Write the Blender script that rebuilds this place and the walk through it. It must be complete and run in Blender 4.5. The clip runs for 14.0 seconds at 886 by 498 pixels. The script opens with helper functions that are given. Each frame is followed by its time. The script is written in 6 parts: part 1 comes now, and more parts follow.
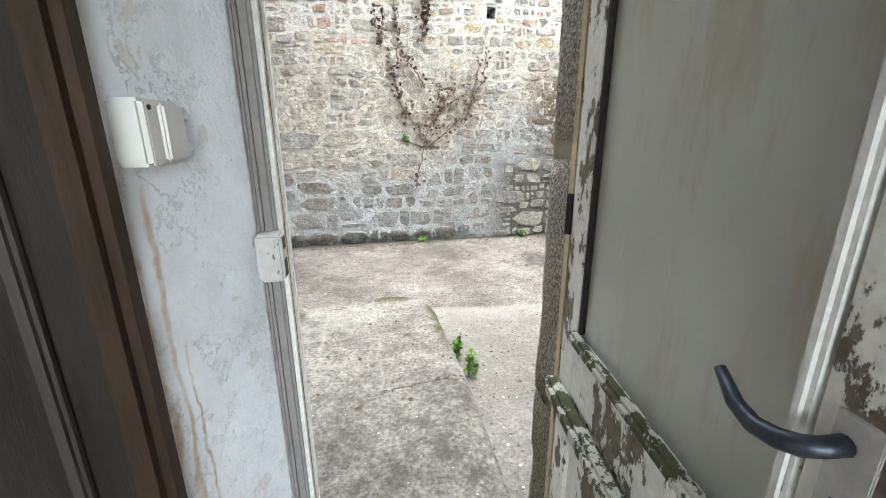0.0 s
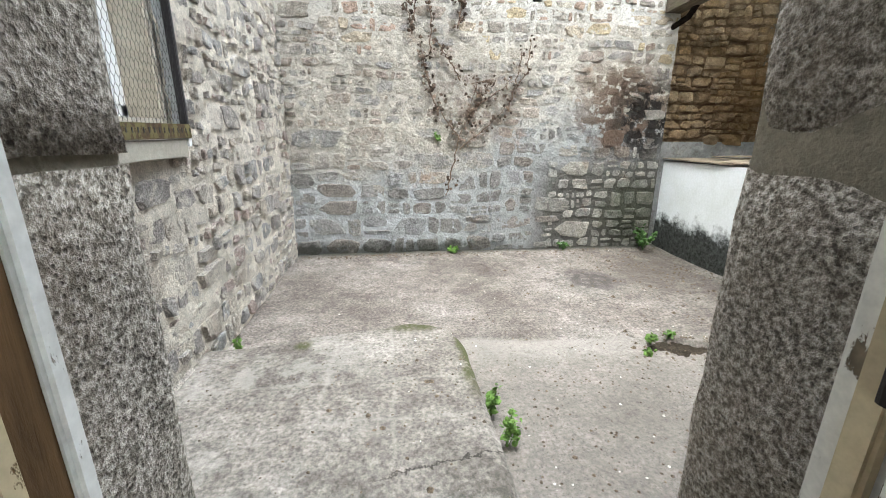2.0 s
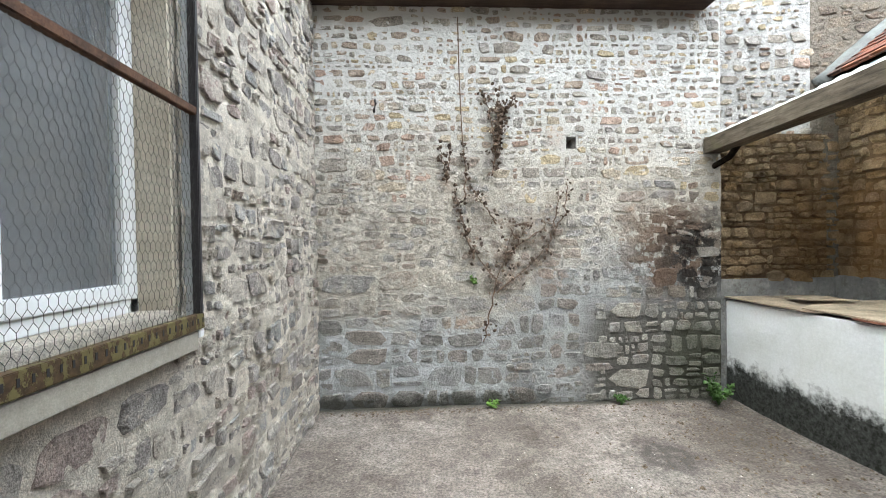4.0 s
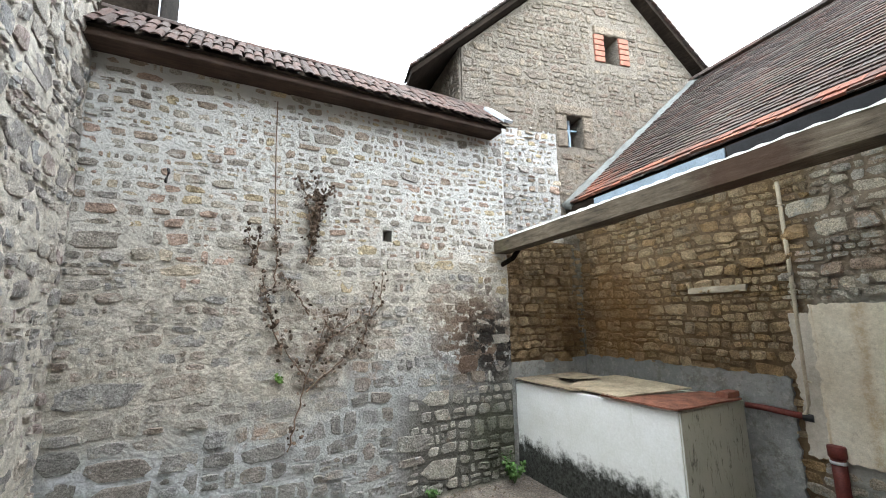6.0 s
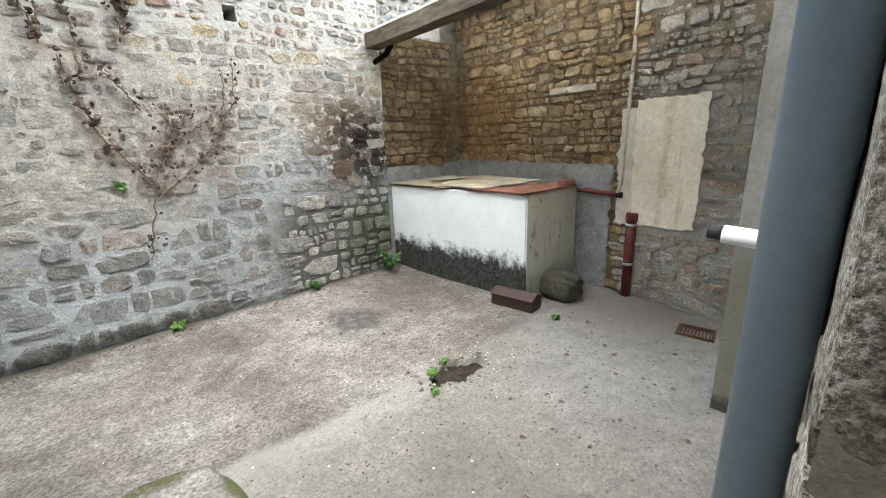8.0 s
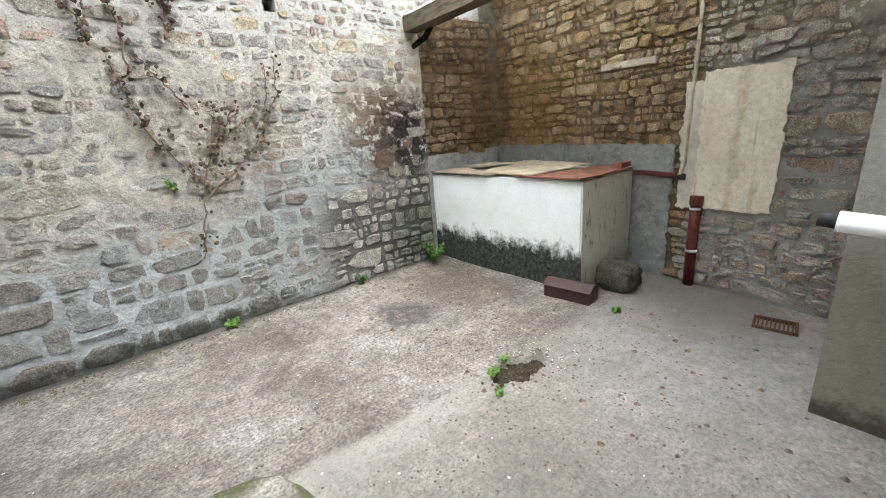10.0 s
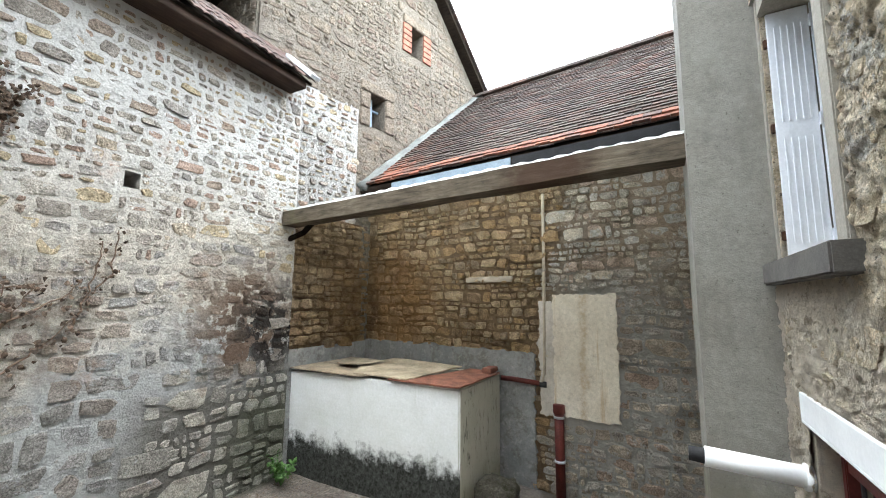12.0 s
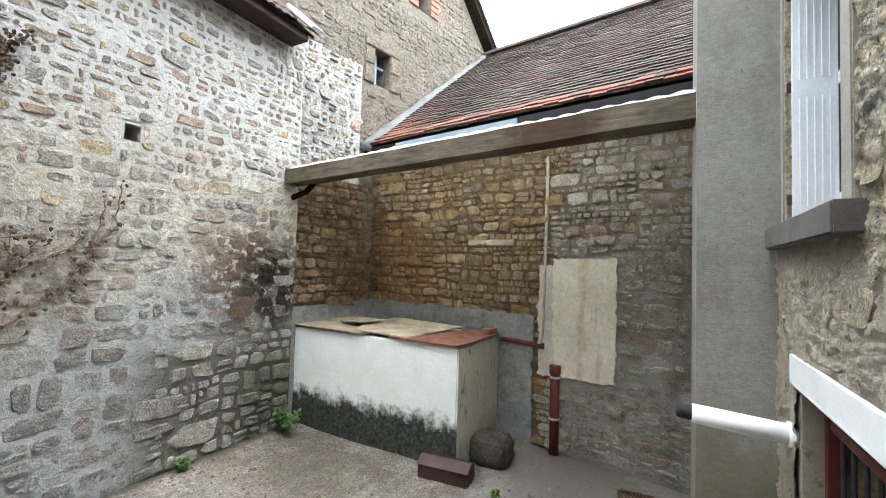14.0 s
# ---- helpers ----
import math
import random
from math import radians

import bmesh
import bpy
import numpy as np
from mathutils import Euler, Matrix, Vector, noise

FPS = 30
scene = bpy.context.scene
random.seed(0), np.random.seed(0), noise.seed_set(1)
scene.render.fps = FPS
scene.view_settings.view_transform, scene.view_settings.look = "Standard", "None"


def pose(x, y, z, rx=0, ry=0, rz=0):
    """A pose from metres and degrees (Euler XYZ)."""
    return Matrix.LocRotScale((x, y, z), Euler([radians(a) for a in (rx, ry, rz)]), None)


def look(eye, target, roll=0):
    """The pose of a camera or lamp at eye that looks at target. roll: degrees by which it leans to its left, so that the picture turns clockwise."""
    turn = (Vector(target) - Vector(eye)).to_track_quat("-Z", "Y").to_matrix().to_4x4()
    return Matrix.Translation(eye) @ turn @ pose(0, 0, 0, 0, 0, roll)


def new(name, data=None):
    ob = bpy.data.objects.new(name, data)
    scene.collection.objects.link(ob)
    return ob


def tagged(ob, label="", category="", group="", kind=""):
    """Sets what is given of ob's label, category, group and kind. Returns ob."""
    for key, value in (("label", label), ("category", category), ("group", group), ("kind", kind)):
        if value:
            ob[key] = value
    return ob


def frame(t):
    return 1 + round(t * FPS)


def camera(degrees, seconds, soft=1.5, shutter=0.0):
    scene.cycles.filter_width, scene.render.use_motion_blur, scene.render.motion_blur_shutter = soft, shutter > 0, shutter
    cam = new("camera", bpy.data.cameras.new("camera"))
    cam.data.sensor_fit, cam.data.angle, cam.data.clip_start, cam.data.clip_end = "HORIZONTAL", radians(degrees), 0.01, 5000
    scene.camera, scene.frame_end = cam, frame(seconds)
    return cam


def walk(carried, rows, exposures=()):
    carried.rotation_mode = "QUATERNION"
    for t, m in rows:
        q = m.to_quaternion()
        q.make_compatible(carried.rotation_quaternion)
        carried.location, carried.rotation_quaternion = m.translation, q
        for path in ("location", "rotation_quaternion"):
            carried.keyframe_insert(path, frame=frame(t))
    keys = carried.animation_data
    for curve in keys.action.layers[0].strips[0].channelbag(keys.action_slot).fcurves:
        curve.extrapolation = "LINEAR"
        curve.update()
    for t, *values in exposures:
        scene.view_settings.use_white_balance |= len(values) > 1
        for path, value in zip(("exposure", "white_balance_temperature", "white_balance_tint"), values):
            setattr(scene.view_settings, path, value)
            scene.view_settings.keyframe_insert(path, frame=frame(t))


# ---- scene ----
# camera and walk
cam = camera(95.1, 14.0, soft=1.0)
PATH = [
    (0, (-0.023, -0.275, 1.521), (0.35, 1.61, 0.968), -0.3),
    (0.2, (-0.044, -0.206, 1.522), (0.4, 1.664, 0.967), 0.2),
    (0.5, (-0.05, -0.118, 1.511), (0.465, 1.735, 0.962), -0.2),
    (1, (-0.034, -0.006, 1.509), (0.527, 1.837, 0.973), 0.2),
    (1.5, (0.024, 0.151, 1.525), (0.47, 2.025, 0.987), 0.4),
    (2, (0.059, 0.321, 1.496), (0.29, 2.23, 0.945), 0.3),
    (2.2, (0.062, 0.392, 1.474), (0.208, 2.308, 0.92), 0.1),
    (4.3, (0.025, 0.835, 1.955), (0.119, 2.829, 2.082), -0.9),
    (4.5, (0.008, 0.87, 1.994), (0.203, 2.847, 2.228), -0.6),
    (5, (0.059, 0.849, 2.0), (0.492, 2.749, 2.453), -0.4),
    (5.5, (0.074, 0.841, 2.034), (0.771, 2.652, 2.518), -1.1),
    (6, (0.046, 0.844, 2.037), (0.989, 2.578, 2.364), -1.1),
    (6.5, (0.075, 0.813, 1.927), (1.165, 2.49, 1.97), -0.8),
    (7, (0.111, 0.756, 1.827), (1.287, 2.356, 1.588), -0.9),
    (7.5, (0.1, 0.761, 1.767), (1.392, 2.224, 1.331), -1.4),
    (7.7, (0.1, 0.765, 1.744), (1.437, 2.17, 1.255), -1.7),
    (9.8, (0.03, 1.105, 1.802), (1.322, 2.501, 1.183), -4.1),
    (10, (0.049, 1.065, 1.78), (1.281, 2.53, 1.198), -4.4),
    (10.5, (0.001, 1.124, 1.788), (1.154, 2.685, 1.305), -4.2),
    (11, (0.023, 1.241, 1.841), (1.286, 2.756, 1.514), -2.1),
    (11.5, (0.068, 1.361, 1.925), (1.605, 2.64, 1.872), 0.1),
    (12, (0.055, 1.407, 2.001), (1.798, 2.354, 2.254), 0.5),
    (12.5, (0.067, 1.393, 2.1), (1.883, 2.073, 2.589), -0.4),
    (13, (0.092, 1.365, 2.147), (1.916, 1.936, 2.737), -1.2),
    (13.5, (0.048, 1.395, 2.09), (1.878, 2.049, 2.561), -0.5),
    (14, (0.077, 1.377, 1.953), (1.822, 2.352, 2.039), 1.8),
]
walk(cam, [(t, look(eye, target, roll)) for t, eye, target, roll in PATH],
     [(t, e, 6500, 3) for t, e in ((0, 4.5), (0.5, 4.32), (1.0, 4.32), (2.2, 4.25), (4.3, 3.93), (5.0, 3.85), (6.0, 3.74), (6.5, 3.92), (7.0, 4.05), (10, 4.18), (12, 3.95), (13, 3.80), (14, 3.93))])

# world: white overcast sky and a very soft sun
world = bpy.data.worlds.new("overcast_sky")
scene.world = world
world.use_nodes = True
wn = world.node_tree
sky = wn.nodes.new("ShaderNodeTexSky")
sky.sky_type, sky.sun_disc = "NISHITA", False
sky.sun_elevation, sky.sun_rotation = radians(79), radians(200)
soften = wn.nodes.new("ShaderNodeHueSaturation")
soften.inputs["Saturation"].default_value = 0.36
wn.links.new(sky.outputs[0], soften.inputs["Color"])
wn.links.new(soften.outputs[0], wn.nodes["Background"].inputs[0])
wn.nodes["Background"].inputs[1].default_value = 0.15
sun_data = bpy.data.lights.new("sun", "SUN")
sun_data.energy, sun_data.angle, sun_data.color = 0.5, radians(100), (1.0, 0.99, 0.97)
sun = new("sun", sun_data)
sun.matrix_world = look((0, 0, 20), (0.6, 1.5, 12), 0)
scene.view_settings.exposure = 0.0


# ---------- building helpers ----------
def part(name, bm, mat, parent=None, label="", smooth=False):
    """Link a bmesh as one mesh object under a thing or a part."""
    me = bpy.data.meshes.new(name)
    bm.to_mesh(me)
    bm.free()
    me.materials.append(mat)
    if smooth:
        me.polygons.foreach_set("use_smooth", [True] * len(me.polygons))
    ob = new(name, me)
    if parent is not None:
        ob.parent = parent
    if label:
        ob["label"] = label
    return ob


def thing(name, label, category, group="", kind="", at=(0, 0, 0)):
    ob = new(name)
    ob.location = at
    ob.empty_display_size = 0.1
    return tagged(ob, label, category, group, kind)


def box(bm, x0, x1, y0, y1, z0, z1, bevel=0.0, m=None):
    vs = [bm.verts.new((x, y, z)) for x in (x0, x1) for y in (y0, y1) for z in (z0, z1)]
    fs = [bm.faces.new([vs[i] for i in f]) for f in ((0, 1, 3, 2), (4, 6, 7, 5), (0, 4, 5, 1), (2, 3, 7, 6), (0, 2, 6, 4), (1, 5, 7, 3))]
    if bevel:
        es = list({e for f in fs for e in f.edges})
        got = bmesh.ops.bevel(bm, geom=es, offset=bevel, segments=2, affect="EDGES")
        vs = list({v for f in got["faces"] for v in f.verts} | {v for v in vs if v.is_valid})
    if m is not None:
        for v in vs:
            v.co = m @ v.co
    return bm


def boxed(x0, x1, y0, y1, z0, z1, bevel=0.0, m=None):
    return box(bmesh.new(), x0, x1, y0, y1, z0, z1, bevel, m)


def tube(bm, points, r, sides=12, caps=True):
    """A round tube along a line of points; r may be a list."""
    pts = [Vector(p) for p in points]
    rs = r if isinstance(r, (list, tuple)) else [r] * len(pts)
    rings = []
    for i, p in enumerate(pts):
        d = (pts[min(i + 1, len(pts) - 1)] - pts[max(i - 1, 0)]).normalized()
        a = d.cross(Vector((0, 0, 1)) if abs(d.z) < 0.9 else Vector((1, 0, 0))).normalized()
        b = d.cross(a)
        rings.append([bm.verts.new(p + rs[i] * (math.cos(k * math.tau / sides) * a + math.sin(k * math.tau / sides) * b)) for k in range(sides)])
    for q, w in zip(rings, rings[1:]):
        for k in range(sides):
            bm.faces.new((q[k], q[(k + 1) % sides], w[(k + 1) % sides], w[k]))
    if caps:
        bm.faces.new(rings[0][::-1])
        bm.faces.new(rings[-1])
    return bm


def tubed(points, r, sides=12):
    return tube(bmesh.new(), points, r, sides)


def nz(x, y, z=0.0):
    return noise.noise(Vector((x, y, z)))


# ---------- materials ----------
class Nodes:
    def __init__(self, name):
        self.mat = bpy.data.materials.new(name)
        self.mat.use_nodes = True
        self.t = self.mat.node_tree
        self.out = self.t.nodes["Principled BSDF"]
        self.geo = self.t.nodes.new("ShaderNodeNewGeometry")
        self.pos = self.geo.outputs["Position"]
        self.each = None

    def link(self, a, b):
        if hasattr(a, "is_linked"):
            self.t.links.new(a, b)
        else:
            b.default_value = a

    def noise(self, scale, detail=4, rough=0.6, vec=None, dist=0.0):
        n = self.t.nodes.new("ShaderNodeTexNoise")
        n.inputs["Scale"].default_value, n.inputs["Detail"].default_value = scale, detail
        n.inputs["Roughness"].default_value, n.inputs["Distortion"].default_value = rough, dist
        self.t.links.new(vec or self.pos, n.inputs["Vector"])
        return n.outputs["Fac"]

    def cells(self, scale, vec=None, kind="F1"):
        n = self.t.nodes.new("ShaderNodeTexVoronoi")
        n.feature = kind
        n.inputs["Scale"].default_value = scale
        self.t.links.new(vec or self.pos, n.inputs["Vector"])
        return n.outputs["Distance"]

    def stretch(self, sx, sy, sz):
        n = self.t.nodes.new("ShaderNodeVectorMath")
        n.operation = "MULTIPLY"
        self.t.links.new(self.pos, n.inputs[0])
        n.inputs[1].default_value = (sx, sy, sz)
        return n.outputs[0]

    def ramp(self, fac, stops, constant=False):
        n = self.t.nodes.new("ShaderNodeValToRGB")
        n.color_ramp.interpolation = "CONSTANT" if constant else "LINEAR"
        el = n.color_ramp.elements
        while len(el) < len(stops):
            el.new(0.5)
        for e, (p, c) in zip(el, stops):
            e.position, e.color = p, (*c, 1)
        self.t.links.new(fac, n.inputs[0])
        return n.outputs[0]

    def mix(self, fac, a, b, blend="MIX"):
        n = self.t.nodes.new("ShaderNodeMix")
        n.data_type, n.blend_type = "RGBA", blend
        for v, s in ((fac, n.inputs[0]), (a, n.inputs[6]), (b, n.inputs[7])):
            self.link((*v, 1) if isinstance(v, tuple) else v, s)
        return n.outputs[2]

    def calc(self, op, a, b=0.0, c=0.0):
        n = self.t.nodes.new("ShaderNodeMath")
        n.operation = op
        for i, v in enumerate((a, b, c)):
            self.link(v, n.inputs[i])
        return n.outputs[0]

    def remap(self, v, a, b, lo=0.0, hi=1.0):
        n = self.t.nodes.new("ShaderNodeMapRange")
        self.link(v, n.inputs[0])
        for i, w in enumerate((a, b, lo, hi)):
            n.inputs[i + 1].default_value = w
        return n.outputs[0]

    def axis(self, k):
        n = self.t.nodes.new("ShaderNodeSeparateXYZ")
        self.t.links.new(self.pos, n.inputs[0])
        return n.outputs[k]

    def near(self, c, r, ragged=0.6, scale=3.0):
        """1 near the point c fading to 0 at the distance r, with a ragged edge."""
        n = self.t.nodes.new("ShaderNodeVectorMath")
        n.operation = "DISTANCE"
        self.t.links.new(self.pos, n.inputs[0])
        n.inputs[1].default_value = c
        d = self.calc("ADD", n.outputs["Value"], self.calc("MULTIPLY", self.calc("SUBTRACT", self.noise(scale, 6, 0.7), 0.5), ragged * 2))
        return self.remap(d, r, r * 0.45)

    def random(self, island=False):
        if island:
            return self.geo.outputs["Random Per Island"]
        return self.t.nodes.new("ShaderNodeObjectInfo").outputs["Random"]

    def vary(self, col, scale, amount, detail=5, stretch=None):
        """Lightens and darkens col by noise."""
        f = self.remap(self.noise(scale, detail, 0.65, self.stretch(*stretch) if stretch else None), 0.34, 0.66, 1 - amount, 1 + amount)
        n = self.t.nodes.new("ShaderNodeVectorMath")
        n.operation = "SCALE"
        self.t.links.new(col, n.inputs[0])
        self.t.links.new(f, n.inputs["Scale"])
        return n.outputs[0]

    def finish(self, col, rough=0.9, bump=None, strength=0.5, distance=0.01, metal=0.0, spec=0.3):
        self.link((*col, 1) if isinstance(col, tuple) else col, self.out.inputs["Base Color"])
        self.link(rough, self.out.inputs["Roughness"])
        self.out.inputs["Metallic"].default_value = metal
        self.out.inputs["Specular IOR Level"].default_value = spec
        if bump is not None:
            b = self.t.nodes.new("ShaderNodeBump")
            b.inputs["Strength"].default_value, b.inputs["Distance"].default_value = strength, distance
            self.t.links.new(bump, b.inputs["Height"])
            self.t.links.new(b.outputs[0], self.out.inputs["Normal"])
        return self.mat


def stops(cols):
    return [(i / len(cols), c) for i, c in enumerate(cols)]


def stone_mat(name, cols, island, stain=None, speck=0.45, mott=0.3, smear=0.0, lime=(0.42, 0.39, 0.34)):
    n = Nodes(name)
    n.each = n.random(island)
    c = n.ramp(n.each, stops(cols), True)
    tint = n.ramp(n.noise(7, 4), [(0.3, cols[0]), (0.7, cols[-1])])
    c = n.mix(0.25, c, tint)
    c = n.vary(c, 9, mott)
    c = n.vary(c, 85, speck, 5)
    # dark flecks: lichen, and the shade of pores put into the colour
    pits = n.remap(n.noise(48, 6, 0.75), 0.60, 0.70)
    c = n.mix(n.calc("MULTIPLY", pits, 0.65), c, tuple(0.28 * v for v in cols[1]))
    pale = n.remap(n.noise(33, 7, 0.8), 0.60, 0.68)
    c = n.mix(n.calc("MULTIPLY", pale, 0.35), c, (0.55, 0.53, 0.50))
    if smear:
        coat = n.calc("ADD", n.noise(2.6, 5, 0.65), n.calc("MULTIPLY", n.noise(15, 7, 0.75), 0.8))
        c = n.mix(n.remap(coat, 1.04 - 0.28 * smear, 1.10 - 0.28 * smear, 0.0, 0.8), c, n.vary(n.mix(n.noise(5, 5), lime, tuple(0.82 * v for v in lime)), 60, 0.25))
    if stain:
        for mask, colour in stain(n):
            c = n.mix(mask, c, colour)
    h = n.calc("ADD", n.noise(22, 8, 0.7), n.calc("MULTIPLY", n.noise(120, 3, 0.7), 0.35))
    return n.finish(c, 0.92, h, 1.0, 0.06)


def mortar_mat(name, col, col2, stain=None, rough_bump=0.6):
    n = Nodes(name)
    c = n.mix(n.remap(n.noise(2.3, 6, 0.65), 0.35, 0.65), col, col2)
    c = n.vary(c, 14, 0.2)
    c = n.vary(c, 120, 0.22, 4)
    # pores tinted dark, since their relief alone shades too little
    pits = n.remap(n.noise(38, 7, 0.75), 0.61, 0.70)
    c = n.mix(n.calc("MULTIPLY", pits, 0.6), c, tuple(0.35 * v for v in col))
    if stain:
        for mask, colour in stain(n):
            c = n.mix(mask, c, colour)
    h = n.calc("ADD", n.noise(30, 8, 0.7), n.calc("MULTIPLY", n.noise(190, 2, 0.7), 0.3))
    return n.finish(c, 0.95, h, min(1.0, rough_bump + 0.3), 0.05)


def some(n, share, scale):
    """Picks whole stones by their random number, and ragged patches of mortar."""
    patch = n.remap(n.noise(scale, 7, 0.75), 0.44, 0.50)
    if n.each is None:
        return patch
    own = n.calc("FRACT", n.calc("MULTIPLY", n.each, 7.31))
    return n.calc("MULTIPLY", n.remap(own, share, share - 0.03), n.remap(n.noise(scale * 3, 6, 0.75), 0.36, 0.44, 0.55, 1.0))


def north_stain(n):
    soot = n.calc("MULTIPLY", n.near((3.24, 5.35, 1.62), 0.62, 0.28, 5.0), some(n, 0.62, 8))
    brown = n.calc("MULTIPLY", n.near((2.92, 5.35, 1.80), 0.80, 0.35, 4.0), some(n, 0.8, 6))
    ivy = n.calc("MULTIPLY", n.near((1.05, 5.35, 1.85), 0.72, 0.45, 5.0), n.remap(n.noise(8, 7, 0.75), 0.46, 0.58))
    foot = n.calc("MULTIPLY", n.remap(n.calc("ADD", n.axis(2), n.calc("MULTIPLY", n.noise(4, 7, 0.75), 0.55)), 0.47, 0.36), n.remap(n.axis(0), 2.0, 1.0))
    green = n.near((3.25, 5.35, 0.45), 0.7, 0.4, 5.0)
    rust = n.calc("MULTIPLY", n.remap(n.noise(1.7, 4, 0.6), 0.60, 0.68), n.remap(n.noise(14, 6, 0.7), 0.42, 0.58))
    return ((n.calc("MULTIPLY", rust, 0.35), (0.36, 0.19, 0.10)), (n.calc("MULTIPLY", brown, 0.85), (0.115, 0.066, 0.040)), (n.calc("MULTIPLY", soot, 0.92), (0.016, 0.014, 0.013)),
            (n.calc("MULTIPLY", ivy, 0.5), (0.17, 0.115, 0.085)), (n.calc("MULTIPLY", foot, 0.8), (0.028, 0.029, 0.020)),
            (n.calc("MULTIPLY", green, 0.6), (0.045, 0.055, 0.025)))


def north_mortar_stain(n):
    wave = n.calc("MULTIPLY", n.noise(1.1, 6, 0.75), 1.4)
    cement = n.remap(n.calc("SUBTRACT", n.calc("ADD", n.axis(2), wave), n.remap(n.axis(0), 0.7, 1.9, 0.0, 0.65)), 2.0, 1.5)
    white = n.remap(n.calc("ADD", n.axis(2), wave), 3.2, 4.2)
    bright = n.calc("MULTIPLY", n.remap(n.calc("ADD", n.axis(2), n.calc("MULTIPLY", wave, 0.5)), 1.35, 1.15),
                    n.calc("MULTIPLY", n.remap(n.axis(0), 1.1, 0.6), n.remap(n.noise(5, 6, 0.75), 0.46, 0.54)))
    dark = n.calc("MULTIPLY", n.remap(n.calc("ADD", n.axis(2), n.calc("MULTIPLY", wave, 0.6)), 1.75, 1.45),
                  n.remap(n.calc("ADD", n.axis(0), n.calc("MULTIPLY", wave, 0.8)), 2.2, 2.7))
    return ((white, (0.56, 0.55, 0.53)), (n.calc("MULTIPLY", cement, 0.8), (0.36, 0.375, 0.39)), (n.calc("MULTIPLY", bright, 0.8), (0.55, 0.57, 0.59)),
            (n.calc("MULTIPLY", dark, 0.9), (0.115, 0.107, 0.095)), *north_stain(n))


NORTH_HIGH = [(0.42, 0.375, 0.315), (0.33, 0.255, 0.20), (0.47, 0.395, 0.295), (0.345, 0.325, 0.305), (0.40, 0.275, 0.215), (0.48, 0.385, 0.235), (0.385, 0.355, 0.31), (0.30, 0.268, 0.235)]
NORTH_MID = [(0.360, 0.329, 0.290), (0.302, 0.275, 0.245), (0.405, 0.365, 0.310), (0.338, 0.275, 0.230), (0.315, 0.306, 0.295), (0.373, 0.315, 0.261), (0.335, 0.320, 0.302)]
NORTH_LOW = [(0.269, 0.261, 0.246), (0.299, 0.302, 0.302), (0.225, 0.218, 0.206), (0.299, 0.287, 0.261), (0.336, 0.329, 0.315), (0.270, 0.240, 0.215)]
NORTH_FOOT = [(0.36, 0.345, 0.315), (0.29, 0.28, 0.26), (0.42, 0.40, 0.36), (0.25, 0.24, 0.22), (0.38, 0.355, 0.31)]
TAN = [(0.41, 0.295, 0.170), (0.34, 0.24, 0.14), (0.48, 0.37, 0.235), (0.38, 0.25, 0.125), (0.34, 0.27, 0.19), (0.46, 0.355, 0.225), (0.28, 0.195, 0.12)]
RUBBLE_GREY = [(0.470, 0.403, 0.314), (0.381, 0.347, 0.302), (0.526, 0.470, 0.381), (0.414, 0.308, 0.241), (0.470, 0.442, 0.403), (0.358, 0.302, 0.241)]
GABLE = [(0.189, 0.156, 0.121), (0.156, 0.129, 0.105), (0.212, 0.175, 0.133), (0.175, 0.138, 0.109), (0.189, 0.167, 0.141), (0.166, 0.124, 0.098)]
HOUSE = [(0.56, 0.48, 0.35), (0.61, 0.53, 0.40), (0.48, 0.39, 0.265), (0.58, 0.46, 0.305), (0.53, 0.48, 0.395), (0.64, 0.57, 0.45)]
WEST = [(0.450, 0.414, 0.372), (0.330, 0.306, 0.288), (0.516, 0.468, 0.408), (0.360, 0.354, 0.350), (0.402, 0.314, 0.278), (0.480, 0.420, 0.348), (0.300, 0.270, 0.252)]


def tan_tints(n):
    rust = n.near((4.9, 4.9, 1.9), 1.1, 0.5, 2.5)
    # darker brown towards the corner and over the return wall
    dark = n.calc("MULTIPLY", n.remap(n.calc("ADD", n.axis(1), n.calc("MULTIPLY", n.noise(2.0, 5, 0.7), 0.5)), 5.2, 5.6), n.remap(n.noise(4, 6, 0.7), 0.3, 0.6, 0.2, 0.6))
    streak = n.remap(n.noise(1.6, 7, 0.75), 0.55, 0.64)
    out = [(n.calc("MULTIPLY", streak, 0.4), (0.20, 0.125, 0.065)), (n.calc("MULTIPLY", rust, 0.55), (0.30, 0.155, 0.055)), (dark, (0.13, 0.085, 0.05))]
    if n.each is None:
        grey = n.remap(n.calc("ADD", n.axis(1), n.calc("MULTIPLY", n.noise(1.5, 5, 0.7), 1.0)), 3.12, 2.85)
        high = n.remap(n.calc("ADD", n.axis(2), n.calc("MULTIPLY", n.noise(1.9, 6, 0.75), 1.6)), 3.3, 2.7, 0.25, 1.0)
        out.append((n.calc("MULTIPLY", n.calc("MULTIPLY", grey, high), 0.92), (0.43, 0.42, 0.39)))
        pale = n.calc("MULTIPLY", grey, n.remap(n.noise(7, 8, 0.8), 0.56, 0.62))
        out.append((n.calc("MULTIPLY", pale, 0.7), (0.52, 0.49, 0.43)))
    return out


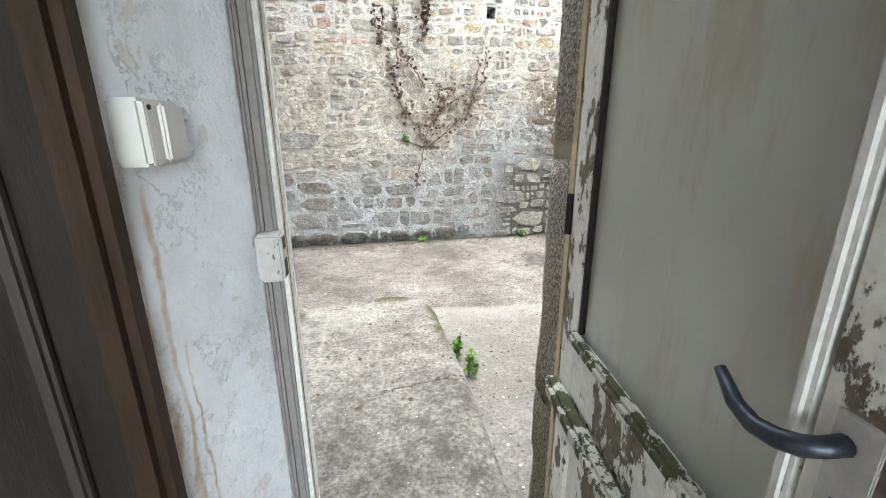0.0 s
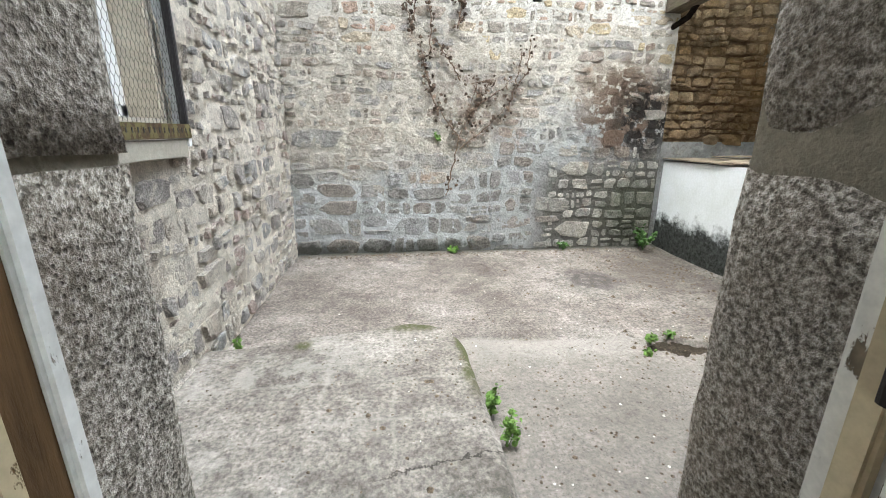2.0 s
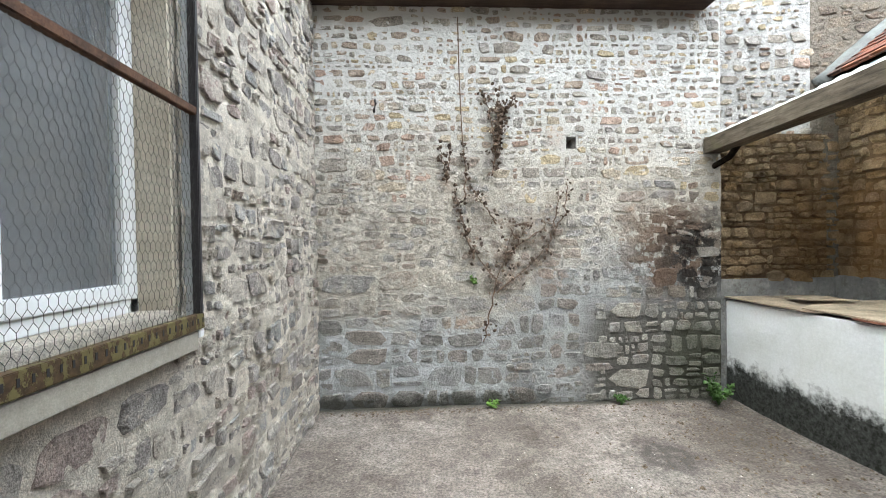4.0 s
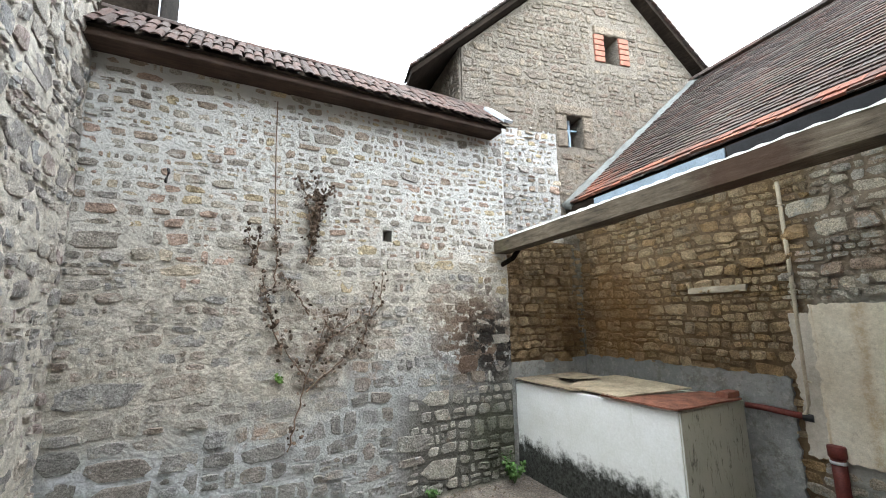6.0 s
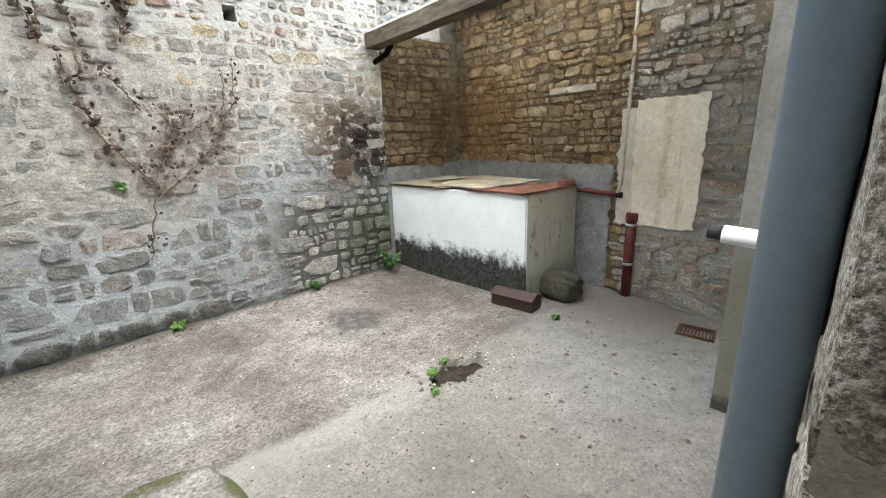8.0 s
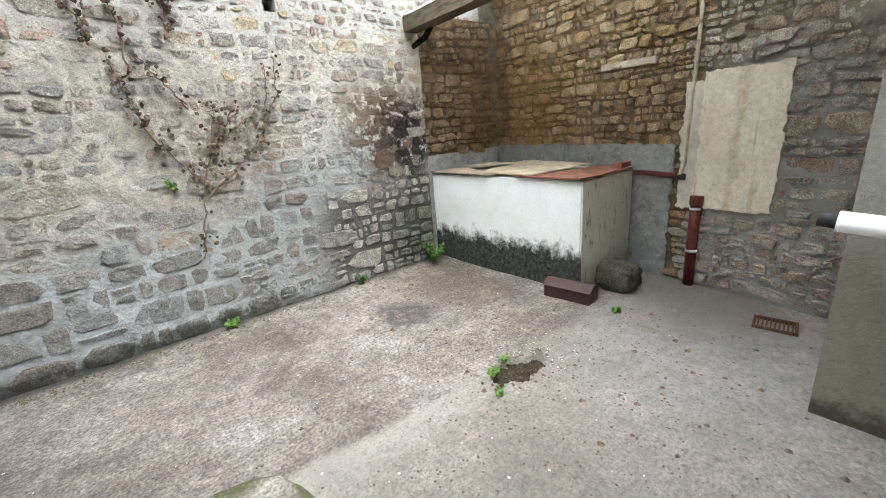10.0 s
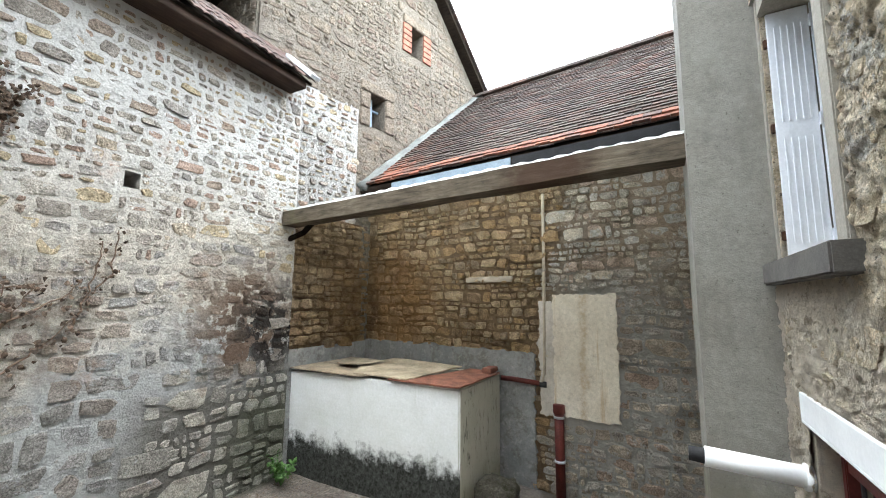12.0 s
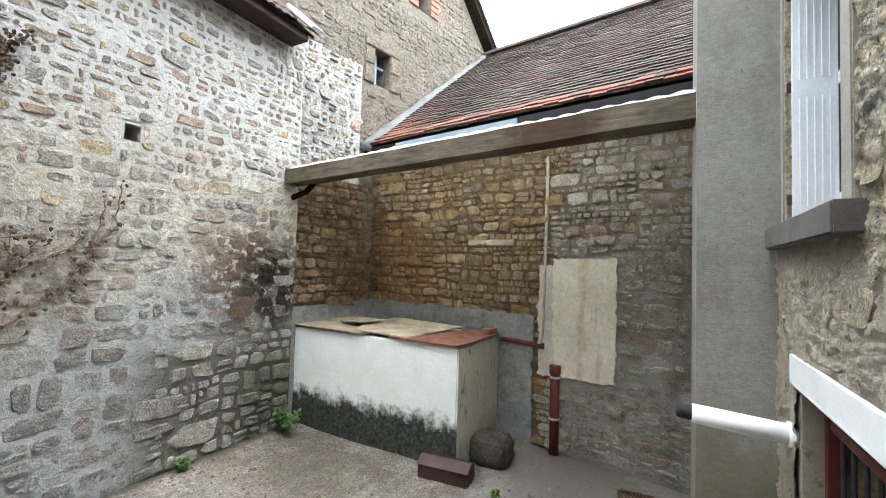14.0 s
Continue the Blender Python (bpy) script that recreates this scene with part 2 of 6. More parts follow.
def house_stain(n):
    grey = n.remap(n.noise(30, 7, 0.8), 0.54, 0.58)
    dark = n.remap(n.noise(22, 8, 0.8), 0.57, 0.61)
    olive = n.remap(n.noise(6, 7, 0.75), 0.52, 0.62)
    return ((n.calc("MULTIPLY", olive, 0.45), (0.26, 0.22, 0.125)), (n.calc("MULTIPLY", grey, 0.3), (0.66, 0.65, 0.60)), (n.calc("MULTIPLY", dark, 0.8), (0.06, 0.05, 0.035)))


STONE = {}
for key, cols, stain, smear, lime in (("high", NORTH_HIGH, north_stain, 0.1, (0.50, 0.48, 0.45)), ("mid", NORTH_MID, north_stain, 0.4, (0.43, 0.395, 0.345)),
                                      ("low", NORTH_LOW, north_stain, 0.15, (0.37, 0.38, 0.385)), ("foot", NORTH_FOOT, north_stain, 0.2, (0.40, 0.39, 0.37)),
                                      ("tan", TAN, tan_tints, 0.15, (0.40, 0.28, 0.16)), ("grey", RUBBLE_GREY, None, 0.3, (0.45, 0.435, 0.40)),
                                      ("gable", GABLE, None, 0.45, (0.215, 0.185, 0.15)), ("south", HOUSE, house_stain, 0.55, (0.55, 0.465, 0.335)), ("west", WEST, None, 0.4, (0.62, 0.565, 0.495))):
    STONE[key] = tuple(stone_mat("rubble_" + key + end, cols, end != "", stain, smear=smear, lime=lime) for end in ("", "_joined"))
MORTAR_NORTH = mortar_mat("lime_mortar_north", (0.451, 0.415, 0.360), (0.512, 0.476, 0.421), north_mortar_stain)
MORTAR_WEST = mortar_mat("lime_mortar_west", (0.72, 0.66, 0.575), (0.58, 0.53, 0.46), None, 0.9)
# earth mortar coloured darker, to carry the shadows between the stones
MORTAR_TAN = mortar_mat("earth_mortar_gap_shade", (0.27, 0.185, 0.105), (0.17, 0.115, 0.068), tan_tints, 0.9)
MORTAR_GABLE = mortar_mat("gable_mortar", (0.207, 0.179, 0.147), (0.166, 0.143, 0.118))
MORTAR_WHITE = mortar_mat("white_mortar", (0.44, 0.43, 0.415), (0.37, 0.362, 0.35))


def ground_mat():
    n = Nodes("yard_concrete")
    c = n.ramp(n.noise(0.8, 8, 0.7), [(0.38, (0.095, 0.081, 0.070)), (0.5, (0.165, 0.143, 0.128)), (0.6, (0.222, 0.199, 0.182))])
    c = n.vary(c, 5, 0.2, 7)
    blot = n.remap(n.noise(3.4, 9, 0.78), 0.55, 0.63)
    c = n.mix(n.calc("MULTIPLY", blot, 0.6), c, (0.085, 0.072, 0.062))
    c = n.vary(c, 16, 0.25, 8)
    c = n.vary(c, 48, 0.55, 7)
    pale = n.remap(n.calc("ADD", n.axis(1), n.calc("ADD", n.calc("MULTIPLY", n.noise(2.5, 6, 0.7), 0.3), n.calc("MULTIPLY", n.axis(0), 0.06))), 3.22, 3.16)
    c = n.mix(n.calc("MULTIPLY", pale, 0.4), c, (0.234, 0.215, 0.192))
    lip = n.calc("SUBTRACT", pale, n.remap(n.calc("ADD", n.axis(1), n.calc("ADD", n.calc("MULTIPLY", n.noise(2.5, 6, 0.7), 0.3), n.calc("MULTIPLY", n.axis(0), 0.06))), 3.10, 2.85))
    c = n.mix(n.calc("MULTIPLY", n.calc("MULTIPLY", lip, n.remap(n.axis(0), 2.0, 1.5)), 0.5), c, (0.302, 0.282, 0.257))
    grey = n.near((3.2, 1.9, 0), 1.15, 0.5, 2.0)
    c = n.mix(n.calc("MULTIPLY", grey, 0.55), c, n.ramp(n.noise(7, 8, 0.75), [(0.4, (0.135, 0.133, 0.127)), (0.6, (0.235, 0.232, 0.225))]))
    damp = n.near((4.25, 2.2, 0), 0.95, 0.4, 2.2)
    c = n.mix(n.calc("MULTIPLY", damp, 0.7), c, (0.130, 0.109, 0.092))
    soot = n.calc("MULTIPLY", n.near((2.10, 4.14, 0), 0.42, 0.20, 4), n.remap(n.noise(9, 7, 0.75), 0.30, 0.52))
    c = n.mix(n.calc("MULTIPLY", soot, 0.85), c, (0.042, 0.038, 0.036))
    spots = n.calc("MULTIPLY", n.remap(n.cells(21), 0.16, 0.06), n.remap(n.noise(2.2, 6, 0.7), 0.5, 0.62))
    c = n.mix(n.calc("MULTIPLY", spots, 0.75), c, (0.040, 0.035, 0.030))
    specks = n.remap(n.noise(58, 6, 0.8), 0.555, 0.63)
    grit = n.remap(n.noise(90, 5, 0.8), 0.60, 0.66)
    c = n.mix(n.calc("MULTIPLY", grit, 0.5), c, (0.316, 0.302, 0.279))
    c = n.mix(n.calc("MULTIPLY", specks, 0.6), c, (0.070, 0.060, 0.050))
    dots = n.calc("MULTIPLY", n.remap(n.cells(44), 0.17, 0.09), n.remap(n.noise(1.3, 6, 0.75), 0.44, 0.56))
    c = n.mix(n.calc("MULTIPLY", dots, 0.7), c, (0.050, 0.042, 0.035))
    mats = n.calc("MULTIPLY", n.remap(n.noise(13, 8, 0.8), 0.55, 0.60), n.remap(n.noise(1.1, 4, 0.7), 0.40, 0.60))
    c = n.mix(n.calc("MULTIPLY", mats, 0.5), c, (0.075, 0.062, 0.052))
    for spot, reach in (((2.9, 1.4, 0), 1.2), ((2.8, 4.3, 0), 1.1), ((2.2, 2.75, 0), 0.5), ((-0.7, 4.9, 0), 1.2)):
        dirt = n.calc("MULTIPLY", n.near(spot, reach, 0.4, 2.5), n.remap(n.noise(31, 9, 0.85), 0.54, 0.60))
        c = n.mix(n.calc("MULTIPLY", dirt, 0.55), c, (0.052, 0.043, 0.035))
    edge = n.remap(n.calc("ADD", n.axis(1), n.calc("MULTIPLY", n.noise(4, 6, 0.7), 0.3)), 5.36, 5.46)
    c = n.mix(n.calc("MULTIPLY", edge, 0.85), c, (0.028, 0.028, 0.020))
    wet = n.calc("SUBTRACT", n.remap(n.noise(0.9, 5), 0.3, 0.7, 0.75, 0.95), n.calc("MULTIPLY", damp, 0.25))
    h = n.calc("ADD", n.noise(18, 8, 0.75), n.calc("MULTIPLY", n.noise(120, 4), 0.6))
    return n.finish(c, wet, h, 0.8, 0.02)


def slab_mat():
    n = Nodes("landing_concrete")
    c = n.ramp(n.noise(1.8, 8, 0.7), [(0.38, (0.100, 0.088, 0.077)), (0.5, (0.160, 0.143, 0.127)), (0.61, (0.215, 0.196, 0.177))])
    c = n.vary(c, 17, 0.25, 8)
    c = n.vary(c, 50, 0.5, 7)
    dark = n.remap(n.noise(6, 9, 0.85), 0.47, 0.58)
    south = n.remap(n.calc("ADD", n.axis(1), n.calc("MULTIPLY", n.noise(3, 5, 0.7), 1.0)), 2.6, 1.9)
    c = n.mix(n.calc("MULTIPLY", n.calc("MULTIPLY", dark, south), 0.75), c, (0.05, 0.047, 0.038))
    pale = n.calc("MULTIPLY", n.remap(n.noise(2.5, 7, 0.75), 0.52, 0.6), n.remap(n.axis(0), 0.1, -0.5))
    c = n.mix(n.calc("MULTIPLY", pale, 0.5), c, (0.312, 0.295, 0.271))
    warp = n.calc("MULTIPLY", n.noise(4, 6, 0.7), 0.10)
    for k, at in ((0, -0.35), (0, 0.02), (1, 2.35), (1, 2.02), (1, 2.68)):
        line = n.remap(n.calc("ABSOLUTE", n.calc("SUBTRACT", n.calc("ADD", n.axis(k), warp), at + 0.05)), 0.020, 0.006)
        line = n.calc("MULTIPLY", line, n.calc("MULTIPLY", n.remap(n.axis(1), 1.7, 2.0), n.remap(n.noise(6, 5, 0.7), 0.38, 0.55)))
        c = n.mix(n.calc("MULTIPLY", line, 0.3), c, (0.30, 0.28, 0.255))
    bend = n.calc("ADD", n.calc("MULTIPLY", n.noise(3.5, 7, 0.7), 0.35), n.calc("MULTIPLY", n.axis(0), -0.10))
    crack = n.calc("MULTIPLY", n.remap(n.calc("ABSOLUTE", n.calc("SUBTRACT", n.calc("ADD", n.axis(1), bend), 1.86)), 0.008, 0.003), n.remap(n.axis(0), -0.15, 0.05))
    c = n.mix(n.calc("MULTIPLY", crack, 0.9), c, (0.025, 0.022, 0.018))
    dirt = n.remap(n.noise(26, 8, 0.8), 0.58, 0.63)
    c = n.mix(n.calc("MULTIPLY", dirt, 0.6), c, (0.055, 0.047, 0.038))
    wob = n.calc("MULTIPLY", n.calc("SUBTRACT", n.noise(7, 7, 0.75), 0.5), 0.22)
    right = n.calc("MULTIPLY", n.remap(n.calc("ADD", n.axis(0), wob), 0.42, 0.46), n.remap(n.axis(1), 2.1, 2.35))
    far = n.calc("MULTIPLY", n.remap(n.calc("ADD", n.axis(1), wob), 2.93, 2.98), n.remap(n.axis(0), -0.10, 0.12))
    spot = n.near((-0.56, 2.80, 0.14), 0.07, 0.02, 9)
    moss = n.calc("MAXIMUM", n.calc("MAXIMUM", right, far), spot)
    moss = n.calc("MULTIPLY", moss, n.remap(n.noise(18, 7, 0.8), 0.34, 0.46))
    c = n.mix(n.calc("MULTIPLY", moss, 0.92), c, (0.048, 0.052, 0.016))
    h = n.calc("ADD", n.noise(16, 8, 0.75), n.calc("MULTIPLY", n.noise(110, 4), 0.6))
    h = n.calc("SUBTRACT", n.calc("ADD", h, n.calc("MULTIPLY", moss, 0.5)), crack)
    return n.finish(c, 0.93, h, 0.45, 0.018)


def plain(name, col, rough=0.8, vary=0.12, scale=8, fine=90, bump=0.3, metal=0.0, dist=0.006, stretch=None, spec=0.3):
    n = Nodes(name)
    rgb = n.t.nodes.new("ShaderNodeRGB")
    rgb.outputs[0].default_value = (*col, 1)
    c = n.vary(rgb.outputs[0], scale, vary, 5, stretch)
    c = n.vary(c, fine, vary * 0.7, 3)
    return n.finish(c, rough, n.noise(fine * 0.6, 6, 0.7), bump, dist, metal, spec)


def worn(name, paint, under, scale=14, cover=0.52, rough=0.7, stretch=(1, 1, 0.5), bump=0.8):
    """Paint that flakes off a darker ground."""
    n = Nodes(name)
    f = n.remap(n.noise(scale, 7, 0.7, n.stretch(*stretch)), cover, cover + 0.02)
    p = n.mix(n.remap(n.noise(3, 5), 0.3, 0.7), paint, tuple(v * 0.82 for v in paint))
    p = n.vary(p, 60, 0.1, 3)
    u = n.mix(n.remap(n.noise(40, 4), 0.35, 0.65), under, tuple(v * 0.5 for v in under))
    c = n.mix(f, p, u)
    return n.finish(c, rough, n.calc("SUBTRACT", 1.0, f), bump, 0.004)


def tank_mat():
    n = Nodes("whitewashed_cement")
    c = n.mix(n.remap(n.noise(2.2, 6, 0.7), 0.35, 0.7), (0.78, 0.80, 0.81), (0.68, 0.70, 0.68))
    c = n.vary(c, 40, 0.05, 4)
    streak = n.remap(n.noise(3.0, 6, 0.75, n.stretch(2.2, 2.2, 0.35)), 0.58, 0.72)
    c = n.mix(n.calc("MULTIPLY", streak, 0.35), c, (0.42, 0.46, 0.36))
    d = n.calc("ADD", n.axis(2), n.calc("MULTIPLY", n.calc("SUBTRACT", n.noise(4.5, 8, 0.8), 0.5), 0.75))
    mould = n.remap(d, 0.50, 0.34)
    thin = n.remap(n.noise(26, 7, 0.8), 0.35, 0.6)
    c = n.mix(n.calc("MULTIPLY", mould, n.calc("ADD", 0.90, n.calc("MULTIPLY", thin, 0.09))), c, (0.013, 0.014, 0.010))
    return n.finish(c, 0.9, n.noise(25, 8, 0.7), 0.35, 0.01, 0.0, 0.1)


def tank_side_mat():
    n = Nodes("streaked_cement")
    c = n.mix(n.remap(n.noise(2.2, 6, 0.7), 0.35, 0.7), (0.47, 0.45, 0.38), (0.40, 0.39, 0.32))
    runs = n.remap(n.noise(9.0, 7, 0.8, n.stretch(2.6, 2.6, 0.5), 1.0), 0.56, 0.61)
    c = n.mix(n.calc("MULTIPLY", runs, 0.75), c, (0.06, 0.06, 0.05))
    green = n.remap(n.calc("ADD", n.axis(2), n.calc("MULTIPLY", n.noise(4, 6), 0.5)), 0.6, 0.25)
    c = n.mix(n.calc("MULTIPLY", green, 0.6), c, (0.13, 0.14, 0.07))
    return n.finish(c, 0.88, n.noise(25, 8, 0.7), 0.35, 0.01)


def wood_mat(name, a, b, along=(1, 1, 1), rough=0.85, stain=None, spec=0.2):
    n = Nodes(name)
    g = n.noise(11, 8, 0.72, n.stretch(*along), 0.4)
    c = n.ramp(g, [(0.3, a), (0.7, b)])
    c = n.vary(c, 2.2, 0.3)
    if stain:
        for mask, colour in stain(n):
            c = n.mix(mask, c, colour)
    return n.finish(c, rough, g, 0.6, 0.008, 0.0, spec)


def beam_stain(n):
    dark = n.near((3.05, 2.2, 3.0), 0.45, 0.25, 4)
    green = n.remap(n.noise(2.0, 5, 0.7), 0.6, 0.72)
    return ((n.calc("MULTIPLY", dark, 0.8), (0.05, 0.025, 0.015)), (n.calc("MULTIPLY", green, 0.5), (0.10, 0.10, 0.05)))


def tile_mat(name, island, lichen=0.6):
    n = Nodes(name)
    c = n.ramp(n.random(island), stops([(0.064, 0.036, 0.029), (0.050, 0.033, 0.029), (0.036, 0.027, 0.025), (0.058, 0.038, 0.033), (0.074, 0.062, 0.054), (0.040, 0.030, 0.027), (0.066, 0.037, 0.029), (0.053, 0.044, 0.038)]), True)
    f = n.remap(n.noise(1.6, 7, 0.75), 0.42, 0.6)
    c = n.mix(n.calc("MULTIPLY", f, lichen * 0.55), c, (0.045, 0.038, 0.034))
    c = n.vary(c, 30, 0.4, 6)
    moss = n.remap(n.noise(24, 7, 0.8), 0.57, 0.63)
    c = n.mix(n.calc("MULTIPLY", moss, lichen), c, (0.115, 0.105, 0.092))
    fresh = n.near((4.85, 5.1, 3.9), 0.75, 0.4, 3.0)
    c = n.mix(n.calc("MULTIPLY", fresh, n.remap(n.noise(7, 5, 0.7), 0.42, 0.55)), c, (0.17, 0.062, 0.038))
    return n.finish(c, 0.9, n.noise(40, 6, 0.7), 0.5, 0.01)


def granite_mat():
    n = Nodes("granite_jamb")
    g = n.noise(115, 4, 0.75)
    c = n.ramp(g, [(0.40, (0.10, 0.088, 0.072)), (0.47, (0.27, 0.24, 0.20)), (0.54, (0.42, 0.38, 0.33)), (0.61, (0.66, 0.62, 0.56))])
    c = n.mix(n.calc("MULTIPLY", n.remap(n.noise(3, 5), 0.4, 0.65), 0.3), c, (0.30, 0.24, 0.175))
    pits = n.remap(n.cells(115), 0.32, 0.18)
    c = n.mix(n.calc("MULTIPLY", pits, n.remap(n.noise(14, 4), 0.42, 0.55, 0.1, 0.6)), c, (0.05, 0.042, 0.034))
    low = n.remap(n.calc("ADD", n.axis(2), n.calc("MULTIPLY", n.noise(4, 6), 0.7)), 1.35, 0.9)
    c = n.mix(n.calc("MULTIPLY", low, 0.5), c, (0.10, 0.10, 0.035))
    h = n.calc("SUBTRACT", n.calc("ADD", g, n.calc("MULTIPLY", n.noise(14, 5), 0.6)), n.calc("MULTIPLY", pits, 0.4))
    return n.finish(c, 0.9, h, 1.0, 0.014)


def plaster_mat():
    n = Nodes("peeling_plaster")
    c = n.mix(n.remap(n.noise(3, 5), 0.35, 0.65), (0.77, 0.79, 0.83), (0.68, 0.70, 0.75))
    c = n.vary(c, 14, 0.06, 5)
    flake = n.remap(n.noise(11, 8, 0.78), 0.60, 0.615)
    c = n.mix(n.calc("MULTIPLY", flake, 0.55), c, (0.60, 0.56, 0.50))
    rim = n.calc("MULTIPLY", n.remap(n.noise(11, 8, 0.78), 0.585, 0.60), n.calc("SUBTRACT", 1.0, flake))
    c = n.mix(n.calc("MULTIPLY", rim, 0.35), c, (0.28, 0.25, 0.22))
    bend = n.calc("ADD", n.axis(1), n.calc("MULTIPLY", n.noise(3.2, 5, 0.6), 0.10))
    for y, w, top in ((0.327, 0.007, 1.47), (0.352, 0.004, 1.25), (0.295, 0.009, 1.42)):
        run = n.remap(n.calc("ABSOLUTE", n.calc("SUBTRACT", bend, y)), w, w * 0.35)
        run = n.calc("MULTIPLY", run, n.remap(n.axis(2), top, top - 0.05))
        run = n.calc("MULTIPLY", run, n.remap(n.noise(16, 5, 0.7), 0.32, 0.55, 0.15, 0.7))
        c = n.mix(run, c, (0.42, 0.27, 0.12))
    crack = n.remap(n.calc("ABSOLUTE", n.calc("SUBTRACT", n.noise(2.4, 7, 0.7), 0.5)), 0.005, 0.001)
    c = n.mix(n.calc("MULTIPLY", crack, 0.25), c, (0.30, 0.28, 0.27))
    h = n.calc("SUBTRACT", n.noise(6, 8, 0.7), n.calc("ADD", n.calc("MULTIPLY", flake, 0.5), n.calc("MULTIPLY", crack, 0.3)))
    return n.finish(c, 0.75, h, 0.7, 0.02)


def render_mat(name, a, b, stains=(), bump=0.4):
    n = Nodes(name)
    c = n.mix(n.remap(n.noise(2.6, 7, 0.7), 0.35, 0.65), a, b)
    c = n.vary(c, 30, 0.1)
    c = n.vary(c, 150, 0.1, 2)
    for mask, colour in (stains(n) if stains else ()):
        c = n.mix(mask, c, colour)
    return n.finish(c, 0.92, n.calc("ADD", n.noise(24, 8, 0.7), n.calc("MULTIPLY", n.noise(170, 2), 0.3)), bump, 0.015)


def south_mat():
    """Rough old roughcast through which the lichened stones show."""
    n = Nodes("roughcast_wall")
    c = n.ramp(n.noise(9, 10, 0.72), [(0.36, (0.36, 0.29, 0.195)), (0.46, (0.56, 0.47, 0.335)), (0.54, (0.70, 0.61, 0.475)), (0.64, (0.52, 0.45, 0.345))])
    c = n.vary(c, 34, 0.35, 8)
    show = n.remap(n.noise(5.5, 10, 0.72), 0.56, 0.58)
    stone = n.ramp(n.noise(48, 6, 0.75), [(0.40, (0.17, 0.16, 0.14)), (0.47, (0.40, 0.385, 0.35)), (0.56, (0.66, 0.65, 0.61))])
    c = n.mix(n.calc("MULTIPLY", show, 0.65), c, stone)
    lich = n.remap(n.noise(20, 9, 0.8), 0.575, 0.61)
    c = n.mix(n.calc("MULTIPLY", lich, 0.6), c, (0.17, 0.14, 0.075))
    # crevices darkened in colour as well as sunk, painting their shade
    pits = n.remap(n.noise(30, 7, 0.72), 0.59, 0.62)
    c = n.mix(n.calc("MULTIPLY", pits, 0.85), c, (0.055, 0.042, 0.028))
    grain = n.remap(n.noise(95, 5, 0.75), 0.56, 0.61)
    c = n.mix(n.calc("MULTIPLY", grain, 0.5), c, (0.12, 0.095, 0.06))
    low = n.remap(n.calc("ADD", n.calc("ADD", n.axis(2), n.calc("MULTIPLY", n.noise(2.5, 7, 0.75), 0.7)), n.calc("MULTIPLY", n.axis(0), -0.25)), 1.93, 1.87)
    c = n.mix(n.calc("MULTIPLY", low, 0.8), c, n.ramp(n.noise(12, 9, 0.75), [(0.38, (0.33, 0.27, 0.20)), (0.46, (0.66, 0.58, 0.47)), (0.62, (0.55, 0.48, 0.40))]))
    h = n.calc("ADD", n.calc("ADD", n.noise(30, 8, 0.8), n.calc("MULTIPLY", n.noise(120, 3), 0.3)), n.calc("MULTIPLY", pits, -0.4))
    return n.finish(c, 0.95, h, 1.0, 0.05)


GROUND, SLAB = ground_mat(), slab_mat()
TANK, TANK_SIDE = tank_mat(), tank_side_mat()
GRANITE, PLASTER, SOUTH = granite_mat(), plaster_mat(), south_mat()
TILE_JOINED, TILE = tile_mat("roof_tile_joined", True, 0.75), tile_mat("roof_tile", False, 0.3)
def lichen_tile_mat():
    n = Nodes("lichen_tile")
    c = n.ramp(n.random(), stops([(0.062, 0.034, 0.028), (0.040, 0.026, 0.023), (0.072, 0.041, 0.034), (0.050, 0.034, 0.030)]), True)
    c = n.mix(n.calc("MULTIPLY", n.remap(n.noise(16, 8, 0.8), 0.46, 0.58), 0.7), c, (0.072, 0.060, 0.054))
    c = n.mix(n.calc("MULTIPLY", n.remap(n.noise(30, 7, 0.8), 0.55, 0.65), 0.6), c, (0.026, 0.023, 0.021))
    return n.finish(c, 0.93, n.noise(40, 6, 0.7), 0.7, 0.015)


TILE_PALE = lichen_tile_mat()
def eave_tile_mat():
    n = Nodes("red_eave_tile")
    c = n.ramp(n.random(True), stops([(0.165, 0.056, 0.034), (0.090, 0.041, 0.030), (0.195, 0.075, 0.045), (0.068, 0.038, 0.030), (0.135, 0.056, 0.038)]), True)
    c = n.mix(n.calc("MULTIPLY", n.remap(n.noise(12, 7, 0.75), 0.5, 0.62), 0.6), c, (0.053, 0.045, 0.038))
    return n.finish(n.vary(c, 30, 0.3), 0.9, n.noise(40, 6), 0.5, 0.01)


RED_TILE = eave_tile_mat()
FASCIA = wood_mat("dark_fascia_wood", (0.032, 0.022, 0.018), (0.082, 0.055, 0.043), (0.35, 3, 3))
BEAM = wood_mat("weathered_beam_wood", (0.044, 0.034, 0.024), (0.168, 0.140, 0.104), (3, 0.3, 3), 0.85, beam_stain)
# dark timber sunk further towards black, painting in the shade under the eaves
DARK_SHADED_WOOD = wood_mat("dark_shaded_roof_wood", (0.010, 0.008, 0.007), (0.03, 0.023, 0.018), (3, 0.4, 3), 0.95, None, 0.02)
GREY_WOOD = wood_mat("grey_plank_wood", (0.28, 0.24, 0.19), (0.46, 0.40, 0.32), (3, 0.3, 3))
